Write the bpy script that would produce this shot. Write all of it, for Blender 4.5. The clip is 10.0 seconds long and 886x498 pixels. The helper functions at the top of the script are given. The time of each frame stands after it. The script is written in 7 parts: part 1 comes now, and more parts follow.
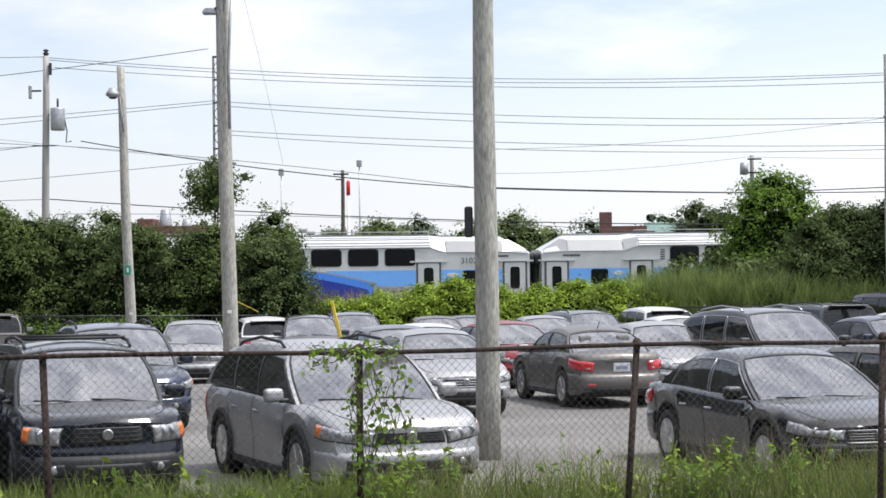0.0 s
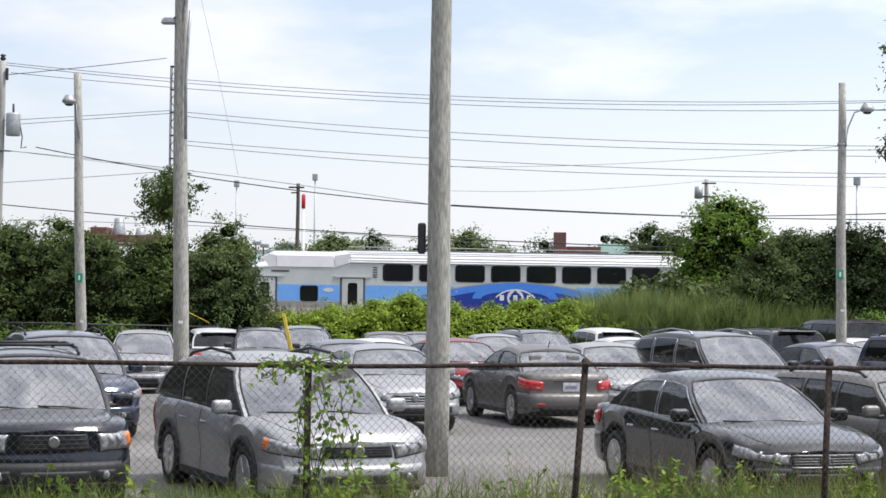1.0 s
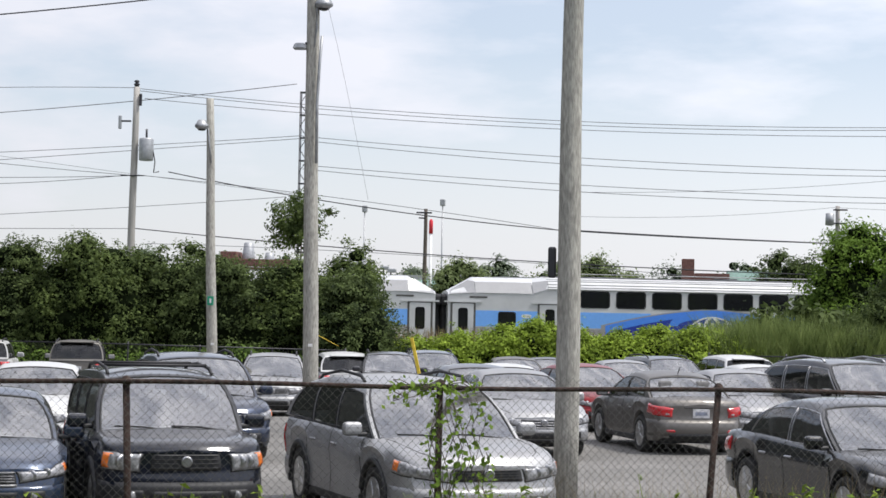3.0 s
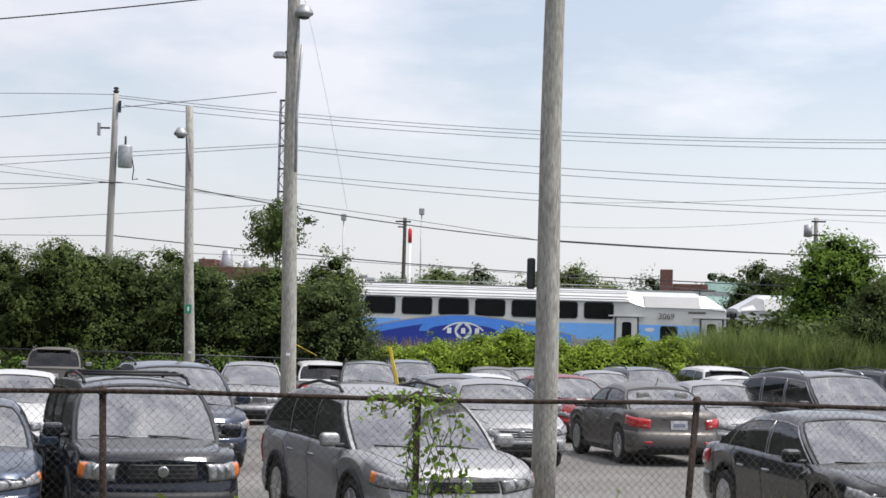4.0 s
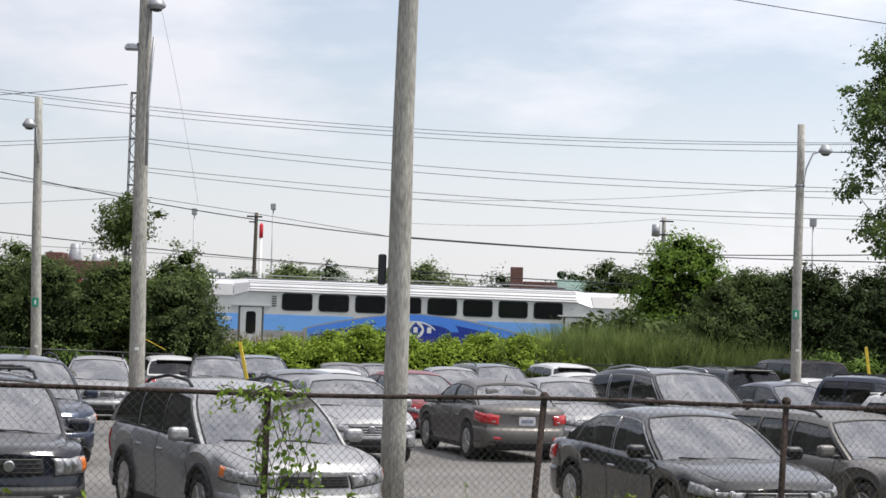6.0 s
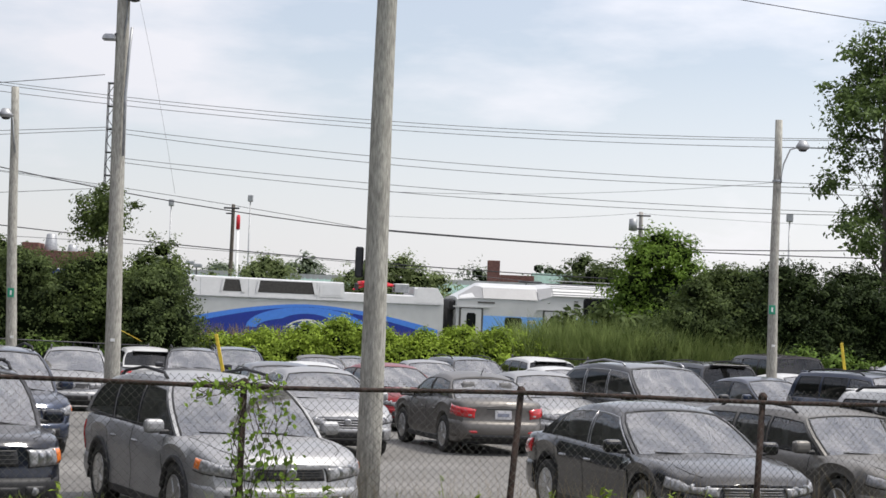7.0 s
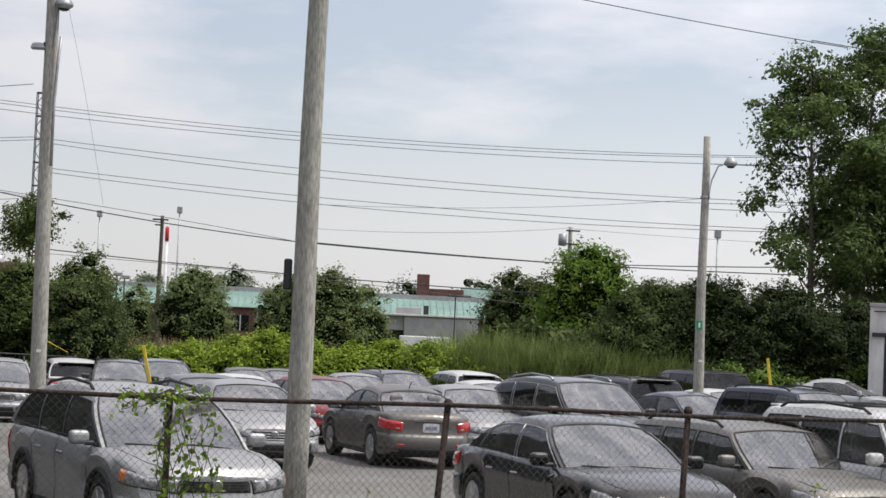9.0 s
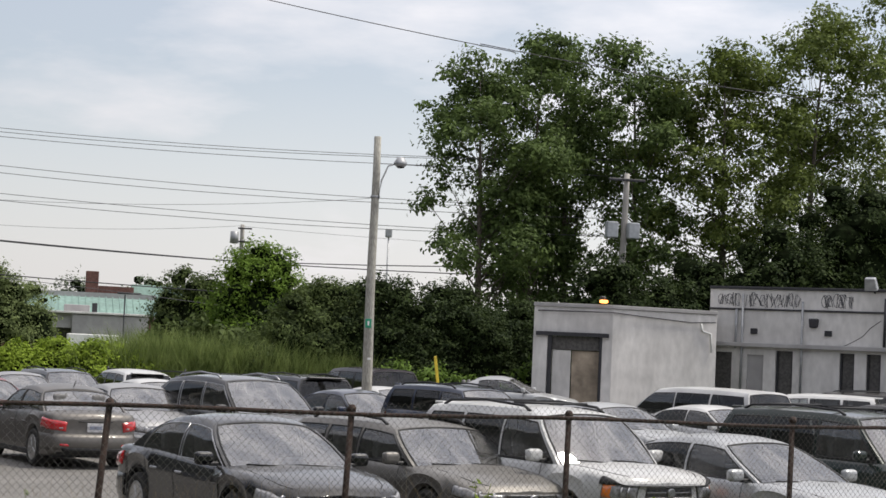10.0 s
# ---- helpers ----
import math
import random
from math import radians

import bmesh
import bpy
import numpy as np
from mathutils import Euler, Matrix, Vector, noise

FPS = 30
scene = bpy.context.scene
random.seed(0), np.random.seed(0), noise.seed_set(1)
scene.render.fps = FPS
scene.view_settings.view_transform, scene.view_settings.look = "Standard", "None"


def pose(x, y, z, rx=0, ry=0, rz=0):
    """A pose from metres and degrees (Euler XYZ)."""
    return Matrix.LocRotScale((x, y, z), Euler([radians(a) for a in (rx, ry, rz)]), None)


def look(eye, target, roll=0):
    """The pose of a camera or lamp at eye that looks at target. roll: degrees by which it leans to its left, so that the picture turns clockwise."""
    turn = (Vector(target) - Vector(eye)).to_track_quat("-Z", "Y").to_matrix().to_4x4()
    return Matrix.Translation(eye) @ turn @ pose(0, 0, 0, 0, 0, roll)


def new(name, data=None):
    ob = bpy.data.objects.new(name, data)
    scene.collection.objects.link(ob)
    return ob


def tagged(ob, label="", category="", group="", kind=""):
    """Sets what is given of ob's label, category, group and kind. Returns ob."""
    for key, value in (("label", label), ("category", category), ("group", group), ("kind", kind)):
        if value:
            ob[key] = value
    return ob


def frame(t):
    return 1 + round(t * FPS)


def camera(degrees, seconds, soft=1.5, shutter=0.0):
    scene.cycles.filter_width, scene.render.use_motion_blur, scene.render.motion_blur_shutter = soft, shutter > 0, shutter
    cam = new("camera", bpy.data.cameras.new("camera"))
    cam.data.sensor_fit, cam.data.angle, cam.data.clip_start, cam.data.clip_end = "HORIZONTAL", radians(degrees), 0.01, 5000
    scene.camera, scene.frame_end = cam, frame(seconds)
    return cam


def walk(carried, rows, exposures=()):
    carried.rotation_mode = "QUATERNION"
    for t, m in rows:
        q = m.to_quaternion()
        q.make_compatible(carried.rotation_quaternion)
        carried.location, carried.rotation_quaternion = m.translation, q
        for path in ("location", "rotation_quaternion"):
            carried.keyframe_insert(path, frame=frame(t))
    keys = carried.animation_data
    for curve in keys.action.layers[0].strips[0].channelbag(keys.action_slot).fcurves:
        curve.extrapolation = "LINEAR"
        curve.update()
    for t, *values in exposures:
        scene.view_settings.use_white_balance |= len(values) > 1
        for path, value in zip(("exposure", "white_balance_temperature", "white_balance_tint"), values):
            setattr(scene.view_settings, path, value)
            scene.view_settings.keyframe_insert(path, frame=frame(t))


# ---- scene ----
# light: exposure (seconds, stops, kelvin, tint), sky and sun strength, haze over the blue
SKY, SUN = 0.12, 3.2
EXPOSURES = [(0.0, 0.39, 6350, 10), (2.0, 0.26, 6400, 10), (4.5, 0.17, 6500, 10), (7.5, 0.13, 6600, 10), (9.0, -0.02, 6650, 10), (10.0, -0.03, 6800, 10)]
HAZE_LO, HAZE_HI, HAZE_COL = 0.36, 0.86, (5.85, 5.8, 6.2, 1)
AUREOLE = 2.5
# the camera: carried by a stander who turns slowly to the right
LENS = 26.376
cam = camera(LENS, 10.0, soft=1.55)
PATH = [
    (0.0, 0.008, 0.039, 2.366, 90.850, 0.736, 2.671),
    (0.5, 0.031, -0.029, 2.355, 91.270, -0.237, 1.405),
    (1.0, 0.029, 0.001, 2.362, 91.351, -0.720, 1.256),
    (1.5, 0.012, -0.000, 2.359, 92.019, -1.162, 2.809),
    (2.0, -0.009, 0.047, 2.354, 92.015, -1.776, 3.817),
    (2.2, -0.007, 0.101, 2.310, 92.119, -1.673, 4.418),
    (3.5, -0.024, -0.033, 2.352, 92.049, -1.101, 5.119),
    (4.0, -0.024, 0.055, 2.357, 92.357, -1.482, 4.423),
    (4.5, -0.021, 0.023, 2.355, 92.765, -1.704, 3.232),
    (5.0, -0.021, -0.032, 2.350, 92.982, -1.700, 1.654),
    (5.5, -0.016, -0.045, 2.346, 92.690, -1.702, 0.474),
    (7.0, -0.023, 0.000, 2.353, 92.190, -2.256, -0.808),
    (7.5, -0.004, 0.007, 2.353, 92.638, -2.288, -1.745),
    (8.0, -0.008, -0.026, 2.350, 93.033, -2.483, -2.866),
    (8.5, -0.012, -0.014, 2.345, 92.968, -2.732, -2.639),
    (9.0, -0.007, -0.017, 2.340, 92.700, -2.631, -2.948),
    (9.5, 0.035, -0.044, 2.344, 92.879, -2.974, -7.578),
    (10.0, 0.060, -0.036, 2.349, 93.090, -2.616, -12.856),
]
walk(cam, [(t, pose(*p)) for t, *p in PATH], exposures=EXPOSURES)

# ---- daylight: thin high haze, a soft sun high up beyond the lot
SUN_EL, SUN_AZ = 62.0, 96.0       # degrees; azimuth clockwise from +y


def make_world():
    w = bpy.data.worlds.new("hazy_sky")
    scene.world = w
    w.use_nodes = True
    nt = w.node_tree
    nt.nodes.clear()
    out = nt.nodes.new("ShaderNodeOutputWorld")
    bg = nt.nodes.new("ShaderNodeBackground")
    sky = nt.nodes.new("ShaderNodeTexSky")
    sky.sky_type = "NISHITA"
    sky.sun_disc = False
    sky.sun_elevation = radians(SUN_EL)
    sky.sun_rotation = radians(SUN_AZ)
    sky.air_density, sky.dust_density, sky.ozone_density = 1.0, 1.0, 1.2
    co = nt.nodes.new("ShaderNodeTexCoord")
    mp = nt.nodes.new("ShaderNodeMapping")
    mp.inputs["Scale"].default_value = (1.0, 1.0, 3.2)
    ns = nt.nodes.new("ShaderNodeTexNoise")
    ns.inputs["Scale"].default_value = 5.5
    ns.inputs["Detail"].default_value = 6
    ns.inputs["Roughness"].default_value = 0.55
    rmp = nt.nodes.new("ShaderNodeValToRGB")
    rmp.color_ramp.elements[0].position, rmp.color_ramp.elements[0].color = 0.42, (HAZE_LO, HAZE_LO, HAZE_LO, 1)
    rmp.color_ramp.elements[1].position, rmp.color_ramp.elements[1].color = 0.66, (HAZE_HI, HAZE_HI, HAZE_HI, 1)
    mix = nt.nodes.new("ShaderNodeMixRGB")
    bg.inputs["Strength"].default_value = SKY
    # the haze is brighter around the sun
    el, az = radians(SUN_EL), radians(SUN_AZ)
    dt = nt.nodes.new("ShaderNodeVectorMath")
    dt.operation = "DOT_PRODUCT"
    dt.inputs[1].default_value = (math.sin(az) * math.cos(el), math.cos(az) * math.cos(el), math.sin(el))
    cl = nt.nodes.new("ShaderNodeMapRange")
    cl.interpolation_type = "SMOOTHSTEP"
    cl.inputs["From Min"].default_value, cl.inputs["From Max"].default_value = -0.3, 1.0
    cl.inputs["To Min"].default_value, cl.inputs["To Max"].default_value = 1.0, AUREOLE
    sc = nt.nodes.new("ShaderNodeVectorMath")
    sc.operation = "SCALE"
    sc.inputs[0].default_value = HAZE_COL[:3]
    nt.links.new(co.outputs["Generated"], dt.inputs[0])
    nt.links.new(dt.outputs["Value"], cl.inputs["Value"])
    nt.links.new(cl.outputs[0], sc.inputs["Scale"])
    nt.links.new(sc.outputs[0], mix.inputs[2])
    ln = nt.links.new
    ln(co.outputs["Generated"], mp.inputs["Vector"])
    ln(mp.outputs[0], ns.inputs["Vector"])
    ln(ns.outputs["Fac"], rmp.inputs[0])
    # and thickest along the horizon
    sx = nt.nodes.new("ShaderNodeSeparateXYZ")
    ln(co.outputs["Generated"], sx.inputs[0])
    hz = nt.nodes.new("ShaderNodeMapRange")
    hz.interpolation_type = "SMOOTHSTEP"
    hz.inputs["From Min"].default_value, hz.inputs["From Max"].default_value = -0.02, 0.22
    hz.inputs["To Min"].default_value, hz.inputs["To Max"].default_value = 0.80, 0.2
    ln(sx.outputs["Z"], hz.inputs["Value"])
    mxm = nt.nodes.new("ShaderNodeMath")
    mxm.operation = "MAXIMUM"
    ln(rmp.outputs[0], mxm.inputs[0])
    ln(hz.outputs[0], mxm.inputs[1])
    ln(mxm.outputs[0], mix.inputs[0])
    ln(sky.outputs[0], mix.inputs[1])
    ln(mix.outputs[0], bg.inputs[0])
    ln(bg.outputs[0], out.inputs[0])


def make_sun():
    d = bpy.data.lights.new("sun", "SUN")
    d.energy, d.angle, d.color = SUN, radians(10.0), (1.0, 0.965, 0.90)
    el, az = radians(SUN_EL), radians(SUN_AZ)
    way = Vector((math.sin(az) * math.cos(el), math.cos(az) * math.cos(el), math.sin(el)))
    ob = new("sun", d)
    ob.matrix_basis = look(way * 200, (0, 0, 0))


make_world()
make_sun()


# ---- materials
def mat(name, col, rough=0.6, metal=0.0, var=0.12, scale=6.0, bump=0.0, bscale=40.0, coat=0.0, col2=None, stain=0.0, sscale=0.7, spec=0.5, island=0.0, obj_rand=0.0, trans=0.0, stretch=1.0):
    """Principled material with colour variation at two scales, and fine relief."""
    m = bpy.data.materials.new(name)
    m.use_nodes = True
    nt = m.node_tree
    b = nt.nodes["Principled BSDF"]
    ln = nt.links.new
    b.inputs["Roughness"].default_value = rough
    b.inputs["Metallic"].default_value = metal
    b.inputs["Coat Weight"].default_value = coat
    b.inputs["Coat Roughness"].default_value = 0.08
    b.inputs["Coat IOR"].default_value = 1.5
    b.inputs["Specular IOR Level"].default_value = spec
    co = nt.nodes.new("ShaderNodeTexCoord")
    n1 = nt.nodes.new("ShaderNodeTexNoise")
    n1.inputs["Scale"].default_value, n1.inputs["Detail"].default_value = scale, 5
    mp = nt.nodes.new("ShaderNodeMapping")
    mp.inputs["Scale"].default_value = (1.0, 1.0, stretch)
    ln(co.outputs["Object"], mp.inputs["Vector"])
    ln(mp.outputs[0], n1.inputs["Vector"])
    c2 = col2 or tuple(max(0.0, c * (1 - 2.5 * var)) for c in col)
    c1 = tuple(min(1.0, c * (1 + var)) for c in col)
    rp = nt.nodes.new("ShaderNodeValToRGB")
    rp.color_ramp.elements[0].position, rp.color_ramp.elements[0].color = 0.3, (*c2, 1)
    rp.color_ramp.elements[1].position, rp.color_ramp.elements[1].color = 0.7, (*c1, 1)
    ln(n1.outputs["Fac"], rp.inputs[0])
    last = rp.outputs[0]
    if stain:
        n2 = nt.nodes.new("ShaderNodeTexNoise")
        n2.inputs["Scale"].default_value, n2.inputs["Detail"].default_value = sscale, 6
        ln(mp.outputs[0], n2.inputs["Vector"])
        r2 = nt.nodes.new("ShaderNodeValToRGB")
        r2.color_ramp.elements[0].position, r2.color_ramp.elements[0].color = 0.38, (1 - stain,) * 3 + (1,)
        r2.color_ramp.elements[1].position, r2.color_ramp.elements[1].color = 0.62, (1, 1, 1, 1)
        ln(n2.outputs["Fac"], r2.inputs[0])
        mx = nt.nodes.new("ShaderNodeMixRGB")
        mx.blend_type = "MULTIPLY"
        mx.inputs[0].default_value = 1
        ln(last, mx.inputs[1])
        ln(r2.outputs[0], mx.inputs[2])
        last = mx.outputs[0]
    if island or obj_rand:
        hs = nt.nodes.new("ShaderNodeHueSaturation")
        mr = nt.nodes.new("ShaderNodeMapRange")
        k = island or obj_rand
        mr.inputs["To Min"].default_value, mr.inputs["To Max"].default_value = 1 - k, 1 + k
        if island:
            g = nt.nodes.new("ShaderNodeNewGeometry")
            ln(g.outputs["Random Per Island"], mr.inputs["Value"])
        else:
            g = nt.nodes.new("ShaderNodeObjectInfo")
            ln(g.outputs["Random"], mr.inputs["Value"])
        ln(mr.outputs[0], hs.inputs["Value"])
        ln(last, hs.inputs["Color"])
        last = hs.outputs[0]
    ln(last, b.inputs["Base Color"])
    if bump:
        n3 = nt.nodes.new("ShaderNodeTexNoise")
        n3.inputs["Scale"].default_value, n3.inputs["Detail"].default_value = bscale, 4
        ln(mp.outputs[0], n3.inputs["Vector"])
        bp = nt.nodes.new("ShaderNodeBump")
        bp.inputs["Strength"].default_value = bump
        bp.inputs["Distance"].default_value = 0.02
        ln(n3.outputs["Fac"], bp.inputs["Height"])
        ln(bp.outputs[0], b.inputs["Normal"])
    if trans:
        tr = nt.nodes.new("ShaderNodeBsdfTranslucent")
        ln(last, tr.inputs["Color"])
        ms = nt.nodes.new("ShaderNodeMixShader")
        ms.inputs[0].default_value = trans
        ln(b.outputs[0], ms.inputs[1])
        ln(tr.outputs[0], ms.inputs[2])
        ln(ms.outputs[0], nt.nodes["Material Output"].inputs[0])
    return m


def glow(name, col, power):
    m = bpy.data.materials.new(name)
    m.use_nodes = True
    b = m.node_tree.nodes["Principled BSDF"]
    b.inputs["Base Color"].default_value = (*col, 1)
    b.inputs["Emission Color"].default_value = (*col, 1)
    b.inputs["Emission Strength"].default_value = power
    return m


def pane_glass(name, tint, dust_sheen=0.06, ior=1.9):
    """Thin car glass: see-through with a tint, and a mirror gloss."""
    m = bpy.data.materials.new(name)
    m.use_nodes = True
    nt = m.node_tree
    nt.nodes.clear()
    out = nt.nodes.new("ShaderNodeOutputMaterial")
    tr = nt.nodes.new("ShaderNodeBsdfTransparent")
    tr.inputs[0].default_value = (*tint, 1)
    gl = nt.nodes.new("ShaderNodeBsdfGlossy")
    gl.inputs["Roughness"].default_value = 0.03
    fr = nt.nodes.new("ShaderNodeFresnel")
    fr.inputs[0].default_value = ior
    mx = nt.nodes.new("ShaderNodeMixShader")
    ln = nt.links.new
    ln(fr.outputs[0], mx.inputs[0])
    ln(tr.outputs[0], mx.inputs[1])
    ln(gl.outputs[0], mx.inputs[2])
    # a thin dusty veil; its pale mottling also paints in sky reflections
    df = nt.nodes.new("ShaderNodeBsdfDiffuse")
    df.inputs[0].default_value = (0.55, 0.54, 0.52, 1)
    co = nt.nodes.new("ShaderNodeTexCoord")
    ns = nt.nodes.new("ShaderNodeTexNoise")
    ns.inputs["Scale"].default_value, ns.inputs["Detail"].default_value, ns.inputs["Roughness"].default_value = 7.0, 8, 0.7
    mr = nt.nodes.new("ShaderNodeMapRange")
    mr.inputs["From Min"].default_value, mr.inputs["From Max"].default_value = 0.40, 0.66
    mr.inputs["To Min"].default_value, mr.inputs["To Max"].default_value = dust_sheen * 0.12, dust_sheen
    m2 = nt.nodes.new("ShaderNodeMixShader")
    ln(co.outputs["Object"], ns.inputs["Vector"])
    ln(ns.outputs["Fac"], mr.inputs["Value"])
    ln(mr.outputs[0], m2.inputs[0])
    ln(mx.outputs[0], m2.inputs[1])
    ln(df.outputs[0], m2.inputs[2])
    ln(m2.outputs[0], out.inputs[0])
    return m


def leaf_mat(name, dark, light, trans=0.22, rough=0.7):
    m = bpy.data.materials.new(name)
    m.use_nodes = True
    nt = m.node_tree
    b = nt.nodes["Principled BSDF"]
    ln = nt.links.new
    g = nt.nodes.new("ShaderNodeNewGeometry")
    co = nt.nodes.new("ShaderNodeTexCoord")
    n1 = nt.nodes.new("ShaderNodeTexNoise")
    n1.inputs["Scale"].default_value, n1.inputs["Detail"].default_value = 1.3, 4
    ln(co.outputs["Object"], n1.inputs["Vector"])
    ad = nt.nodes.new("ShaderNodeMath")
    ad.operation = "MULTIPLY_ADD"
    ad.inputs[1].default_value = 0.22
    ln(g.outputs["Random Per Island"], ad.inputs[0])
    sc = nt.nodes.new("ShaderNodeMath")
    sc.operation = "MULTIPLY"
    sc.inputs[1].default_value = 0.92
    ln(n1.outputs["Fac"], sc.inputs[0])
    ln(sc.outputs[0], ad.inputs[2])
    rp = nt.nodes.new("ShaderNodeValToRGB")
    rp.color_ramp.elements[0].position, rp.color_ramp.elements[0].color = 0.34, (*dark, 1)
    rp.color_ramp.elements[1].position, rp.color_ramp.elements[1].color = 0.82, (*light, 1)
    ln(ad.outputs[0], rp.inputs[0])
    ln(rp.outputs[0], b.inputs["Base Color"])
    b.inputs["Roughness"].default_value = rough
    b.inputs["Specular IOR Level"].default_value = 0.14
    tr = nt.nodes.new("ShaderNodeBsdfTranslucent")
    ln(rp.outputs[0], tr.inputs["Color"])
    ms = nt.nodes.new("ShaderNodeMixShader")
    ms.inputs[0].default_value = trans
    ln(b.outputs[0], ms.inputs[1])
    ln(tr.outputs[0], ms.inputs[2])
    ln(ms.outputs[0], nt.nodes["Material Output"].inputs[0])
    return m


M_ASPHALT = mat("asphalt_dusty", (0.215, 0.205, 0.19), 0.9, var=0.16, scale=14, bump=0.5, bscale=60, stain=0.3, sscale=0.35)
M_EARTH = mat("earth_and_grass", (0.09, 0.12, 0.04), 0.95, var=0.3, scale=1.2, bump=0.6, bscale=8, stain=0.3, sscale=0.15)
M_BALLAST = mat("ballast", (0.3, 0.28, 0.26), 0.95, var=0.3, scale=25, bump=0.8, bscale=30)
M_RAIL = mat("rail_steel", (0.35, 0.3, 0.27), 0.4, metal=0.9, var=0.1)
M_POLE = mat("weathered_pole_wood", (0.43, 0.415, 0.365), 0.9, var=0.17, scale=34, bump=0.6, bscale=60, stain=0.2, sscale=5.0, stretch=0.22)
M_POLE_GREY = mat("pale_grey_pole_wood", (0.4, 0.38, 0.35), 0.85, var=0.1, scale=9, bump=0.25, bscale=20, stain=0.2, sscale=2, stretch=0.1)
M_RUST = mat("rusty_steel", (0.062, 0.038, 0.030), 0.8, metal=0.3, var=0.3, scale=18, bump=0.3, bscale=80)
M_GALV = mat("galvanised_wire", (0.15, 0.145, 0.135), 0.6, metal=0.6, var=0.2, scale=3)
M_GREYMETAL = mat("grey_metal", (0.38, 0.39, 0.4), 0.5, metal=0.5, var=0.1)
M_DARKMETAL = mat("dark_metal", (0.05, 0.05, 0.055), 0.5, metal=0.5, var=0.1)
M_TRANSFORMER = mat("pale_grey_enamel", (0.42, 0.44, 0.46), 0.5, var=0.06, stain=0.15, sscale=2)
M_WIRE = mat("black_cable", (0.03, 0.03, 0.035), 0.6, var=0.05)
M_WIRE_PALE = mat("bare_aluminium_cable", (0.11, 0.11, 0.12), 0.6, metal=0.2, var=0.05)
M_YELLOW = mat("yellow_paint", (0.75, 0.55, 0.05), 0.6, var=0.1, stain=0.15, sscale=3)
M_GREENSIGN = mat("green_sign", (0.02, 0.28, 0.16), 0.5, var=0.05)
M_WHITE = mat("white_paint", (0.78, 0.78, 0.76), 0.5, var=0.03, stain=0.1, sscale=2)
M_RED = mat("red_paint", (0.75, 0.03, 0.05), 0.5, var=0.05)
M_TRAINGREY = mat("coach_grey", (0.55, 0.555, 0.56), 0.42, var=0.03, scale=2, stain=0.08, sscale=0.8, coat=0.2)
M_TRAINROOF = mat("coach_roof", (0.41, 0.41, 0.41), 0.5, var=0.05, scale=3, stain=0.12, sscale=0.7)
# coach white is darkened to offset strong light on its sky-facing panels
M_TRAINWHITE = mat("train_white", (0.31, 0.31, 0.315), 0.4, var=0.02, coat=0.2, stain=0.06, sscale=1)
M_LOCOWHITE = mat("locomotive_white", (0.56, 0.56, 0.56), 0.4, var=0.02, coat=0.2, stain=0.06, sscale=1)
M_INTAKE = mat("intake_mesh", (0.03, 0.028, 0.026), 0.8, var=0.2, scale=12)
M_BLUE_LIGHT = mat("sky_blue_livery", (0.17, 0.40, 0.86), 0.35, var=0.03, coat=0.3)
M_BLUE_MID = mat("mid_blue_livery", (0.07, 0.24, 0.76), 0.35, var=0.03, coat=0.3)
M_BLUE_DARK = mat("dark_blue_livery", (0.012, 0.035, 0.30), 0.35, var=0.05, coat=0.3)
M_BLUE_CAB = mat("royal_blue_livery", (0.010, 0.042, 0.31), 0.35, var=0.05, coat=0.3)
M_TRAINGLASS = mat("train_dark_glass", (0.012, 0.013, 0.015), 0.08, var=0.1, spec=0.6)
M_BLACK = mat("black_rubber", (0.018, 0.018, 0.02), 0.7, var=0.15)
M_GRILLE = mat("grille_grey", (0.1, 0.095, 0.09), 0.7, var=0.2, scale=12)
M_TYRE = mat("tyre_rubber", (0.022, 0.021, 0.02), 0.8, var=0.2, scale=10)
M_RIM = mat("alloy_rim", (0.5, 0.5, 0.5), 0.3, metal=0.9, var=0.05)
M_CHROME = mat("chrome", (0.42, 0.42, 0.43), 0.36, metal=1.0, var=0.02)
M_GRILLE_BAR = mat("dull_chrome_bar", (0.34, 0.34, 0.35), 0.5, metal=0.7, var=0.05)
# for the added walls out of view, dark so that cars mirror less sky
M_UNSEEN_WALL = mat("unseen_dark_wall", (0.035, 0.042, 0.034), 0.9, var=0.25, scale=1.5, stain=0.3, sscale=0.3)
M_TRIM = mat("black_plastic_trim", (0.018, 0.018, 0.02), 0.6, var=0.1)
M_SEAT = mat("grey_seat_cloth", (0.2, 0.195, 0.19), 0.9, var=0.1, scale=20)
M_LAMPCLEAR = mat("headlamp_lens", (0.34, 0.34, 0.35), 0.30, metal=0.2, var=0.25, scale=25, coat=0.2)
M_LAMPRED = mat("tail_lamp_lens", (0.5, 0.015, 0.02), 0.12, var=0.1, coat=1.0)
M_LAMPAMBER = mat("amber_lens", (0.8, 0.2, 0.03), 0.12, var=0.1, coat=1.0)
M_PLATE = mat("number_plate", (0.5, 0.5, 0.52), 0.5, var=0.03)
M_BAR = mat("plate_bars", (0.2, 0.22, 0.28), 0.5, var=0.02)
M_GLASS = pane_glass("car_glass", (0.82, 0.84, 0.82), 0.20, 3.9)
M_GLASS_SIDE = pane_glass("side_car_glass", (0.86, 0.90, 0.90), 0.06, 2.1)
M_GLASS_DARK = pane_glass("tinted_car_glass", (0.25, 0.28, 0.29), 0.015, 1.6)
M_WALL_PALE = mat("painted_block_wall", (0.70, 0.68, 0.655), 0.85, var=0.06, scale=5, bump=0.2, bscale=30, stain=0.2, sscale=0.9, stretch=0.5)
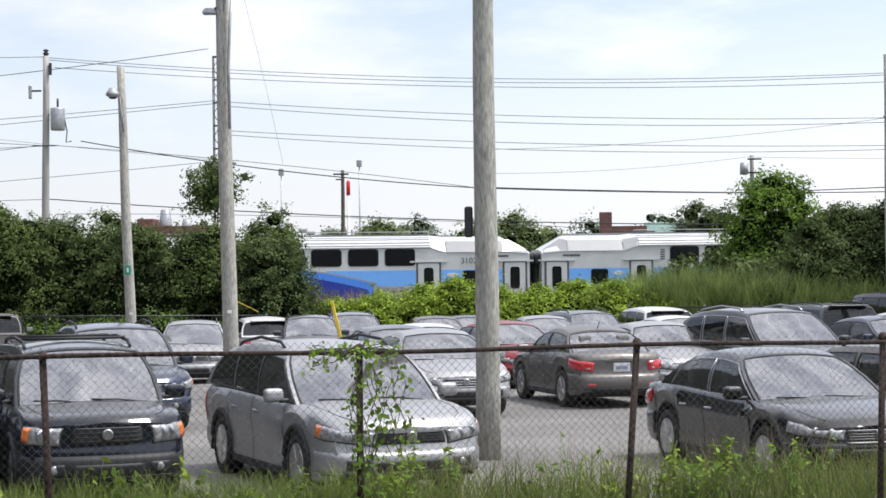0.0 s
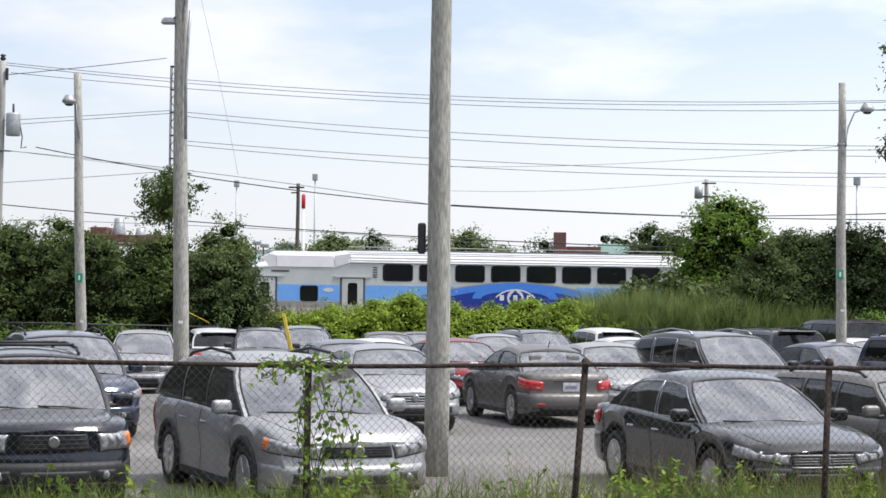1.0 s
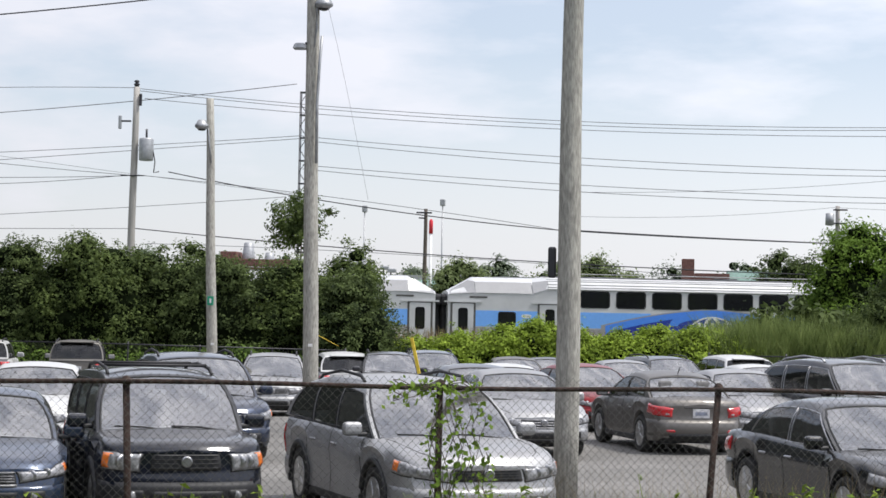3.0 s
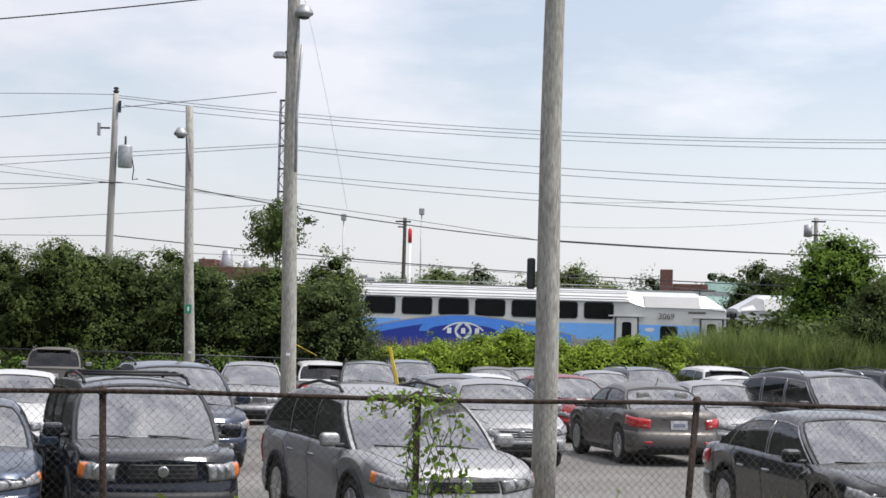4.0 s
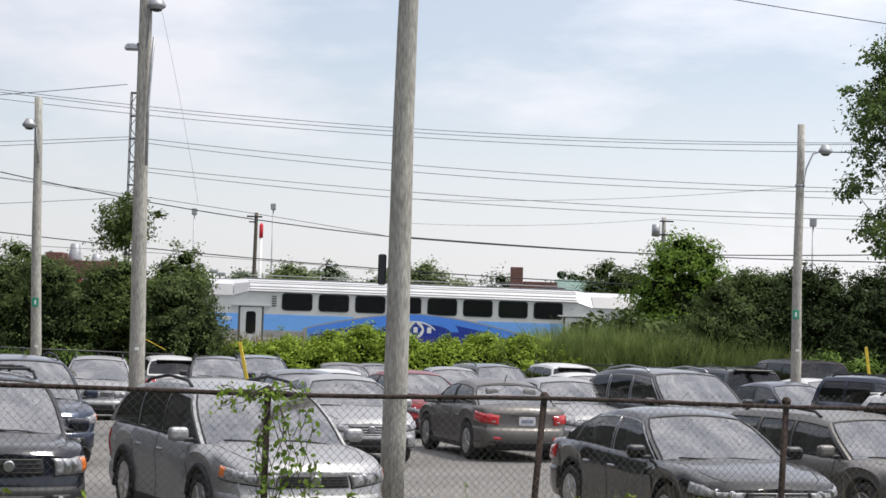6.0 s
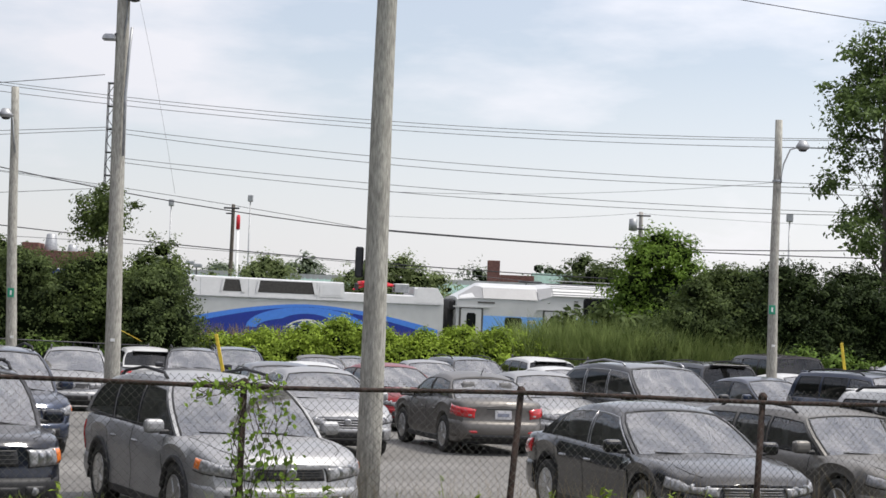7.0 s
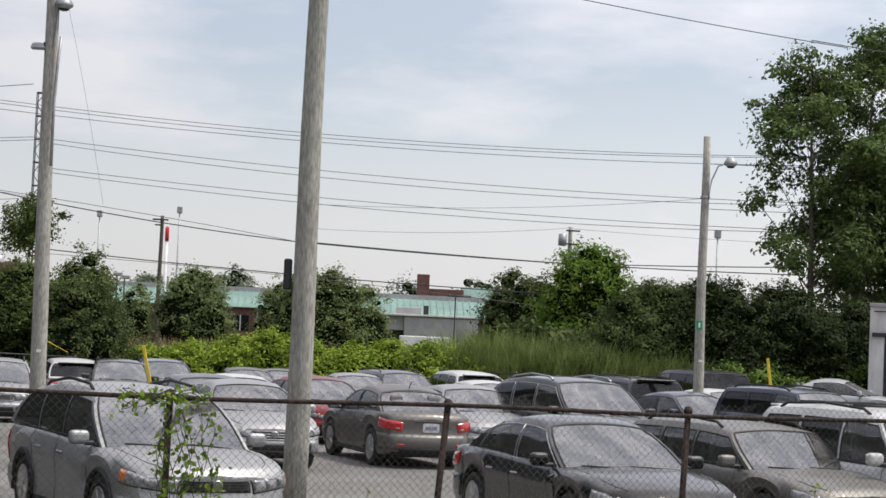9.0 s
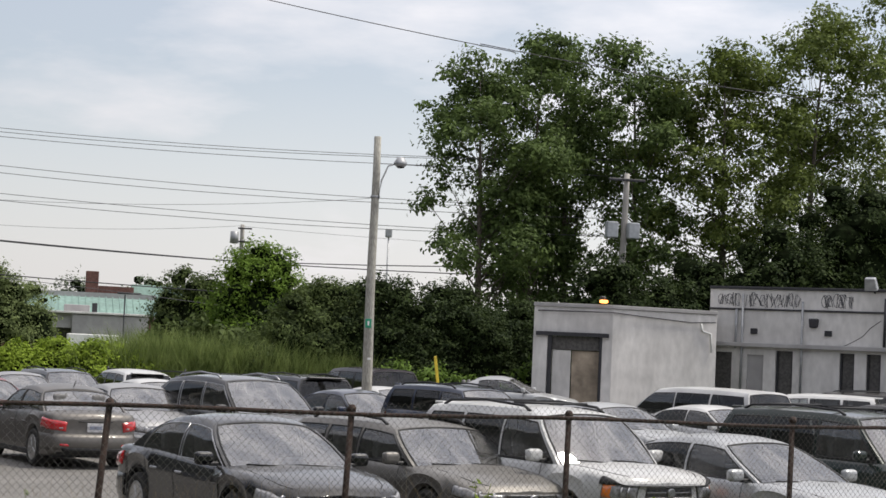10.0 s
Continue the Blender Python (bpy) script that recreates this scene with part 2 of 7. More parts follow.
M_WALL_GREY = mat("grey_render_wall", (0.40, 0.39, 0.385), 0.85, var=0.06, scale=2, stain=0.15, sscale=0.4)
M_BRICK = mat("red_brick", (0.20, 0.095, 0.08), 0.85, var=0.2, scale=6, stain=0.2, sscale=0.5)
M_COPPER = mat("green_roof_metal", (0.21, 0.33, 0.285), 0.6, var=0.08, scale=3, stain=0.2, sscale=0.4)
M_DOORWOOD = mat("bare_plywood", (0.40, 0.33, 0.25), 0.8, var=0.15, scale=3, stain=0.3, sscale=1.2)
M_GRAFFITI = mat("graffiti_paint", (0.13, 0.13, 0.14), 0.7, var=0.1)
M_BARK = mat("bark", (0.12, 0.10, 0.08), 0.9, var=0.25, scale=8, bump=0.5, bscale=20)
M_LEAF_DARK = leaf_mat("leaf_dark", (0.017, 0.029, 0.012), (0.142, 0.189, 0.061), 0.34)
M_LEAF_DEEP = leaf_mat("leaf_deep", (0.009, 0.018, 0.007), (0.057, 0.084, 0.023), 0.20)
M_LEAF_THICK = leaf_mat("leaf_olive", (0.022, 0.039, 0.013), (0.175, 0.231, 0.067), 0.36)
M_LEAF_MID = leaf_mat("leaf_mid", (0.044, 0.078, 0.016), (0.172, 0.270, 0.048), 0.26)
M_LEAF_BRIGHT = leaf_mat("leaf_bright", (0.095, 0.15, 0.016), (0.33, 0.44, 0.055), 0.25)
M_LEAF_SPRING = leaf_mat("leaf_spring", (0.054, 0.098, 0.014), (0.205, 0.322, 0.048), 0.34)
# distance haze over the far trees is mixed into these two colours
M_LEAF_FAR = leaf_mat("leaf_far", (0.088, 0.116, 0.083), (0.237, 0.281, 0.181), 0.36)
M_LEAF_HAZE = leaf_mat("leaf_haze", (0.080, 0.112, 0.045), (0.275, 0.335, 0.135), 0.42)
M_LEAF_POPLAR = leaf_mat("leaf_poplar", (0.034, 0.055, 0.020), (0.160, 0.228, 0.068), 0.36, 0.6)
M_LEAF_SUNNY = leaf_mat("leaf_sunny_poplar", (0.035, 0.054, 0.015), (0.203, 0.257, 0.061), 0.32, 0.6)
M_REED = leaf_mat("reed_blades", (0.06, 0.095, 0.025), (0.33, 0.40, 0.14), 0.3)
M_GRASS = leaf_mat("grass_blades", (0.07, 0.10, 0.02), (0.26, 0.32, 0.08))
M_DRYGRASS = leaf_mat("dry_grass", (0.13, 0.10, 0.05), (0.32, 0.25, 0.14))
M_VINE = leaf_mat("vine_leaf", (0.07, 0.13, 0.02), (0.26, 0.38, 0.06), 0.4)
M_LIT = glow("lit_lamp", (1.0, 0.36, 0.08), 4.5)


# ---- building blocks
def mesh_from(name, verts, faces, mats=(), idx=None, smooth=False):
    me = bpy.data.meshes.new(name)
    me.from_pydata([tuple(v) for v in verts], [], [tuple(f) for f in faces])
    for m in mats:
        me.materials.append(m)
    if idx is not None:
        me.polygons.foreach_set("material_index", list(idx))
    if smooth:
        me.polygons.foreach_set("use_smooth", [True] * len(me.polygons))
    me.update()
    return me


def part(name, data, material=None, parent=None, label="", m=None, smooth=False):
    """A bmesh or mesh as ONE object under a thing or a part."""
    if isinstance(data, bmesh.types.BMesh):
        me = bpy.data.meshes.new(name)
        if smooth:
            for f in data.faces:
                f.smooth = True
        data.to_mesh(me)
        data.free()
    else:
        me = data
    if material is not None and not me.materials:
        me.materials.append(material)
    ob = new(name, me)
    if parent is not None:
        ob.parent = parent
    if m is not None:
        ob.matrix_basis = m
    if label:
        ob["label"] = label
    return ob


def thing(name, label, category, group="", kind="", m=None):
    ob = new(name)
    ob.empty_display_size = 0.3
    tagged(ob, label, category, group, kind)
    if m is not None:
        ob.matrix_basis = m
    return ob


def box(sx, sy, sz, x=0, y=0, z=0, bev=0.0, seg=1, taper=None, rz=0.0):
    """A bevelled box centred at x, y, z. taper: the factors of the top's size."""
    bm = bmesh.new()
    bmesh.ops.create_cube(bm, size=1)
    for v in bm.verts:
        k = taper if taper and v.co.z > 0 else (1, 1)
        v.co = Vector((v.co.x * sx * k[0], v.co.y * sy * k[1], v.co.z * sz))
    if bev:
        bmesh.ops.bevel(bm, geom=bm.edges[:], offset=bev, segments=seg, affect="EDGES", profile=0.5)
    bmesh.ops.transform(bm, matrix=pose(x, y, z, 0, 0, rz), verts=bm.verts)
    return bm


def tube(points, radii, n=8, cap=True):
    """A tapered tube along points."""
    pts = [Vector(p) for p in points]
    if not hasattr(radii, "__len__"):
        radii = [radii] * len(pts)
    bm = bmesh.new()
    rings = []
    for i, p in enumerate(pts):
        d = (pts[min(i + 1, len(pts) - 1)] - pts[max(i - 1, 0)]).normalized()
        a = d.orthogonal().normalized() if abs(d.z) > 0.99 else d.cross(Vector((0, 0, 1))).normalized()
        b = d.cross(a)
        rings.append([bm.verts.new(p + (a * math.cos(2 * math.pi * j / n) + b * math.sin(2 * math.pi * j / n)) * radii[i]) for j in range(n)])
    for r0, r1 in zip(rings, rings[1:]):
        for j in range(n):
            bm.faces.new((r0[j], r0[(j + 1) % n], r1[(j + 1) % n], r1[j])).smooth = True
    if cap:
        bm.faces.new(rings[0][::-1])
        bm.faces.new(rings[-1])
    bmesh.ops.recalc_face_normals(bm, faces=bm.faces)
    return bm


def lathe(profile, n=20, axis="Y"):
    """Turns (radius, offset) pairs round an axis."""
    bm = bmesh.new()
    rings = []
    for r, o in profile:
        ring = []
        for j in range(n):
            a = 2 * math.pi * j / n
            c, s = math.cos(a) * r, math.sin(a) * r
            ring.append(bm.verts.new((c, o, s) if axis == "Y" else (c, s, o)))
        rings.append(ring)
    for r0, r1 in zip(rings, rings[1:]):
        for j in range(n):
            bm.faces.new((r0[j], r0[(j + 1) % n], r1[(j + 1) % n], r1[j])).smooth = True
    bm.faces.new(rings[0][::-1])
    bm.faces.new(rings[-1])
    bmesh.ops.recalc_face_normals(bm, faces=bm.faces)
    return bm


def join(*bms):
    out = bmesh.new()
    for b in bms:
        me = bpy.data.meshes.new("tmp")
        b.to_mesh(me)
        b.free()
        out.from_mesh(me)
        bpy.data.meshes.remove(me)
    return out


def leaves(rng, centres, normals, size, spread=0.6, aspect=0.6):
    """Many small leaf blades: verts and faces as arrays."""
    n = len(centres)
    nr = normals + rng.normal(0, spread, (n, 3))
    nr /= np.linalg.norm(nr, axis=1)[:, None] + 1e-9
    a = np.cross(nr, rng.normal(0, 1, (n, 3)))
    a /= np.linalg.norm(a, axis=1)[:, None] + 1e-9
    b = np.cross(nr, a)
    s = (size * rng.uniform(0.6, 1.35, n))[:, None]
    fold = nr * s * 0.18
    v = np.stack([centres - a * s, centres + b * s * aspect + fold, centres + a * s, centres - b * s * aspect + fold], 1).reshape(-1, 3)
    f = np.arange(4 * n).reshape(n, 4)
    return v, f


def quads_mesh(name, v, f, material, smooth=False):
    me = bpy.data.meshes.new(name)
    n = len(f)
    me.vertices.add(len(v))
    me.vertices.foreach_set("co", np.asarray(v, dtype=np.float32).ravel())
    me.loops.add(f.size)
    me.loops.foreach_set("vertex_index", np.asarray(f, dtype=np.int32).ravel())
    me.polygons.add(n)
    me.polygons.foreach_set("loop_start", np.arange(0, f.size, f.shape[1], dtype=np.int32))
    me.polygons.foreach_set("loop_total", np.full(n, f.shape[1], dtype=np.int32))
    me.materials.append(material)
    me.update(calc_edges=True)
    return me


# ---- ground
def lot_z(x, y):
    """The lot falls a little towards its far edge, and rises again at the hedge."""
    yy = min(y, 61.0)
    fall = 0.012 * max(0.0, yy - 36.0) + 0.045 * max(0.0, min(-x - 5.0, x + 17.0)) * min(1.0, max(0.0, (yy - 30.0) / 25.0))
    fall *= min(1.0, max(0.0, (64.0 - y) / 3.0)) if y > 61 else 1.0
    bank = 0.36 * min(1.0, max(0.0, (x - 10.0) / 1.5)) * min(1.0, max(0.0, (y - 54.0 - 0.55 * max(0.0, 16.0 - x)) / 2.0)) * min(1.0, max(0.0, (19.5 - x) / 1.5)) * min(1.0, max(0.0, (64.0 - y) / 2.0))
    return bank - fall * min(1.0, max(0.0, (16.0 - x) / 2.5))


def ground_sheet():
    xs, ys = (-1500, -60, -30, -22, -17, -14, -11, -9, -5, 0, 13.5, 16.0, 1500), (-600, 30, 36, 42, 48, 55, 61, 64, 66, 3000)
    verts = [(x, y, lot_z(x, y) - 0.03) for y in ys for x in xs]
    n = len(xs)
    faces = [(j * n + i, j * n + i + 1, (j + 1) * n + i + 1, (j + 1) * n + i) for j in range(len(ys) - 1) for i in range(n - 1)]
    ob = part("ground", mesh_from("ground", verts, faces, (M_EARTH,)))
    tagged(ob, "flat ground of earth and rough grass", "ground", kind="structure")
    xs, ys = (-60, -30, -22, -17, -14, -11, -9, -5, 0, 13.5, 16.0, 65), (18.3, 30, 36, 42, 48, 55, 61)
    n = len(xs)
    verts = [(x, y, lot_z(x, y) + dz) for dz in (0.004, -0.06) for y in ys for x in xs]
    k = n * len(ys)
    faces = [(j * n + i, j * n + i + 1, (j + 1) * n + i + 1, (j + 1) * n + i) for j in range(len(ys) - 1) for i in range(n - 1)]
    faces += [(i + 1, i, k + i, k + i + 1) for i in range(n - 1)]
    ob = part("pavement", mesh_from("pavement", verts, faces, (M_ASPHALT,)))
    tagged(ob, "dusty grey worn asphalt of the car lot", "pavement", kind="structure")


ground_sheet()


def unseen_walls():
    # two unseen walls, added only to darken what the cars reflect
    ob = part("unseen_wall_south", box(160, 0.4, 9.0, 0, -10, 4.5, 0.02), M_UNSEEN_WALL)
    tagged(ob, "unseen dark wall added to darken car reflections", "wall", kind="structure")
    ob = part("unseen_wall_west", box(0.4, 72, 12.0, -22, 26.2, 6.0, 0.02), M_UNSEEN_WALL)
    tagged(ob, "unseen dark wall added at the left to darken reflections", "wall", kind="structure")


unseen_walls()

FENCE_K, FENCE_Y = 0.33, 16.5


# ---- plants
def lobes_mesh(name, lobes, count, size, material, seed, spread=0.42, inner=0.5, noise_amp=0.2, sprig=26, droop=0.12):
    """Leaves in sprigs that sit on and in a set of uneven rounded lobes (x, y, z, rx, ry, rz)."""
    rng = np.random.default_rng(seed)
    lobes = np.array(lobes)
    w = lobes[:, 3] * lobes[:, 5]
    ns = max(8, count // sprig)
    lb = lobes[rng.choice(len(lobes), ns, p=w / w.sum())]
    d = rng.normal(0, 1, (ns, 3))
    d[:, 2] += 0.35
    d /= np.linalg.norm(d, axis=1)[:, None]
    ph = lb[:, 0] * 1.7
    bumpy = 1 + noise_amp * (np.sin(d[:, 0] * 7 + ph) * np.sin(d[:, 1] * 6 + ph * 2) + 0.7 * np.sin(d[:, 2] * 9 + ph * 3 + d[:, 0] * 11))
    r = bumpy * (1 - inner * rng.random(ns) ** 2.2) * rng.normal(1.0, 0.08, ns)
    sp = lb[:, :3] + d * lb[:, 3:] * r[:, None]
    who = rng.integers(0, ns, count)
    sig = size * 2.3 * rng.uniform(0.6, 1.5, ns)
    q = rng.normal(0, 1, (count, 3))
    c = sp[who] + q * sig[who][:, None] * np.array([1.0, 1.0, 0.62])
    c[:, 2] -= droop * np.hypot(q[:, 0], q[:, 1]) * sig[who] * 2.0
    nr = d[who] * 0.7 + q * 0.28 + np.array([0.0, 0.0, 0.45])
    nr /= np.linalg.norm(nr, axis=1)[:, None]
    keep = c[:, 2] > 0.03
    v, f = leaves(rng, c[keep], nr[keep], size, spread, 0.52)
    return quads_mesh(name, v, f, material)


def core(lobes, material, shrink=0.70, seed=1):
    """The dense inside of a bush: near-black, its shade put into the colour."""
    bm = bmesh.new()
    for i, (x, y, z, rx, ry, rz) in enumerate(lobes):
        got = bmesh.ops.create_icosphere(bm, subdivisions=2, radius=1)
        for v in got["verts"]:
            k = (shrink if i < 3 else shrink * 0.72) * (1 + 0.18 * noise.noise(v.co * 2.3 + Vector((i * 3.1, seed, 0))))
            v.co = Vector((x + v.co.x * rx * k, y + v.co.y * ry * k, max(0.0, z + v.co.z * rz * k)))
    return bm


# near-black: the shade between the leaves is put into this colour
M_CORE = mat("bush_core_shade", (0.012, 0.018, 0.007), 0.95, var=0.3, scale=3, spec=0.03)


def bush(x, y, top, width, depth, material, label, seed, count=4200, size=0.13, name="bush", group="", lobes_n=7):
    rng = np.random.default_rng(seed)
    lobes = [(0.0, 0.0, top * 0.43, width * 0.41, depth * 0.42, top * 0.46), (-width * 0.2, 0.1, top * 0.40, width * 0.26, depth * 0.4, top * 0.42), (width * 0.2, -0.1, top * 0.38, width * 0.26, depth * 0.4, top * 0.42)]
    for i in range(lobes_n * 4):
        a, k = rng.uniform(0, 2 * math.pi), rng.uniform(0.10, 1.0)
        ring = math.sqrt(max(0.0, 1 - (max(0.0, k - 0.35) / 0.65) ** 2)) * rng.uniform(0.75, 1.0)
        r = rng.uniform(0.09, 0.18) * min(width, top * 1.2)
        lobes.append((math.cos(a) * (width * 0.5 - r * 0.8) * ring, math.sin(a) * (depth * 0.5 - r * 0.5) * ring, max(r * 0.5, k * top - r * 0.9), r * 1.2, r * 1.1, r * rng.uniform(0.75, 1.0)))
    t = thing(name, label, "bush", group, m=pose(x, y, 0))
    part("foliage", lobes_mesh("foliage", lobes, count, size, material, seed), None, t)
    part("shade_core", core(lobes, None, seed=seed), M_CORE, t, "near-black core with the inner shade put into its colour")
    return t


def tree(x, y, height, crown_w, material, label, seed, count=9000, size=0.16, trunk_r=0.16, crown_base=0.25, gaps=26, name="tree", group=""):
    """Tapered trunk, limbs, and many clumps of leaves with gaps between them."""
    rng = np.random.default_rng(seed)
    t = thing(name, label, "tree", group, m=pose(x, y, 0))
    lean = rng.uniform(-0.04, 0.04) * height
    trunk = [(lean * k * k, 0.0, height * 0.93 * k) for k in (0, 0.15, 0.35, 0.55, 0.75, 1.0)]
    part("trunk", tube(trunk, [trunk_r, trunk_r * 0.9, trunk_r * 0.75, trunk_r * 0.55, trunk_r * 0.35, trunk_r * 0.1], 9), M_BARK, t)
    lobes = []
    limbs = []
    for i in range(gaps):
        k = crown_base + (1 - crown_base) * (i + rng.random()) / gaps
        prof = math.sin(min(1.0, (k - crown_base) / (1 - crown_base) * 0.9 + 0.12) * math.pi) ** 0.35
        a = rng.uniform(0, 2 * math.pi)
        rad = crown_w * 0.5 * prof * rng.uniform(0.25, 0.95)
        px, py, pz = rad * math.cos(a) + lean * k * k, rad * math.sin(a), height * k - rng.uniform(0, 0.06) * height
        s = crown_w * rng.uniform(0.07, 0.15)
        lobes.append((px, py, pz, s * 1.15, s * 1.15, s * rng.uniform(0.7, 1.0)))
        base = max(0.1, k - 0.18)
        limbs.append(tube([(lean * base * base, 0, height * base), (px * 0.5, py * 0.5, (pz + height * base) / 2 - 0.02 * height), (px, py, pz)],
                          [trunk_r * 0.4 * (1.15 - k), trunk_r * 0.25 * (1.15 - k), trunk_r * 0.06], 5))
    for l in limbs:
        part("limb", l, M_BARK, t)
    part("crown", lobes_mesh("crown", lobes, count, size, material, seed, spread=0.5, inner=0.42, noise_amp=0.16, sprig=34), None, t)
    return t


def blades(name, label, n, spot, height, width, material, seed, lean=0.25, category="grass", kind="stuff", plumes=None):
    """Upright blades of grass or reed, spot(rng) -> x, y."""
    rng = np.random.default_rng(seed)
    xy = np.array([spot(rng) for _ in range(n)])
    hgt = (height(xy[:, 0]) if callable(height) else height) * rng.uniform(0.55, 1.1, n)
    a = rng.uniform(0, 2 * np.pi, n)
    d = np.stack([np.cos(a), np.sin(a), np.zeros(n)], 1)
    tilt = rng.normal(0, lean, (n, 2))
    base = np.concatenate([xy, np.full((n, 1), -0.02)], 1)
    mid = base + np.stack([tilt[:, 0] * hgt * 0.3, tilt[:, 1] * hgt * 0.3, hgt * 0.55], 1)
    tip = base + np.stack([tilt[:, 0] * hgt, tilt[:, 1] * hgt, hgt], 1)
    w = (width * rng.uniform(0.6, 1.3, n))[:, None]
    v = np.stack([base - d * w, base + d * w, mid + d * w * 0.8, mid - d * w * 0.8, tip + d * w * 0.12, tip - d * w * 0.12], 1).reshape(-1, 3)
    i = np.arange(n)[:, None] * 6
    f = np.concatenate([i + np.array([[0, 1, 2, 3]]), i + np.array([[3, 2, 4, 5]])], 0)
    ob = part(name, quads_mesh(name, v, f, material))
    tagged(ob, label, category, kind=kind)
    return ob


# thicket on the near side of the railway
THICKET = "thicket before the railway"
for i, (x, y, top, w) in enumerate(((-21.5, 66.5, 5.0, 5.6), (-18.4, 65.8, 5.25, 5.4), (-15.9, 66.5, 4.8, 5.2), (-13.3, 65.6, 4.6, 5.0),
                                    (-11.0, 66.0, 4.65, 4.6), (-9.05, 65.2, 3.9, 3.7), (-24.5, 66.0, 5.2, 5.4), (-28.0, 67.0, 5.4, 5.5))):
    bush(x, y, top, w, 3.8, M_LEAF_THICK if i % 3 == 1 else M_LEAF_DARK, "dense dark green shrub in a thicket by the lot", 100 + i, 34000, 0.062, group=THICKET, lobes_n=9)
tree(-11.75, 70.5, 6.75, 2.9, M_LEAF_THICK, "slim green tree with a flat crown above the thicket", 131, 5200, 0.07, 0.08, 0.79, 20)
bush(-9.9, 71.0, 5.2, 2.8, 2.6, M_LEAF_THICK, "leafy green shrub above the thicket", 132, 12000, 0.07)
bush(-16.0, 71.0, 5.3, 2.6, 2.4, M_LEAF_THICK, "leafy green shrub above the thicket", 133, 9000, 0.07)
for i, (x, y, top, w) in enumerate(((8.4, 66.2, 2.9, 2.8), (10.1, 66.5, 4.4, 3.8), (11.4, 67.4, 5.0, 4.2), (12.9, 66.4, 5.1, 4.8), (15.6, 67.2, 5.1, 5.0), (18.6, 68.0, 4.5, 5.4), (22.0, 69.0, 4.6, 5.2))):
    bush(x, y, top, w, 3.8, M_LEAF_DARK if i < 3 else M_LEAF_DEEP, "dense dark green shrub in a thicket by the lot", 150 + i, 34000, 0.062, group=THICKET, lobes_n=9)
bush(9.3, 72.5, 6.35, 4.6, 3.4, M_LEAF_SPRING, "tall bright green tree-like shrub", 160, 30000, 0.068, lobes_n=11)
bush(11.6, 72.0, 4.9, 3.2, 3.0, M_LEAF_SPRING, "bright green shrub behind the thicket", 161, 18000, 0.068)
bush(13.2, 71.0, 5.1, 2.2, 2.4, M_LEAF_DARK, "grey-green young shrub behind the thicket", 162, 10000, 0.066)
for i, (x, top) in enumerate(((5.3, 2.95), (6.7, 3.2), (7.6, 2.9))):
    bush(x, 66.5, top, 1.5, 1.4, M_LEAF_DARK, "small dark sumac shrub among reeds", 170 + i, 2200, 0.14, group="sumac shrubs")
HEDGE = "low bright hedge along the lot"
for i in range(11):
    x = -7.6 + i * 1.3
    top = (1.5, 1.7, 1.95, 2.2, 2.45, 2.35, 2.15, 2.3, 2.2, 2.0, 1.8)[i]
    bush(x * 1.05, 65.3 + 0.4 * math.sin(i * 2.1), top, 2.2, 2.6, M_LEAF_BRIGHT, "low bright yellow-green leafy hedge shrub", 200 + i, 13000, 0.062, group=HEDGE)
for i in range(8):
    bush(-23.0 + i * 2.1, 64.0, 1.15 + 0.2 * math.sin(i * 1.7), 2.5, 1.8, M_LEAF_MID, "low green weed bank under the thicket", 220 + i, 3000, 0.07, group="weed bank")
for i in range(5):
    bush(12.4 + i * 1.5, 60.6, 1.95 + 0.15 * math.sin(i * 2.3), 2.0, 1.6, M_LEAF_MID, "low green hedge shrub by the lot", 230 + i, 3000, 0.07, group="weed bank")
blades("reeds", "dense stand of tall green reeds", 32000, lambda r: (r.uniform(2.4, 12.4), r.uniform(64.4, 68.0)),
       lambda x: np.interp(x, (2.4, 3.6, 5.0, 7.5, 10.0, 12.4), (1.7, 2.2, 2.45, 2.4, 2.15, 1.9)) * (1 + 0.07 * np.sin(x * 5.3) + 0.05 * np.sin(x * 13.1)), 0.021, M_REED, 31, 0.26, "reeds")
blades("dry_grass", "reddish dry grass along the railway", 6000, lambda r: (r.uniform(-12, 9), r.uniform(68, 80)), 1.85, 0.03, M_DRYGRASS, 32, 0.2, "grass")
blades("far_grass", "pale rough grass beyond the railway", 5000, lambda r: (r.uniform(-25, 25), r.uniform(97, 112)), 1.5, 0.04, M_DRYGRASS, 33, 0.2, "grass")

# trees beyond the railway
FAR = "trees beyond the railway"
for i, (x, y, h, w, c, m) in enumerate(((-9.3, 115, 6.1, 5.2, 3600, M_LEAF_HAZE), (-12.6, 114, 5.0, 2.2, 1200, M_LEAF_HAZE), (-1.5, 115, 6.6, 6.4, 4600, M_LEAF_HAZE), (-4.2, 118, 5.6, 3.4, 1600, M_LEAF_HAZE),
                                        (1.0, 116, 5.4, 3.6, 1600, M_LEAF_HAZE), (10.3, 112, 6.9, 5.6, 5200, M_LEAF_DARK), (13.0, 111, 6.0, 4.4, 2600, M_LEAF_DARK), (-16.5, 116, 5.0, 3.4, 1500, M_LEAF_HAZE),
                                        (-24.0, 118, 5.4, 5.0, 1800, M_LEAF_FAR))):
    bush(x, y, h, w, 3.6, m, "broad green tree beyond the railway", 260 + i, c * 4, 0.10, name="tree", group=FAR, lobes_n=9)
SKYLINE = "skyline trees"
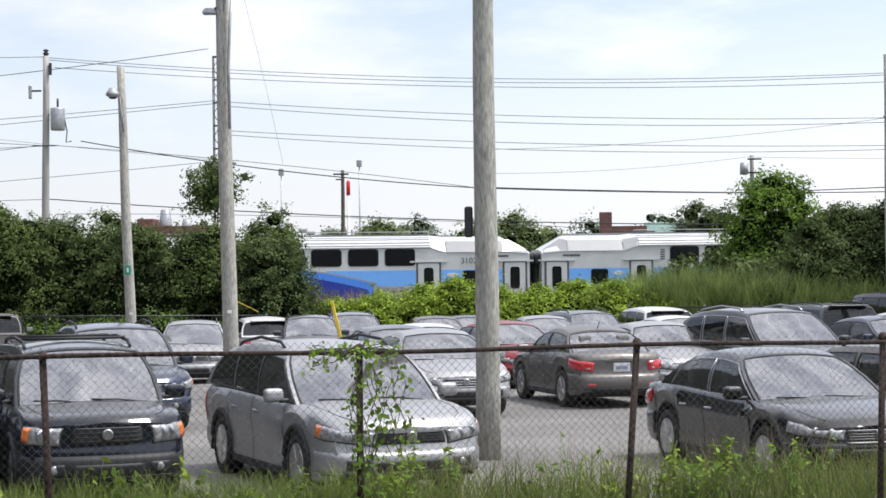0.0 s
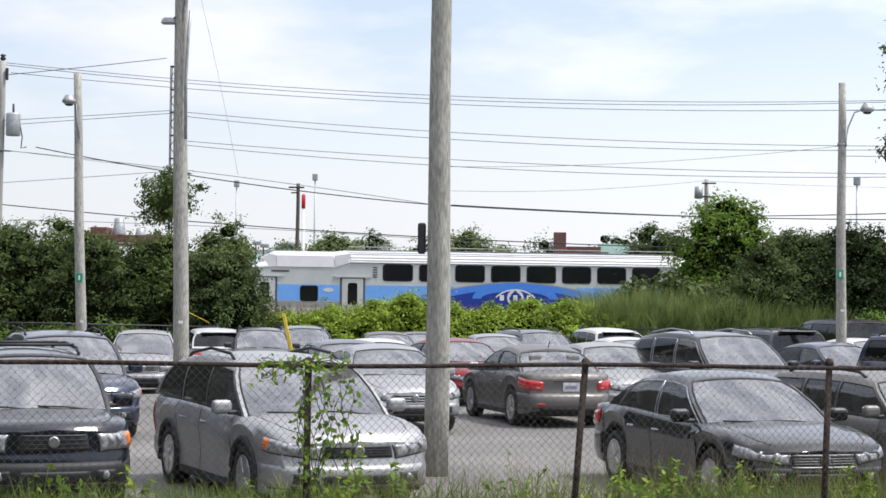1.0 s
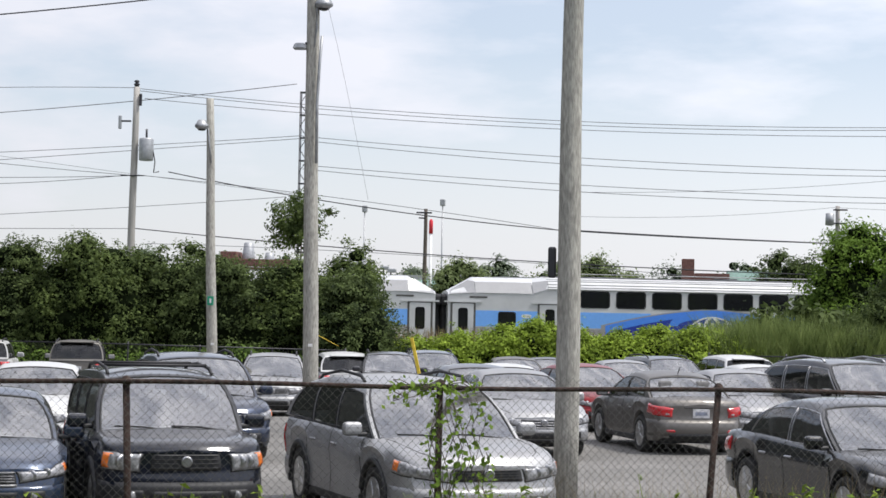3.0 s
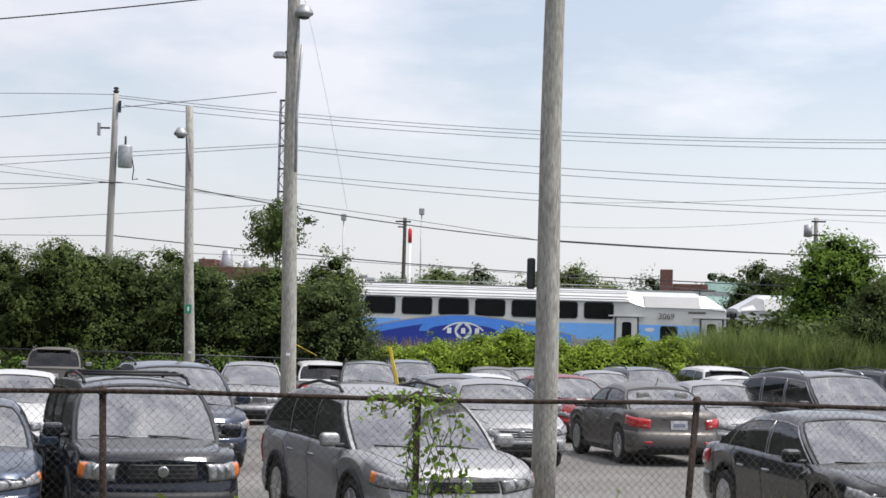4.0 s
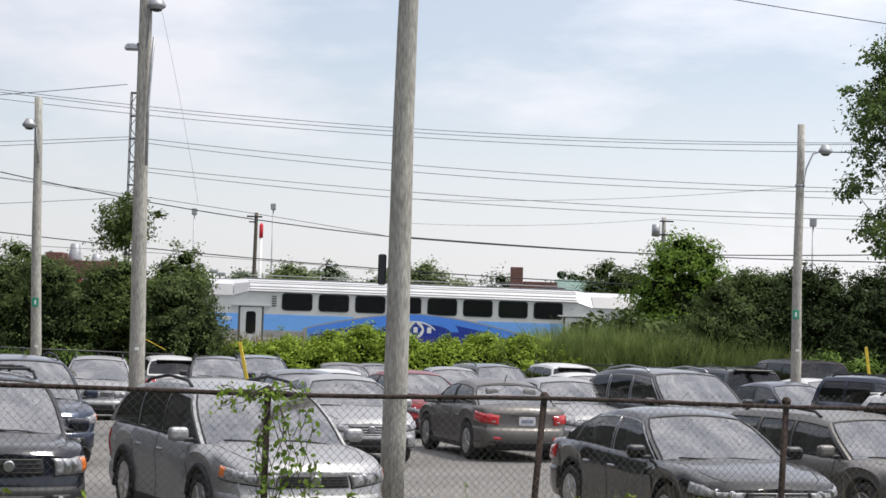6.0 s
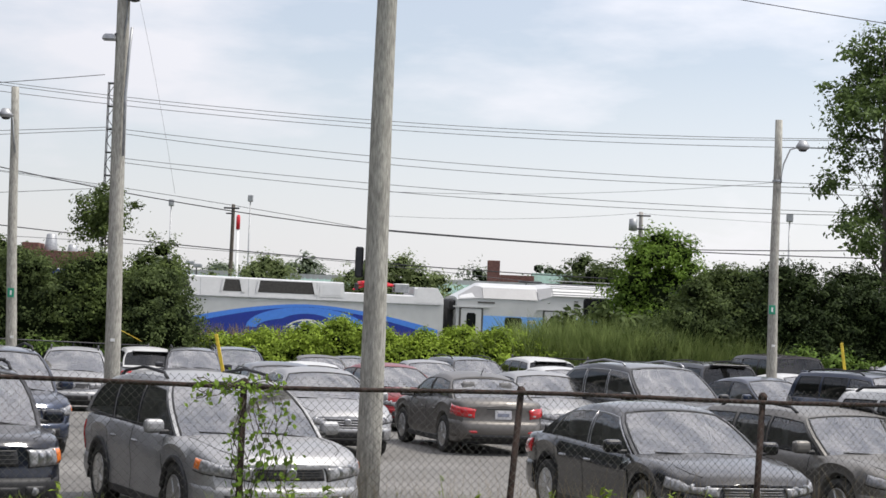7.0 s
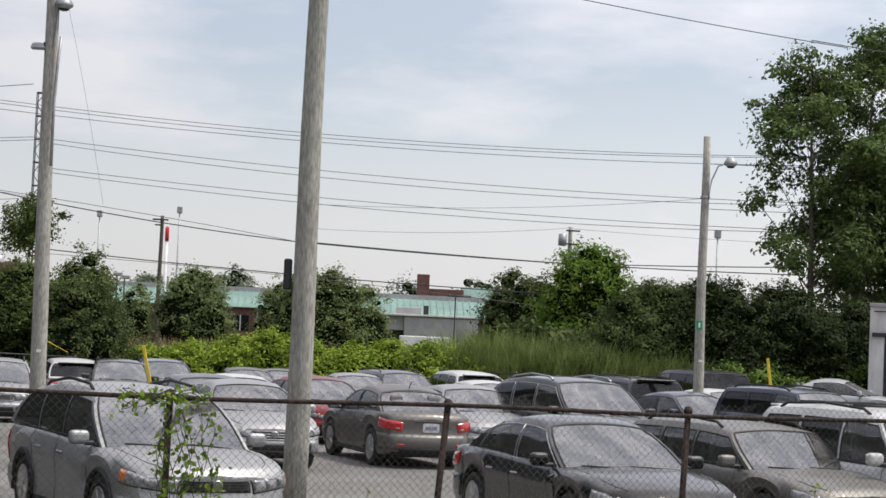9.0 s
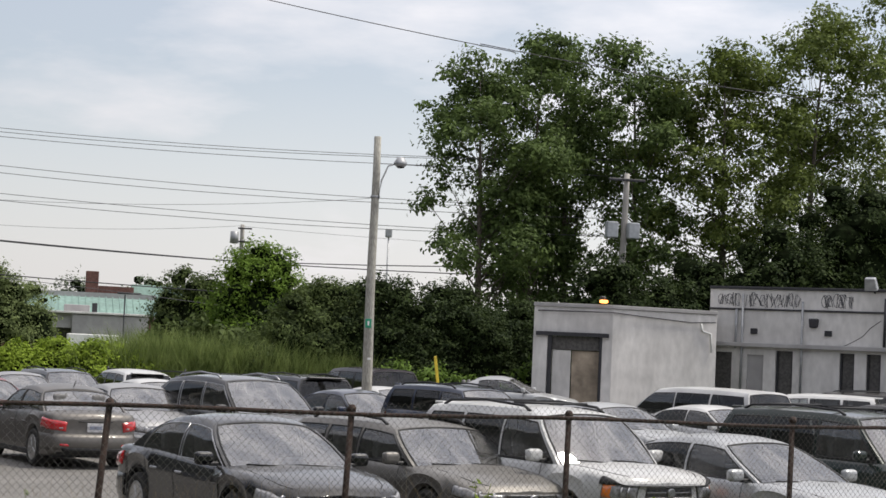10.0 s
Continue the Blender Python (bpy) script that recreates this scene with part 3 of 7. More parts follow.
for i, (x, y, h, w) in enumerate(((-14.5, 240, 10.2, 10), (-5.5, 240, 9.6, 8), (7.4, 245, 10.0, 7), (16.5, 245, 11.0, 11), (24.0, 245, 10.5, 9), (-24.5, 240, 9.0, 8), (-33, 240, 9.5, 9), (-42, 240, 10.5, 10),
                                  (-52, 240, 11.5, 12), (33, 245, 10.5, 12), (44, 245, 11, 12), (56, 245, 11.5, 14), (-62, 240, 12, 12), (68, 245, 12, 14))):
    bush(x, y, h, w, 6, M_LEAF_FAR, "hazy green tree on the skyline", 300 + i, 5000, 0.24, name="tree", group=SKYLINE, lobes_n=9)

# tall poplars behind the low building
for i, (x, y, h, w, c, base) in enumerate(((20.8, 84, 16.0, 7.6, 19000, 0.40), (23.6, 86, 17.5, 7.4, 19000, 0.32), (26.0, 88, 17.4, 6.6, 18000, 0.30), (28.6, 85, 17.6, 6.6, 16000, 0.36), (32.6, 84, 17.6, 8.6, 21000, 0.42), (37.6, 86, 20.2, 10.5, 25000, 0.40), (43.6, 87, 21.5, 11.0, 16000, 0.38))):
    tree(x, y, h, w, M_LEAF_POPLAR if i < 4 else M_LEAF_SUNNY, "tall poplar with dark glossy green leaves" if i < 4 else "tall broad poplar with yellow-green upper leaves", 400 + i, c, 0.118, 0.20, base, 40, group="poplars")
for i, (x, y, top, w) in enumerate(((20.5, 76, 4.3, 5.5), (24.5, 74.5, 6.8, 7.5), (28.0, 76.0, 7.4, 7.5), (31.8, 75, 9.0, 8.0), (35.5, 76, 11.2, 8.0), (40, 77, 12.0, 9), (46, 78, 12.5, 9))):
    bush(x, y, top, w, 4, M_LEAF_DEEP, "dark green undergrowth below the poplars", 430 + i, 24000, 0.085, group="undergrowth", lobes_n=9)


# ---- poles, lamps, cables
def wood_pole(x, y, h, r0, r1, dx, label, material, group="lamp poles", dy=0.0):
    t = thing("lamp_pole" if "lamp" in label else "utility_pole", label, "pole", group, m=pose(x, y, 0))
    pts = [(dx * k + 0.012 * math.sin(k * 9), dy * k, -0.3 + (h + 0.3) * k) for k in np.linspace(0, 1, 9)]
    part("pole", tube(pts, list(np.linspace(r0, r1, 9)), 28), material, t, smooth=True)
    return t


def cobra_head(t, x, z, out, side, arm=True):
    """A small street lamp head on a bent arm."""
    if arm:
        part("lamp_arm", tube([(x, -0.1, z - 1.0), (x + side * 0.06, -0.12, z - 0.5), (x + side * out * 0.45, -0.12, z - 0.1), (x + side * out, -0.12, z)], 0.022, 8), M_GREYMETAL, t)
    bm = lathe([(0.04, 0.16), (0.10, 0.15), (0.15, 0.06), (0.19, 0.0), (0.185, -0.04), (0.12, -0.09), (0.04, -0.11)], 16, "Z")
    bmesh.ops.transform(bm, matrix=pose(x + side * (out + 0.06), -0.12, z), verts=bm.verts)
    part("lamp_head", bm, M_GREYMETAL, t, "grey lamp head")
    bm = lathe([(0.11, 0.0), (0.105, -0.05), (0.05, -0.07)], 14, "Z")
    bmesh.ops.transform(bm, matrix=pose(x + side * (out + 0.06), -0.12, z - 0.07), verts=bm.verts)
    part("lens", bm, M_TRAINGLASS, t, "dark lens")


def number_tag(t, x, z, y=-0.19):
    part("sign_plate", box(0.17, 0.012, 0.24, x, y, z, 0.004), M_GREENSIGN, t, "small green plate")
    part("sign_mark", box(0.045, 0.006, 0.12, x, y - 0.008, z, 0.001), M_WHITE, t, "white bar")


def white_tag(t, x, z, y):
    part("tag", box(0.09, 0.01, 0.06, x, y, z, 0.003), M_WHITE, t, "small white tag")


A = wood_pole(-10.62, 50, 8.1, 0.155, 0.10, -0.26, "weathered wooden lamp pole with green plate", M_POLE)
cobra_head(A, -0.16, 7.36, 0.22, -1)
number_tag(A, -0.08, 2.66, -0.16)
white_tag(A, 0.0, 1.5, -0.165)
B = wood_pole(-6.06, 38, 10.6, 0.165, 0.12, -0.15, "tall weathered wooden lamp pole among cars", M_POLE)
cobra_head(B, -0.08, 8.66, 0.14, 1)
part("conduit", tube([(0.04, -0.17, 5.4), (0.03, -0.16, 6.6), (0.06, -0.15, 7.4), (0.10, -0.14, 8.0)], 0.03, 8), M_GREYMETAL, B)
part("floodlight", box(0.30, 0.24, 0.13, -0.36, -0.05, 7.80, 0.03, taper=(0.7, 0.7)), M_GREYMETAL, B, "grey floodlight")
part("bracket", box(0.16, 0.05, 0.05, -0.18, -0.05, 7.86, 0.01), M_DARKMETAL, B)
white_tag(B, 0.0, 1.72, -0.172)
C = wood_pole(-0.58, 24.5, 10.0, 0.166, 0.111, 0.028, "thick weathered wooden pole in the lot", M_POLE)
part("meter_box", box(0.105, 0.13, 0.40, -0.212, 0.02, 3.075, 0.02), M_DARKMETAL, C, "dark grey box")
D = wood_pole(9.42, 50, 8.05, 0.15, 0.095, -0.02, "weathered wooden lamp pole with green plate", M_POLE)
cobra_head(D, 0.06, 7.36, 0.50, 1)
part("strap", lathe([(0.125, 0.03), (0.13, 0.02), (0.13, -0.02), (0.125, -0.03)], 14, "Z"), M_GREYMETAL, D, m=pose(-0.01, 0, 6.42))
number_tag(D, -0.06, 3.0, -0.15)
white_tag(D, 0.0, 2.05, -0.155)

U = wood_pole(-22.05, 85, 12.65, 0.20, 0.14, 0.14, "pale grey utility pole with transformer", M_POLE_GREY, "utility poles")
bm = lathe([(0.05, 0.56), (0.30, 0.52), (0.33, 0.46), (0.33, -0.44), (0.30, -0.50), (0.1, -0.52)], 18, "Z")
bmesh.ops.transform(bm, matrix=pose(0.68, -0.1, 9.75), verts=bm.verts)
part("transformer", bm, M_GREYMETAL, U, "grey transformer can")
part("bushing", tube([(0.68, -0.1, 10.2), (0.68, -0.1, 10.7)], 0.05, 8), M_DARKMETAL, U)
part("crossarm", box(1.1, 0.05, 0.05, 0.1, -0.2, 8.55, 0.01), M_DARKMETAL, U)
part("antenna", box(0.14, 0.14, 0.62, -0.55, -0.2, 11.0, 0.03), M_GREYMETAL, U)
part("antenna_bracket", box(0.5, 0.06, 0.08, -0.28, -0.2, 11.05, 0.01), M_DARKMETAL, U)
part("insulator", lathe([(0.07, 0.24), (0.14, 0.18), (0.07, 0.12), (0.15, 0.04), (0.07, -0.06)], 12, "Z"), M_DARKMETAL, U, m=pose(0.14, 0, 12.72))
part("cutout", box(0.12, 0.12, 0.55, 0.36, -0.1, 12.05, 0.02), M_DARKMETAL, U, m=pose(0, 0, 0))
part("jumper", tube([(0.95, -0.1, 9.95), (1.1, -0.1, 9.2), (1.05, -0.1, 8.7), (1.3, -0.1, 8.75)], 0.03, 6), M_WIRE, U)
V = wood_pole(-13.9, 140, 10.4, 0.17, 0.13, 0.0, "dark utility pole wrapped in ivy below", M_BARK, "utility poles")
part("crossarm", box(1.15, 0.12, 0.12, -0.1, -0.2, 10.1, 0.02), M_DARKMETAL, V)
part("crossarm", box(0.5, 0.12, 0.10, -0.25, -0.2, 9.7, 0.02), M_DARKMETAL, V)
Wp = wood_pole(14.0, 120, 9.8, 0.17, 0.13, 0.0, "far utility pole with crossarms", M_POLE_GREY, "utility poles")
part("crossarm", box(0.9, 0.10, 0.10, 0.15, -0.2, 9.55, 0.02), M_DARKMETAL, Wp)
part("crossarm", box(0.9, 0.10, 0.10, 0.15, -0.2, 8.7, 0.02), M_DARKMETAL, Wp)
part("transformer", lathe([(0.1, 0.4), (0.26, 0.36), (0.28, -0.36), (0.1, -0.4)], 14, "Z"), M_GREYMETAL, Wp, m=pose(-0.5, -0.2, 8.95))
X = wood_pole(26.2, 80, 10.6, 0.17, 0.13, 0.15, "grey utility pole with two transformers among poplars", M_POLE_GREY, "utility poles")
for dx in (-0.75, 0.42):
    part("transformer", box(0.52, 0.42, 0.72, 0, 0, 0, 0.05, 2), M_TRANSFORMER, X, m=pose(dx * 0.85 + 0.1, -0.25, 8.05))
part("crossarm", box(1.7, 0.1, 0.12, 0.1, -0.2, 10.3, 0.02), M_DARKMETAL, X)


def lattice_tower():
    t = thing("lattice_mast", "slim dark steel lattice radio mast", "mast", m=pose(-24.85, 150, 0))
    h, w = 20.2, 0.62
    bms = []
    for a in (-1, 1):
        for b in (-1, 1):
            bms.append(tube([(a * w / 2, b * w / 2, 0), (a * w / 2, b * w / 2, h)], 0.045, 5))
    for b in bms:
        part("leg", b, M_DARKMETAL, t)
    bms = []
    n = 22
    for i in range(n):
        z0, z1 = h * i / n, h * (i + 1) / n
        s = 1 if i % 2 else -1
        bms.append(tube([(-s * w / 2, -w / 2, z0), (s * w / 2, -w / 2, z1)], 0.03, 4))
        if i % 2:
            bms.append(box(w + 0.1, w, 0.10, 0, 0, z1))
    part("bracing", join(*bms), M_DARKMETAL, t)
    part("antenna", tube([(0.2, 0, h - 0.4), (0.35, 0, h + 0.7), (0.6, 0, h + 1.6)], 0.06, 6), M_DARKMETAL, t)


lattice_tower()


def light_mast(x, y, h, label="thin grey floodlight mast"):
    t = thing("light_mast", label, "mast", "light masts", m=pose(x, y, 0))
    part("pole", tube([(0, 0, 0), (0, 0, h)], [0.09, 0.05], 8), M_GREYMETAL, t)
    part("lamp_box", box(0.42, 0.3, 0.55, 0, 0, h + 0.2, 0.05), M_GREYMETAL, t)


light_mast(-19.8, 150, 10.7)
light_mast(-13.55, 150, 11.3)
light_mast(23.5, 120, 9.6)


def red_top_pole():
    t = thing("warning_post", "white post with a red top", "post", m=pose(-14.45, 150, 0))
    part("post", tube([(0, 0, 0), (0, 0, 9.0)], [0.14, 0.12], 12), M_WHITE, t)
    part("cap", tube([(0, 0, 9.0), (0, 0, 10.0), (0, 0, 10.15)], [0.16, 0.16, 0.08], 12), M_RED, t, "red top")


red_top_pole()
for x, z in ((-18.2, 6.2), (-17.6, 6.0)):
    t = thing("yard_lamp", "far grey yard floodlight on a post", "lamp", "yard lamps", m=pose(x, 150, 0))
    part("post", tube([(0, 0, 0), (0, 0, z)], 0.06, 6), M_DARKMETAL, t)
    part("lamp_head", box(0.7, 0.4, 0.32, 0.1, 0, z, 0.06), M_GREYMETAL, t)
t = thing("yard_lamp", "dark twin-headed yard lamp post", "lamp", "yard lamps", m=pose(8.0, 140, 0))
part("post", tube([(0, 0, 0), (0, 0, 5.4)], 0.05, 6), M_DARKMETAL, t)
part("lamp_head", box(1.7, 0.5, 0.14, 0.3, 0, 5.5, 0.04), M_DARKMETAL, t)


def cable(p, q, r, rad, material, far=1.0):
    """A sagging cable through three places."""
    P, Q, R = (Vector(v) for v in (p, q, r))
    s = (Q.x - P.x) / (R.x - P.x) if abs(R.x - P.x) > 0.5 else (Q.z - P.z) / (R.z - P.z)
    pts = []
    for k in np.linspace(0, far, 27):
        a, b, c = (k - s) * (k - 1) / ((0 - s) * (0 - 1)), k * (k - 1) / (s * (s - 1)), k * (k - s) / (1 - s)
        pts.append(P * a + Q * b + R * c)
    ob = part("power_cable", tube(pts, rad, 5), material)
    tagged(ob, "thin overhead cable between poles", "cable", "overhead cables")


CABLES = [
    ((-21.88, 85.00, 12.58), (-10.86, 85.00, 11.70), (14.71, 85.00, 11.18)),
    ((-21.88, 85.00, 12.48), (-10.85, 85.00, 11.54), (14.72, 85.00, 11.08)),
    ((-21.53, 85.00, 12.12), (-10.84, 85.00, 11.31), (14.72, 85.00, 10.78)),
    ((-30.62, 85.00, 9.44), (-22.75, 85.00, 9.89), (-14.17, 85.00, 10.49)),
    ((-14.17, 85.00, 10.46), (-2.46, 85.00, 9.67), (14.75, 85.00, 9.21)),
    ((-30.61, 85.00, 9.02), (-22.74, 85.00, 9.66), (-14.17, 85.00, 10.36)),
    ((-14.17, 85.00, 10.28), (-2.45, 85.00, 9.36), (14.75, 85.00, 8.99)),
    ((-14.13, 85.00, 9.15), (-2.43, 85.00, 8.44), (14.77, 85.00, 7.98)),
    ((-14.12, 85.00, 8.97), (-2.42, 85.00, 8.14), (14.78, 85.00, 7.78)),
    ((-20.11, 84.00, 8.68), (-13.65, 84.00, 7.57), (-2.34, 84.00, 6.31)),
    ((-2.34, 84.00, 6.31), (4.30, 84.00, 6.04), (14.44, 84.00, 5.87)),
    ((-32.29, 90.00, 6.80), (-23.96, 90.00, 7.35), (-15.72, 90.00, 8.00)),
    ((-22.07, 86.00, 6.18), (-8.69, 86.00, 5.22), (15.01, 86.00, 4.53)),
    ((-30.83, 86.00, 6.05), (-26.57, 86.00, 6.11), (-22.39, 86.00, 6.17)),
    ((-23.76, 95.00, 5.82), (-9.59, 95.00, 5.44), (0.67, 95.00, 4.87)),
    ((-15.01, 38.00, 8.23), (-10.30, 38.00, 8.67), (-6.20, 38.00, 9.17)),
    ((4.67, 60.00, 13.77), (11.11, 60.00, 12.85), (15.74, 60.00, 12.31)),
    ((14.55, 60.00, 12.49), (21.45, 60.00, 11.82), (31.88, 60.00, 11.37)),
    ((-30.70, 85.00, 11.21), (-21.86, 85.00, 12.01), (-14.47, 85.00, 12.85)),
    ((-30.76, 85.00, 12.51), (-25.48, 85.00, 12.61), (-21.89, 85.00, 12.61)),
    ((-1.60, 85.00, 8.08), (7.06, 85.00, 8.36), (15.95, 85.00, 9.21)),
    ((-1.82, 100.00, 7.81), (5.37, 100.00, 7.95), (11.56, 100.00, 8.49)),
    ((15.89, 85.00, 10.80), (19.89, 85.00, 10.85), (30.37, 85.00, 10.97)),
    ((15.97, 85.00, 8.75), (22.57, 85.00, 8.81), (30.43, 85.00, 9.07)),
    ((11.74, 100.00, 8.47), (17.45, 100.00, 8.30), (29.69, 100.00, 8.28)),
    ((-1.53, 86.00, 6.40), (3.63, 86.00, 6.19), (9.59, 86.00, 6.01)),
    ((9.59, 86.00, 6.01), (16.10, 86.00, 6.16), (28.21, 86.00, 6.80)),
    ((-6.02, 38.00, 9.18), (-5.52, 38.00, 7.22), (-4.97, 38.00, 4.70)),
    ((-32.44, 90.00, 10.13), (-23.48, 90.00, 9.03), (-14.91, 90.00, 8.10)),
    ((-31.00, 84.80, 9.30), (-26.00, 84.80, 8.85), (-22.00, 84.80, 8.56)),
    ((-31.00, 84.80, 8.36), (-26.00, 84.80, 8.42), (-21.60, 84.80, 8.56)),
    ((-31.00, 84.80, 8.02), (-26.00, 84.80, 8.22), (-22.30, 84.80, 8.56)),
    ((-21.50, 84.80, 8.56), (-13.65, 85.00, 7.80), (-2.34, 86.00, 6.40)),
]
for i, (p, q, r) in enumerate(CABLES):
    heavy = i in (9, 10, 12, 25, 26)
    near = i in (15, 16, 17)
    cable(p, q, r, 0.024 if heavy else (0.015 if near else (0.003 if i == 27 else 0.009 if i in (20, 21, 24, 28) else 0.018 if i == 18 else 0.014)), M_WIRE if heavy or near else M_WIRE_PALE, 1.5 if i in (0, 1, 2, 4, 6, 7, 8, 10, 12, 14) else 1.0)


# ---- yellow stakes
def stake(x, y, h, dx, label):
    t = thing("marker_stake", label, "stake", "yellow stakes", m=pose(x, y, 0))
    part("board", box(0.085, 0.05, h, 0, 0, h / 2, 0.01), M_YELLOW, t, m=pose(0, 0, 0, 0, dx, 0))


stake(-4.66, 48, 1.85, -13, "leaning yellow wooden marker stake")
stake(12.92, 56, 2.2, -8, "leaning yellow wooden marker stake by the hedge")
part("guy_guard", tube([(-6.02, 38.2, 1.95), (-5.62, 38.8, 1.70)], 0.007, 6), M_YELLOW)
tagged(bpy.data.objects["guy_guard"], "thin yellow guy wire guard", "guy wire")


# ---- buildings
def wall_box(t, name, p, q, thick, z0, z1, material, label=""):
    """A wall from p to q on the ground, thickness behind it."""
    dx, dy = q[0] - p[0], q[1] - p[1]
    n = math.hypot(dx, dy)
    return part(name, box(n, thick, z1 - z0, n / 2, thick / 2, (z0 + z1) / 2, 0.01), material, t, label, m=pose(p[0], p[1], 0, 0, 0, math.degrees(math.atan2(dy, dx))))


def shed():
    t = thing("loading_shed", "low pale grey painted shed with wooden doors", "building")
    front = pose(16.38, 58.55, 0, 0, 0, -22.0) @ Matrix.Diagonal((0.90, 1.0, 1.0, 1.0))
    # front wall in three pieces round the doorway, 2.85 wide
    part("wall", box(0.52, 0.3, 3.1, 0.26, 0.15, 1.55, 0.01), M_WALL_PALE, t, m=front)
    part("wall", box(0.34, 0.3, 3.1, 2.63, 0.15, 1.55, 0.01), M_WALL_PALE, t, m=front)
    part("wall", box(2.80, 0.3, 0.84, 1.40, 0.15, 3.52, 0.01), M_WALL_PALE, t, m=front)
    part("door_frame", box(0.14, 0.2, 3.05, 0.60, 0.08, 1.53, 0.01), M_DARKMETAL, t, m=front)
    part("door_frame", box(0.10, 0.2, 3.05, 2.41, 0.08, 1.53, 0.01), M_DARKMETAL, t, m=front)
    part("lintel", box(2.6, 0.14, 0.13, 1.4, -0.05, 3.07, 0.01), M_DARKMETAL, t, "dark lintel", m=front)
    part("transom", box(1.68, 0.05, 0.42, 1.51, 0.14, 2.78, 0.01), M_GRILLE, t, "dark transom panel", m=front)
    part("door_leaf", box(0.66, 0.06, 2.55, 1.02, 0.18, 1.28, 0.01), M_WALL_PALE, t, "pale door leaf", m=front)
    part("door_leaf", box(0.98, 0.06, 2.55, 1.87, 0.22, 1.28, 0.01), M_DOORWOOD, t, "bare plywood door leaf", m=front)
    wall_box(t, "wall", (18.72, 57.60), (22.57, 58.44), 0.3, 0, 3.93, M_WALL_PALE)
    wall_box(t, "coping", (18.70, 57.54), (22.57, 58.38), 0.4, 3.94, 4.06, M_WALL_GREY, "flat grey coping")
    part("coping", box(2.84, 0.4, 0.12, 1.40, 0.14, 4.0, 0.01), M_WALL_GREY, t, "flat grey coping", m=front)
    wall_box(t, "wall", (18.55, 64.4), (16.48, 58.72), 0.3, 0, 3.93, M_WALL_PALE)
    bm = bmesh.new()
    plan = ((16.65, 58.75), (18.75, 57.85), (22.6, 58.65), (22.6, 65.0), (18.7, 64.3))
    up, dn = [bm.verts.new((*q, 3.90)) for q in plan], [bm.verts.new((*q, 3.70)) for q in plan]
    bm.faces.new(up)
    bm.faces.new(dn[::-1])
    for i in range(5):
        bm.faces.new((dn[i], dn[(i + 1) % 5], up[(i + 1) % 5], up[i]))
    part("roof", bm, M_WALL_GREY, t)
    part("cable_run", tube([(16.48, 58.45, 3.80), (18.68, 57.5, 3.82), (20.2, 57.87, 3.72), (21.6, 58.18, 3.64), (22.5, 58.36, 3.68)], 0.02, 6), M_DARKMETAL, t)
    part("wall_pipe", tube([(21.95, 58.25, 3.62), (22.0, 58.25, 3.38), (22.32, 58.33, 3.3), (22.37, 58.34, 2.7)], 0.035, 6), M_WHITE, t)
    lamp = thing("wall_lamp", "small lit orange lamp on the shed roof", "lamp", m=pose(18.42, 57.74, 4.06))
    part("housing", box(0.18, 0.16, 0.14, 0.0, 0.05, 0.20, 0.03), M_DARKMETAL, lamp)
    part("bracket", box(0.05, 0.05, 0.16, 0.0, 0.08, 0.07, 0.01), M_DARKMETAL, lamp)
    part("bulb", box(0.26, 0.14, 0.10, 0.0, -0.06, 0.10, 0.04, 2), M_LIT, lamp, "glowing orange lens")


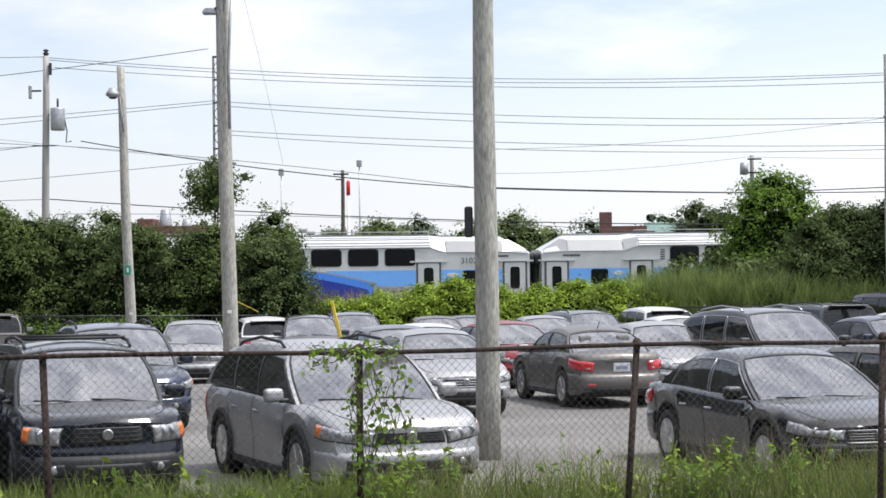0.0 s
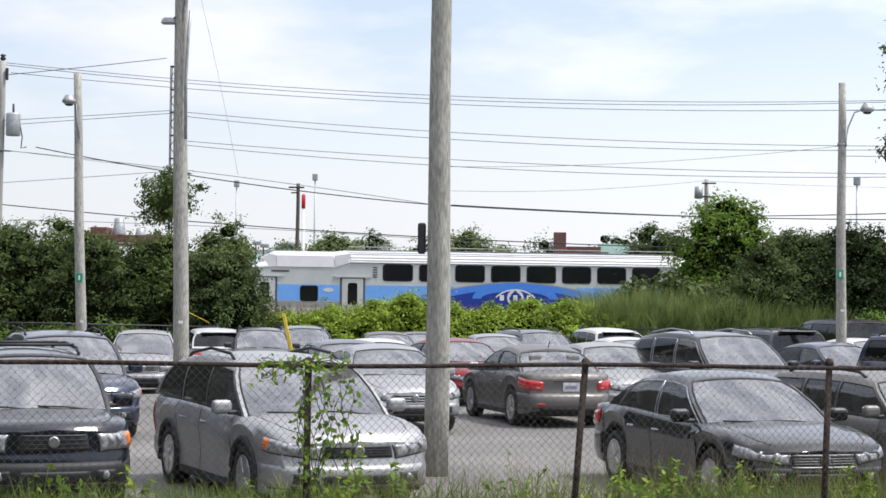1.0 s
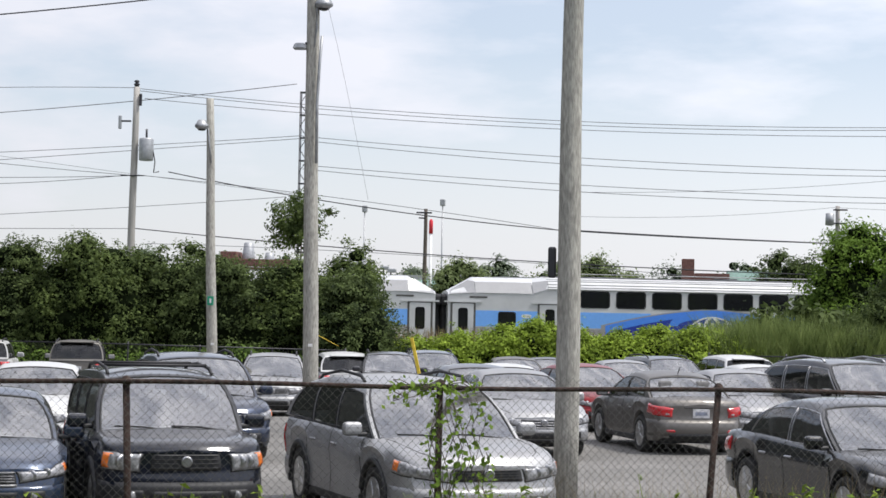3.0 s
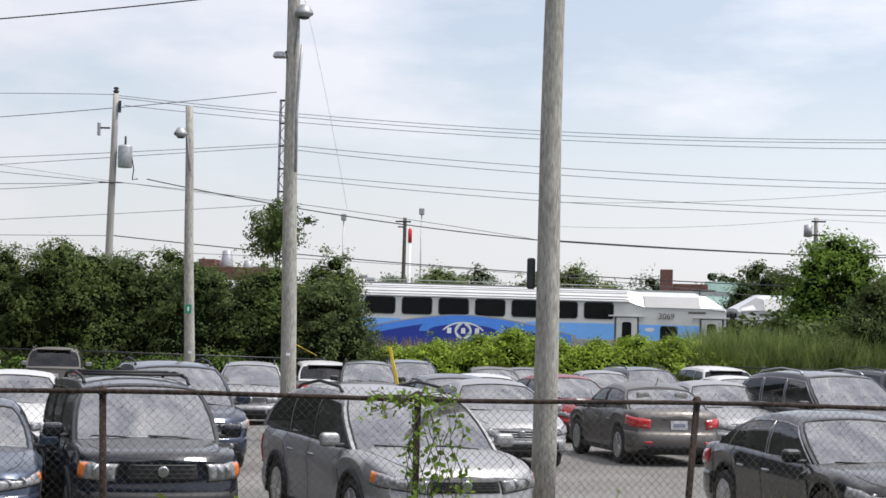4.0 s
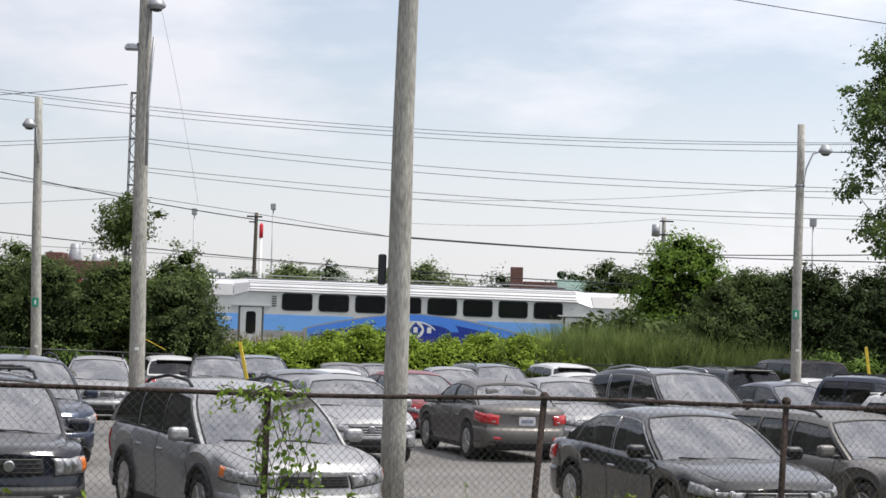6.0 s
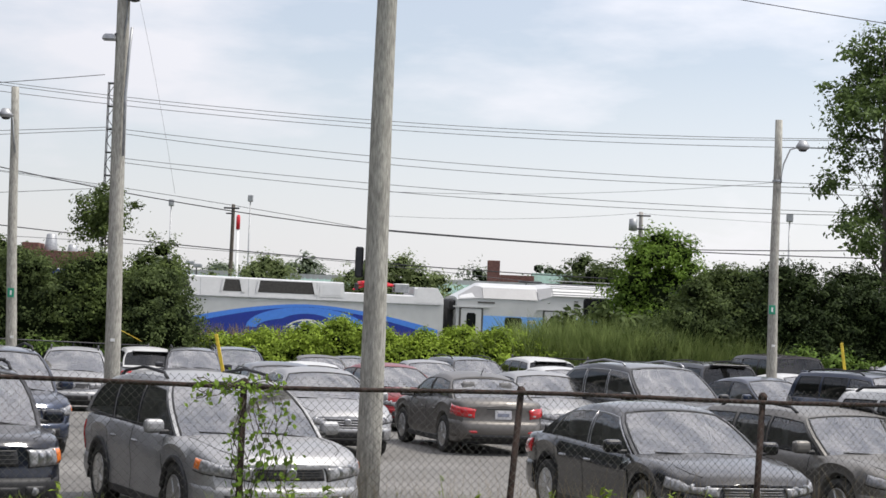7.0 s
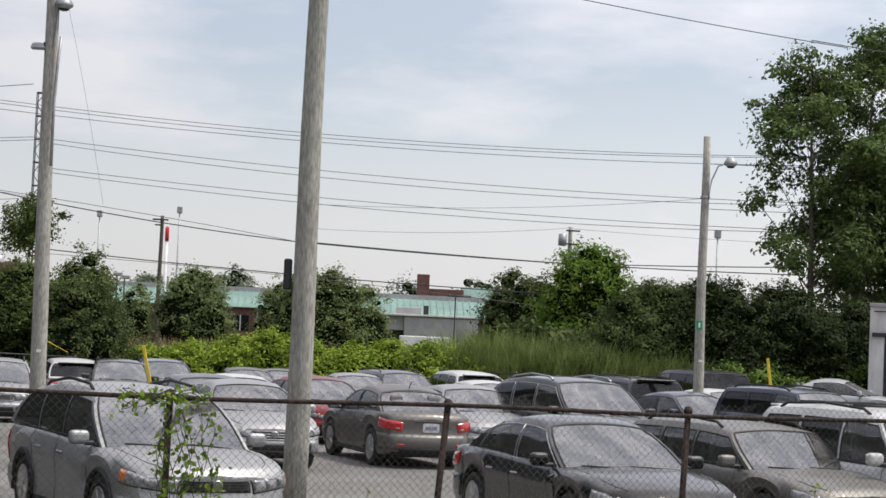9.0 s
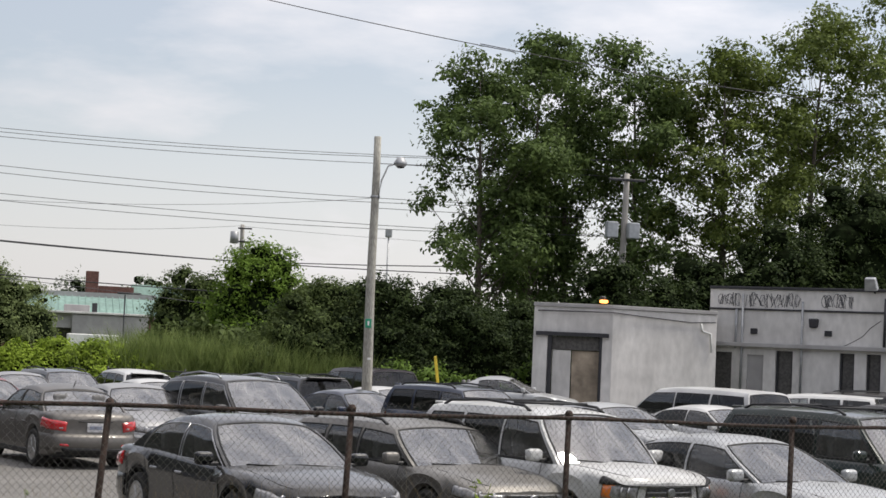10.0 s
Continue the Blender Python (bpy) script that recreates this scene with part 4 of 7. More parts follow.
def low_building():
    t = thing("low_building", "long pale flat-roofed building with graffiti", "building", m=pose(22.9, 60.0, 0, 0, 0, -45.0))
    L, H = 9.0, 4.86
    # openings: x0, x1, z0, z1
    holes = [(0.25, 0.85, 0.0, 2.76), (1.40, 1.98, 0.0, 2.7), (2.4, 3.0, 1.2, 2.86), (4.6, 5.1, 0.9, 2.86), (5.5, 5.98, 0.9, 2.86), (7.1, 7.7, 0.9, 2.86)]
    x = 0.0
    for x0, x1, z0, z1 in holes:
        part("wall", box(x0 - x, 0.3, H, (x + x0) / 2, 0.15, H / 2), M_WALL_PALE, t)
        part("wall", box(x1 - x0, 0.3, H - z1, (x0 + x1) / 2, 0.15, (H + z1) / 2), M_WALL_PALE, t)
        if z0:
            part("wall", box(x1 - x0, 0.3, z0, (x0 + x1) / 2, 0.15, z0 / 2), M_WALL_PALE, t)
            w = part("window", box(x1 - x0, 0.05, z1 - z0, (x0 + x1) / 2, 0.17, (z0 + z1) / 2), M_GRILLE, t, "dark boarded window")
            part("frame", box(0.06, 0.08, z1 - z0, x0 + 0.03, 0.12, (z0 + z1) / 2), M_DARKMETAL, w)
            part("frame", box(0.06, 0.08, z1 - z0, x1 - 0.03, 0.12, (z0 + z1) / 2), M_DARKMETAL, w)
        else:
            part("door", box(x1 - x0, 0.06, z1, (x0 + x1) / 2, 0.1, z1 / 2, 0.01), M_GRILLE if x0 < 1 else M_WALL_GREY, t, "plain steel door")
        x = x1
    part("wall", box(L - x, 0.3, H, (x + L) / 2, 0.15, H / 2), M_WALL_PALE, t)
    bm = bmesh.new()
    plan = ((0.02, 0.31), (L, 0.31), (L, 10.0), (9.4, 10.0))
    up, dn = [bm.verts.new((*q, H - 0.25)) for q in plan], [bm.verts.new((*q, 0.0)) for q in plan]
    bm.faces.new(up)
    for i in range(4):
        bm.faces.new((dn[i], dn[(i + 1) % 4], up[(i + 1) % 4], up[i]))
    bmesh.ops.recalc_face_normals(bm, faces=bm.faces)
    part("roof_block", bm, M_WALL_GREY, t, "flat roof and back walls")
    part("parapet_cap", box(L, 0.42, 0.09, L / 2, 0.13, H + 0.05, 0.01), M_DARKMETAL, t)
    part("string_course", box(L, 0.06, 0.06, L / 2, -0.03, 4.2, 0.01), M_DARKMETAL, t)
    part("ledge", box(L, 0.22, 0.15, L / 2, -0.10, 3.02, 0.02), M_WALL_GREY, t, "grey concrete ledge")
    for x, z0, z1 in ((1.0, 2.9, 4.2), (1.22, 1.0, 4.7), (3.32, 1.2, 4.5)):
        part("drain_pipe", tube([(x, -0.08, z0), (x, -0.08, z1)], 0.04, 8), M_GREYMETAL, t)
    for x in (1.62, 4.2):
        part("vent", box(0.24, 0.06, 0.18, x, -0.03, 3.48, 0.01), M_DARKMETAL, t)
    part("wall_light", box(0.24, 0.2, 0.30, 3.72, -0.1, 3.8, 0.03, taper=(1.3, 1)), M_DARKMETAL, t)
    part("downpipe", tube([(6.1, -0.09, 3.1), (6.12, -0.09, 4.66)], 0.05, 8), M_DARKMETAL, t)
    # sprayed letter-like marks, unreadable: thin strokes
    rng = random.Random(4)
    for x0, x1 in ((0.30, 1.0), (1.30, 3.2), (3.95, 5.0)):
        x = x0
        while x < x1:
            w, h = rng.uniform(0.12, 0.24), rng.uniform(0.34, 0.52)
            z = 4.53 + rng.uniform(-0.03, 0.03)
            pts = [(x + w * rng.uniform(-0.2, 1.1), -0.002, z + h * q) for q in (-0.5, 0.45, rng.uniform(-0.2, 0.2), -0.48, rng.uniform(-0.1, 0.5))]
            part("graffiti_stroke", tube(pts, 0.012, 4), M_GRAFFITI, t)
            if rng.random() < 0.6:
                ring = [(x + w * (0.5 + 0.6 * math.cos(q)), -0.002, z + h * 0.45 * math.sin(q)) for q in np.linspace(0, 5.2, 12)]
                part("graffiti_stroke", tube(ring, 0.011, 4), M_GRAFFITI, t)
            x += rng.uniform(0.10, 0.17)
    part("floodlight_arm", tube([(5.72, 0.1, 4.8), (5.72, -0.25, 4.92), (5.72, -0.35, 5.0)], 0.03, 6), M_DARKMETAL, t)
    fl = box(0.42, 0.22, 0.42, 0, 0, 0, 0.03, 2, taper=(0.8, 0.8))
    part("floodlight", fl, M_GREYMETAL, t, "pale grey floodlight", m=pose(5.72, -0.42, 5.1, 25, 0, 0))
    part("wall_crack", tube([(4.75, -0.001, 3.1), (5.0, -0.001, 3.22), (5.35, -0.001, 3.42), (5.6, -0.001, 3.7), (5.95, -0.001, 3.95)], 0.012, 4), M_GRILLE, t, "dark stained crack")


def far_buildings():
    t = thing("green_roofed_hall", "long hall with green metal roof", "building", m=pose(-22, 170, 0))
    part("wall", box(34.4, 9, 4.4, 17.2, 5, 2.2), M_BRICK, t)
    bm = bmesh.new()
    v = [bm.verts.new(p) for p in ((-0.4, 0, 4.3), (34.8, 0, 4.3), (34.8, 3.4, 5.75), (-0.4, 3.4, 5.75), (-0.4, 10, 5.75), (34.8, 10, 5.75), (-0.4, 10, 4.3), (34.8, 10, 4.3))]
    for f in ((0, 1, 2, 3), (3, 2, 5, 4), (4, 5, 7, 6), (6, 7, 1, 0), (0, 3, 4, 6), (1, 7, 5, 2)):
        bm.faces.new([v[i] for i in f])
    part("roof", bm, M_COPPER, t, "green standing-seam roof")
    for i in range(58):
        part("seam", SEAM, None, t, m=pose(0.2 + i * 0.6, 0, 0))
    part("parapet", box(35, 0.4, 0.5, 17.2, 4.2, 5.95), M_WALL_GREY, t)
    for x in (6.0, 12.5, 15.2, 19.0, 21.0, 23.5, 26.5, 29):
        w = part("window", box(1.5, 0.1, 1.4, x, 0.46, 2.9, 0.02), M_TRAINGLASS, t, "dark window")
        part("frame", box(0.08, 0.12, 1.4, x, 0.44, 2.9), M_WHITE, w)
    for x in (14.0, 20.0, 27.5):
        part("downpipe", tube([(x, 0.4, 1.0), (x, 0.4, 4.3)], 0.09, 6), M_GREYMETAL, t)
    t = thing("brick_school", "red brick building with chimney and green roof", "building", m=pose(7.3, 200, 0))
    part("chimney", box(1.3, 1.3, 9.0, 0.65, 0.65, 4.5, 0.03), M_BRICK, t)
    part("wall", box(11, 8, 4.0, 6.0, 5, 2.0), M_BRICK, t)
    part("parapet", box(3.6, 3, 1.15, 3.2, 2.0, 6.95), M_BRICK, t)
    part("wall", box(4.6, 4, 6.4, 3.0, 2.6, 3.2), M_BRICK, t)
    bm = box(7.2, 4.5, 2.2, 8.4, 3.2, 6.8, 0.02, taper=(0.98, 0.35))
    part("roof", bm, M_COPPER, t, "green metal roof")
    for x in (6.2, 7.6, 9.0):
        w = part("window", box(0.8, 0.1, 1.3, x, 0.93, 3.1, 0.02), M_TRAINGLASS, t, "dark window")
        part("sill", box(1.0, 0.2, 0.1, x, 0.86, 2.4), M_WHITE, w)
    part("wall", box(5.6, 4, 1.9, 8.2, 3.0, 4.7), M_WALL_PALE, t)
    t = thing("grey_warehouse", "low grey flat-roofed warehouse", "building", m=pose(1.4, 150, 0))
    part("wall", box(3.2, 6, 1.15, 1.6, 3.6, 3.40, 0.02), M_WALL_GREY, t)
    # the recess takes dark grille grey, its shade put into the colour
    part("wall", box(3.2, 0.4, 2.8, 1.6, 2.6, 1.4), M_GRILLE, t, "recess wall with its shade put into the colour")
    part("wall", box(5.9, 6, 3.9, 6.15, 3.2, 1.95, 0.02), M_WALL_GREY, t)
    part("roof_cap", box(9.3, 6.4, 0.16, 4.6, 3.2, 4.05, 0.02), M_WALL_PALE, t)
    part("roof_vent", box(2.0, 1.2, 0.6, 3.6, 3.0, 4.4, 0.04), M_WALL_GREY, t)
    part("roof_box", box(0.4, 0.6, 0.8, 5.0, 3.0, 4.5, 0.03), M_DARKMETAL, t)
    part("shutter", box(1.6, 0.08, 1.7, 1.6, 2.36, 1.3, 0.01), M_WALL_PALE, t, "pale roller shutter")
    t = thing("box_truck", "white box truck parked by the warehouse", "truck", m=pose(3.9, 140, 0))
    part("cargo_box", box(3.8, 2.2, 1.7, 2.0, 0, 1.55, 0.05), M_WHITE, t)
    part("cab", box(1.3, 2.0, 1.5, 4.6, 0, 1.25, 0.12, 2), M_WHITE, t)
    for x in (0.8, 4.4):
        part("wheel", lathe([(0.1, 0.12), (0.36, 0.12), (0.4, 0.05), (0.4, -0.05), (0.36, -0.12), (0.1, -0.12)], 14), M_TYRE, t, m=pose(x, -1.0, 0.4))
    t = thing("brick_plant", "distant brick plant with metal roof vents", "building", m=pose(-40.6, 190, 0))
    part("wall", box(8.0, 8, 7.9, 4.0, 4, 3.95, 0.03), M_BRICK, t)
    part("roof_block", box(1.7, 3, 1.0, 1.3, 3, 8.2, 0.03), M_BRICK, t)
    for x, r, h in ((3.1, 0.68, 1.9), (5.3, 0.55, 0.9)):
        part("roof_vent", lathe([(r, -0.2), (r, h * 0.2), (r * 0.72, h * 0.95), (r * 0.5, h)], 14, "Z"), M_GREYMETAL, t, "galvanised vent", m=pose(x, 3, 7.8))


def seam_mesh():
    bm = box(0.07, 3.75, 0.06, 0, 1.7, 5.06)
    for v in bm.verts:
        v.co.z += (v.co.y - 1.7) * 0.426
    me = bpy.data.meshes.new("seam")
    bm.to_mesh(me)
    bm.free()
    me.materials.append(M_COPPER)
    return me


SEAM = seam_mesh()
shed()
low_building()
far_buildings()


# ---- railway
TRACK_K, TRACK_Y = 0.2, 90.5
PSI = math.degrees(math.atan(TRACK_K))


def railway():
    m = pose(0, TRACK_Y + 1.5, 0, 0, 0, PSI)
    ob = part("ballast_bed", box(400, 5.0, 0.3, 0, 0, -0.05, 0.1, taper=(1, 0.7)), M_BALLAST, m=m)
    tagged(ob, "grey crushed stone ballast of the railway", "railway", kind="structure")
    for y in (-0.75, 0.75):
        ob = part("rail", box(400, 0.07, 0.15, 0, y, 0.18, 0.01), M_RAIL, m=m)
        tagged(ob, "worn steel running rail", "rail", "rails", kind="structure")


railway()


def side_y(z, tilt_z, tilt):
    """How far the train's near side leans in at height z."""
    return max(0.0, z - tilt_z) * tilt


def flat_panel(outline, e, tilt_z=9.0, tilt=0.0, thick=0.012):
    """A thin plate on the near side: outline of (x, z), e proud of the side."""
    bm = bmesh.new()
    fr = [bm.verts.new((x, side_y(z, tilt_z, tilt) - e, z)) for x, z in outline]
    bk = [bm.verts.new((x, side_y(z, tilt_z, tilt) - e + thick, z)) for x, z in outline]
    bm.faces.new(fr)
    n = len(fr)
    for i in range(n):
        bm.faces.new((fr[i], bk[i], bk[(i + 1) % n], fr[(i + 1) % n]))
    bmesh.ops.triangulate(bm, faces=[f for f in bm.faces if len(f.verts) > 4])
    bmesh.ops.recalc_face_normals(bm, faces=bm.faces)
    return bm


def rounded(x0, x1, z0, z1, r=0.09, n=4):
    out = []
    for cx, cz, a0 in ((x1 - r, z1 - r, 0), (x0 + r, z1 - r, 90), (x0 + r, z0 + r, 180), (x1 - r, z0 + r, 270)):
        for i in range(n + 1):
            a = radians(a0 + 90 * i / n)
            out.append((cx + r * math.cos(a), cz + r * math.sin(a)))
    return out


def band(x0, x1, lo, hi, n=28):
    """The outline between two curves z = lo(x) and z = hi(x)."""
    xs = [x0 + (x1 - x0) * i / n for i in range(n + 1)]
    return [(x, lo(x)) for x in xs] + [(x, hi(x)) for x in reversed(xs)]


def ellipse(cx, cz, rx, rz, a0=0, a1=360, n=28):
    return [(cx + rx * math.cos(radians(a0 + (a1 - a0) * i / n)), cz + rz * math.sin(radians(a0 + (a1 - a0) * i / n))) for i in range(n + (0 if a1 - a0 == 360 else 1))]


def ring_shape(cx, cz, rx, rz, w, a0, a1):
    return ellipse(cx, cz, rx, rz, a0, a1) + ellipse(cx, cz, rx - w, rz - w, a0, a1)[::-1]


def eye_logo(t, c, zc, s=1.0):
    """The oval emblem: arcs, a ring and plain letter-sized bars."""
    part("emblem_field", flat_panel(ellipse(c, zc, 1.55 * s, 0.72 * s), 0.028), M_BLUE_DARK, t)
    part("emblem_arc", flat_panel(ring_shape(c, zc - 0.62 * s, 1.35 * s, 1.08 * s, 0.07 * s, 38, 142), 0.034), M_WHITE, t)
    part("emblem_ring", flat_panel(ring_shape(c, zc, 0.44 * s, 0.43 * s, 0.10 * s, 100, 260), 0.034), M_WHITE, t)
    part("emblem_ring", flat_panel(ring_shape(c, zc, 0.44 * s, 0.43 * s, 0.10 * s, -80, 80), 0.034), M_WHITE, t)
    for dx in (-0.72, 0.72, 0.0):
        part("emblem_bar", flat_panel(rounded(c + dx * s - 0.11 * s, c + dx * s + 0.11 * s, zc - 0.14 * s, zc + 0.15 * s, 0.03), 0.034), M_WHITE, t)


def digits(text, size, parent, x, z, material):
    cu = bpy.data.curves.new("digits", "FONT")
    cu.body, cu.size, cu.extrude = text, size, 0.004
    ob = bpy.data.objects.new("digits", cu)
    scene.collection.objects.link(ob)
    dg = bpy.context.evaluated_depsgraph_get()
    me = bpy.data.meshes.new_from_object(ob.evaluated_get(dg))
    bpy.data.objects.remove(ob)
    me.materials.clear()
    me.materials.append(material)
    return part("fleet_number", me, None, parent, "dark fleet number", m=pose(x, -0.03, z, 90, 0, 0))


WD = 2.95


def ring_loft(stations):
    """stations: (x, [(y, z) ...]) half sections of equal length, mirrored over the middle."""
    bm = bmesh.new()
    rings = []
    for x, half in stations:
        full = [(y, z) for y, z in half] + [(WD - y, z) for y, z in reversed(half)]
        rings.append([bm.verts.new((x, y, z)) for y, z in full])
    n = len(rings[0])
    for a, b in zip(rings, rings[1:]):
        for i in range(n):
            bm.faces.new((a[i], a[(i + 1) % n], b[(i + 1) % n], b[i]))
    bm.faces.new(rings[0])
    bm.faces.new(rings[-1][::-1])
    bmesh.ops.recalc_face_normals(bm, faces=bm.faces)
    return bm


def bogie(t, x):
    b = part("bogie", box(3.2, 2.2, 0.35, x, WD / 2, 0.72, 0.05), M_DARKMETAL, t, "dark steel bogie")
    for dx in (-1.25, 1.25):
        for y in (0.75, WD - 0.75):
            part("wheel", lathe([(0.1, 0.06), (0.44, 0.06), (0.46, -0.06), (0.1, -0.06)], 16), M_RAIL, b, m=pose(x + dx, y, 0.70))


def coach(number):
    """A two-level coach: the origin on the coupling ahead, at rail level, on the near side's plane."""
    t = thing("passenger_coach", "grey double-deck commuter coach with blue livery", "train coach", "coaches of the train")
    x1, x0 = -0.3, -25.8
    bot = [(0.12, 0.62), (0.0, 0.95)]
    low = bot + [(0.0, 3.50), (0.03, 3.53), (0.42, 3.98), (0.95, 4.25), (1.2, 4.28)]
    end = bot + [(0.0, 3.42), (0.03, 3.45), (0.12, 3.50), (0.5, 3.56), (1.0, 3.60)]
    mid = bot + [(0.0, 3.74), (0.02, 3.80), (0.30, 4.14), (0.80, 4.33), (1.2, 4.36)]
    part("body", ring_loft([(x0, end), (x0 + 0.05, end), (x0 + 1.25, low), (x0 + 4.1, low), (x0 + 4.75, mid), (x1 - 4.75, mid), (x1 - 4.1, low), (x1 - 1.25, low), (x1 - 0.05, end), (x1, end)]), M_TRAINGREY, t)
    # white shoulders and ribbed roof
    for a, b in ((x0 + 1.3, x0 + 4.0), (x1 - 4.0, x1 - 1.3)):
        bm = bmesh.new()
        v = [bm.verts.new(p) for p in ((a, -0.03, 3.52), (b, -0.03, 3.52), (b, 0.36, 4.05), (a, 0.36, 4.05), (a, 0.55, 4.05), (b, 0.55, 4.05), (a, 0.55, 3.5), (b, 0.55, 3.5))]
        for f in ((0, 1, 2, 3), (3, 2, 5, 4), (4, 5, 7, 6), (6, 7, 1, 0), (0, 3, 4, 6), (1, 7, 5, 2)):
            bm.faces.new([v[i] for i in f])
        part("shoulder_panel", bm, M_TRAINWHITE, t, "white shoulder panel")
    for s, xe in ((1, x0), (-1, x1)):
        bm = bmesh.new()
        pts = ((xe + s * 0.06, -0.02, 3.44), (xe + s * 1.28, -0.03, 3.53), (xe + s * 1.28, 0.38, 4.07), (xe + s * 0.95, 0.5, 4.12), (xe + s * 0.1, 0.3, 3.62))
        bm.faces.new([bm.verts.new(p) for p in pts])
        bm.faces.new([bm.verts.new((p[0], p[1] + 0.12, p[2] - 0.05)) for p in reversed(pts)])
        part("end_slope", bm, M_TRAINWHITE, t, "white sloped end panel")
        xa = xe + s * 4.05
        bm = bmesh.new()
        pts = ((xa, -0.03, 3.53), (xa + s * 0.75, -0.012, 3.76), (xa + s * 0.75, 0.30, 4.17), (xa, 0.38, 4.07))
        bm.faces.new([bm.verts.new(p) for p in pts])
        bm.faces.new([bm.verts.new((p[0], p[1] + 0.1, p[2] - 0.05)) for p in reversed(pts)])
        part("step_panel", bm, M_TRAINWHITE, t, "white sloped roof step")
    part("roof_panel", box(16.1, 1.3, 0.03, (x0 + x1) / 2, 1.475, 4.375), M_TRAINROOF, t)
    for i, (y, z) in enumerate(((0.06, 3.86), (0.17, 3.99), (0.31, 4.15), (0.52, 4.235), (0.8, 4.52))):
        part("roof_rib", box(16.0, 0.05, 0.035, (x0 + x1) / 2, y, z, 0.008), M_TRAINROOF, t)
    part("gutter", box(16.0, 0.05, 0.05, (x0 + x1) / 2, -0.02, 3.755, 0.01), M_TRAINROOF, t)
    # livery
    c = (x0 + x1) / 2
    lo, hi = 1.94, 2.69
    part("livery_band", flat_panel([(x0 + 1.15, lo), (c - 3.0, lo), (c - 3.0, hi), (x0 + 1.15, hi)], 0.010), M_BLUE_LIGHT, t, "sky blue band")
    part("livery_band", flat_panel([(c + 3.0, lo), (x1 - 1.15, lo), (x1 - 1.15, hi), (c + 3.0, hi)], 0.010), M_BLUE_LIGHT, t, "sky blue band")
    arch = lambda x: 2.90 - 0.92 * abs((x - c) / 5.6) ** 1.6
    part("livery_sweep", flat_panel(band(c - 5.4, c + 5.4, lambda x: 1.45, lambda x: arch(x) + 0.06), 0.016), M_TRAINWHITE, t, "pale sweep edge")
    part("livery_sweep", flat_panel(band(c - 5.2, c + 5.2, lambda x: 1.4, arch), 0.020), M_BLUE_MID, t, "mid blue sweep")
    part("livery_sweep", flat_panel(band(c - 5.0, c + 5.0, lambda x: 1.4, lambda x: arch(x) - 0.25 - 0.02 * abs(x - c)), 0.024), M_BLUE_DARK, t, "dark blue sweep")
    part("livery_ring", flat_panel(ring_shape(c, 2.12, 2.1, 0.78, 0.42, 0, 180), 0.030), M_BLUE_MID, t, "mid blue arc")
    eye_logo(t, c, 2.17, 0.92)
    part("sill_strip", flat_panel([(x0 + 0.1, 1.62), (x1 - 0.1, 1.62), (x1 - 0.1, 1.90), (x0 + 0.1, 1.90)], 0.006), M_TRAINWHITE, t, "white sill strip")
    # windows and doors
    for i in range(8):
        xw = x0 + 6.36 + i * 1.745
        w = part("window", flat_panel(rounded(xw, xw + 1.36, 2.94, 3.66, 0.13), 0.020), M_TRAINGLASS, t, "dark upper deck window")
        part("gasket", flat_panel(rounded(xw - 0.05, xw + 1.41, 2.89, 3.71, 0.15), 0.012), M_BLACK, w)
    for s, xe in ((1, x0), (-1, x1)):
        xc = xe + s * 2.82
        w = part("window", flat_panel(rounded(xc - 0.40, xc + 0.40, 1.93, 2.62, 0.10), 0.022), M_TRAINGLASS, t, "dark lower window")
        part("gasket", flat_panel(rounded(xc - 0.43, xc + 0.43, 1.90, 2.65, 0.12), 0.016), M_BLACK, w)
        for dist in (0.72, 4.88):
            xd = xe + s * dist
            part("door_frame", flat_panel(rounded(xd - 0.60, xd + 0.60, 1.30, 3.06, 0.06), 0.014), M_GRILLE, t, "dark door surround")
            d = part("door", flat_panel(rounded(xd - 0.50, xd + 0.50, 1.32, 3.00, 0.05), 0.026), M_TRAINGREY, t, "grey sliding door")
            part("door_window", flat_panel(rounded(xd - 0.23, xd + 0.23, 1.75, 2.80, 0.12), 0.034), M_TRAINGLASS, d)
            part("rain_strip", flat_panel([(xd - 0.9, 3.05), (xd + 0.9, 3.05), (xd + 0.9, 3.12), (xd - 0.9, 3.12)], 0.05, thick=0.05), M_TRAINGREY, t)
        xl = xe + s * 5.95
        for k in range(5):
            part("louver", flat_panel([(xl - 0.11, 3.06 + k * 0.11), (xl + 0.11, 3.06 + k * 0.11), (xl + 0.11, 3.12 + k * 0.11), (xl - 0.11, 3.12 + k * 0.11)], 0.012), M_GRILLE, t)
        xg = xe + s * 1.45
        part("vent_slot", flat_panel([(xg - 0.42, 3.27), (xg + 0.42, 3.27), (xg + 0.42, 3.36), (xg - 0.42, 3.36)], 0.012), M_GRILLE, t)
        xm = xe + s * 3.75
        part("small_emblem", flat_panel(ring_shape(xm, 2.45, 0.25, 0.09, 0.05, 0, 340), 0.018), M_WHITE, t)
        part("gangway", box(0.30, 1.5, 2.5, xe - s * 0.13, WD / 2, 2.2, 0.08), M_BLACK, t, "black rubber gangway")
        part("gangway_hood", box(0.34, 2.3, 0.5, xe - s * 0.12, WD / 2, 3.15, 0.1, 2), M_BLACK, t, "black gangway hood")
    if number:
        digits(number, 0.40, t, x1 - 3.35, 2.98, M_GRILLE)
    for x in (x0 + 3.4, x1 - 3.4):
        bogie(t, x)
    return t


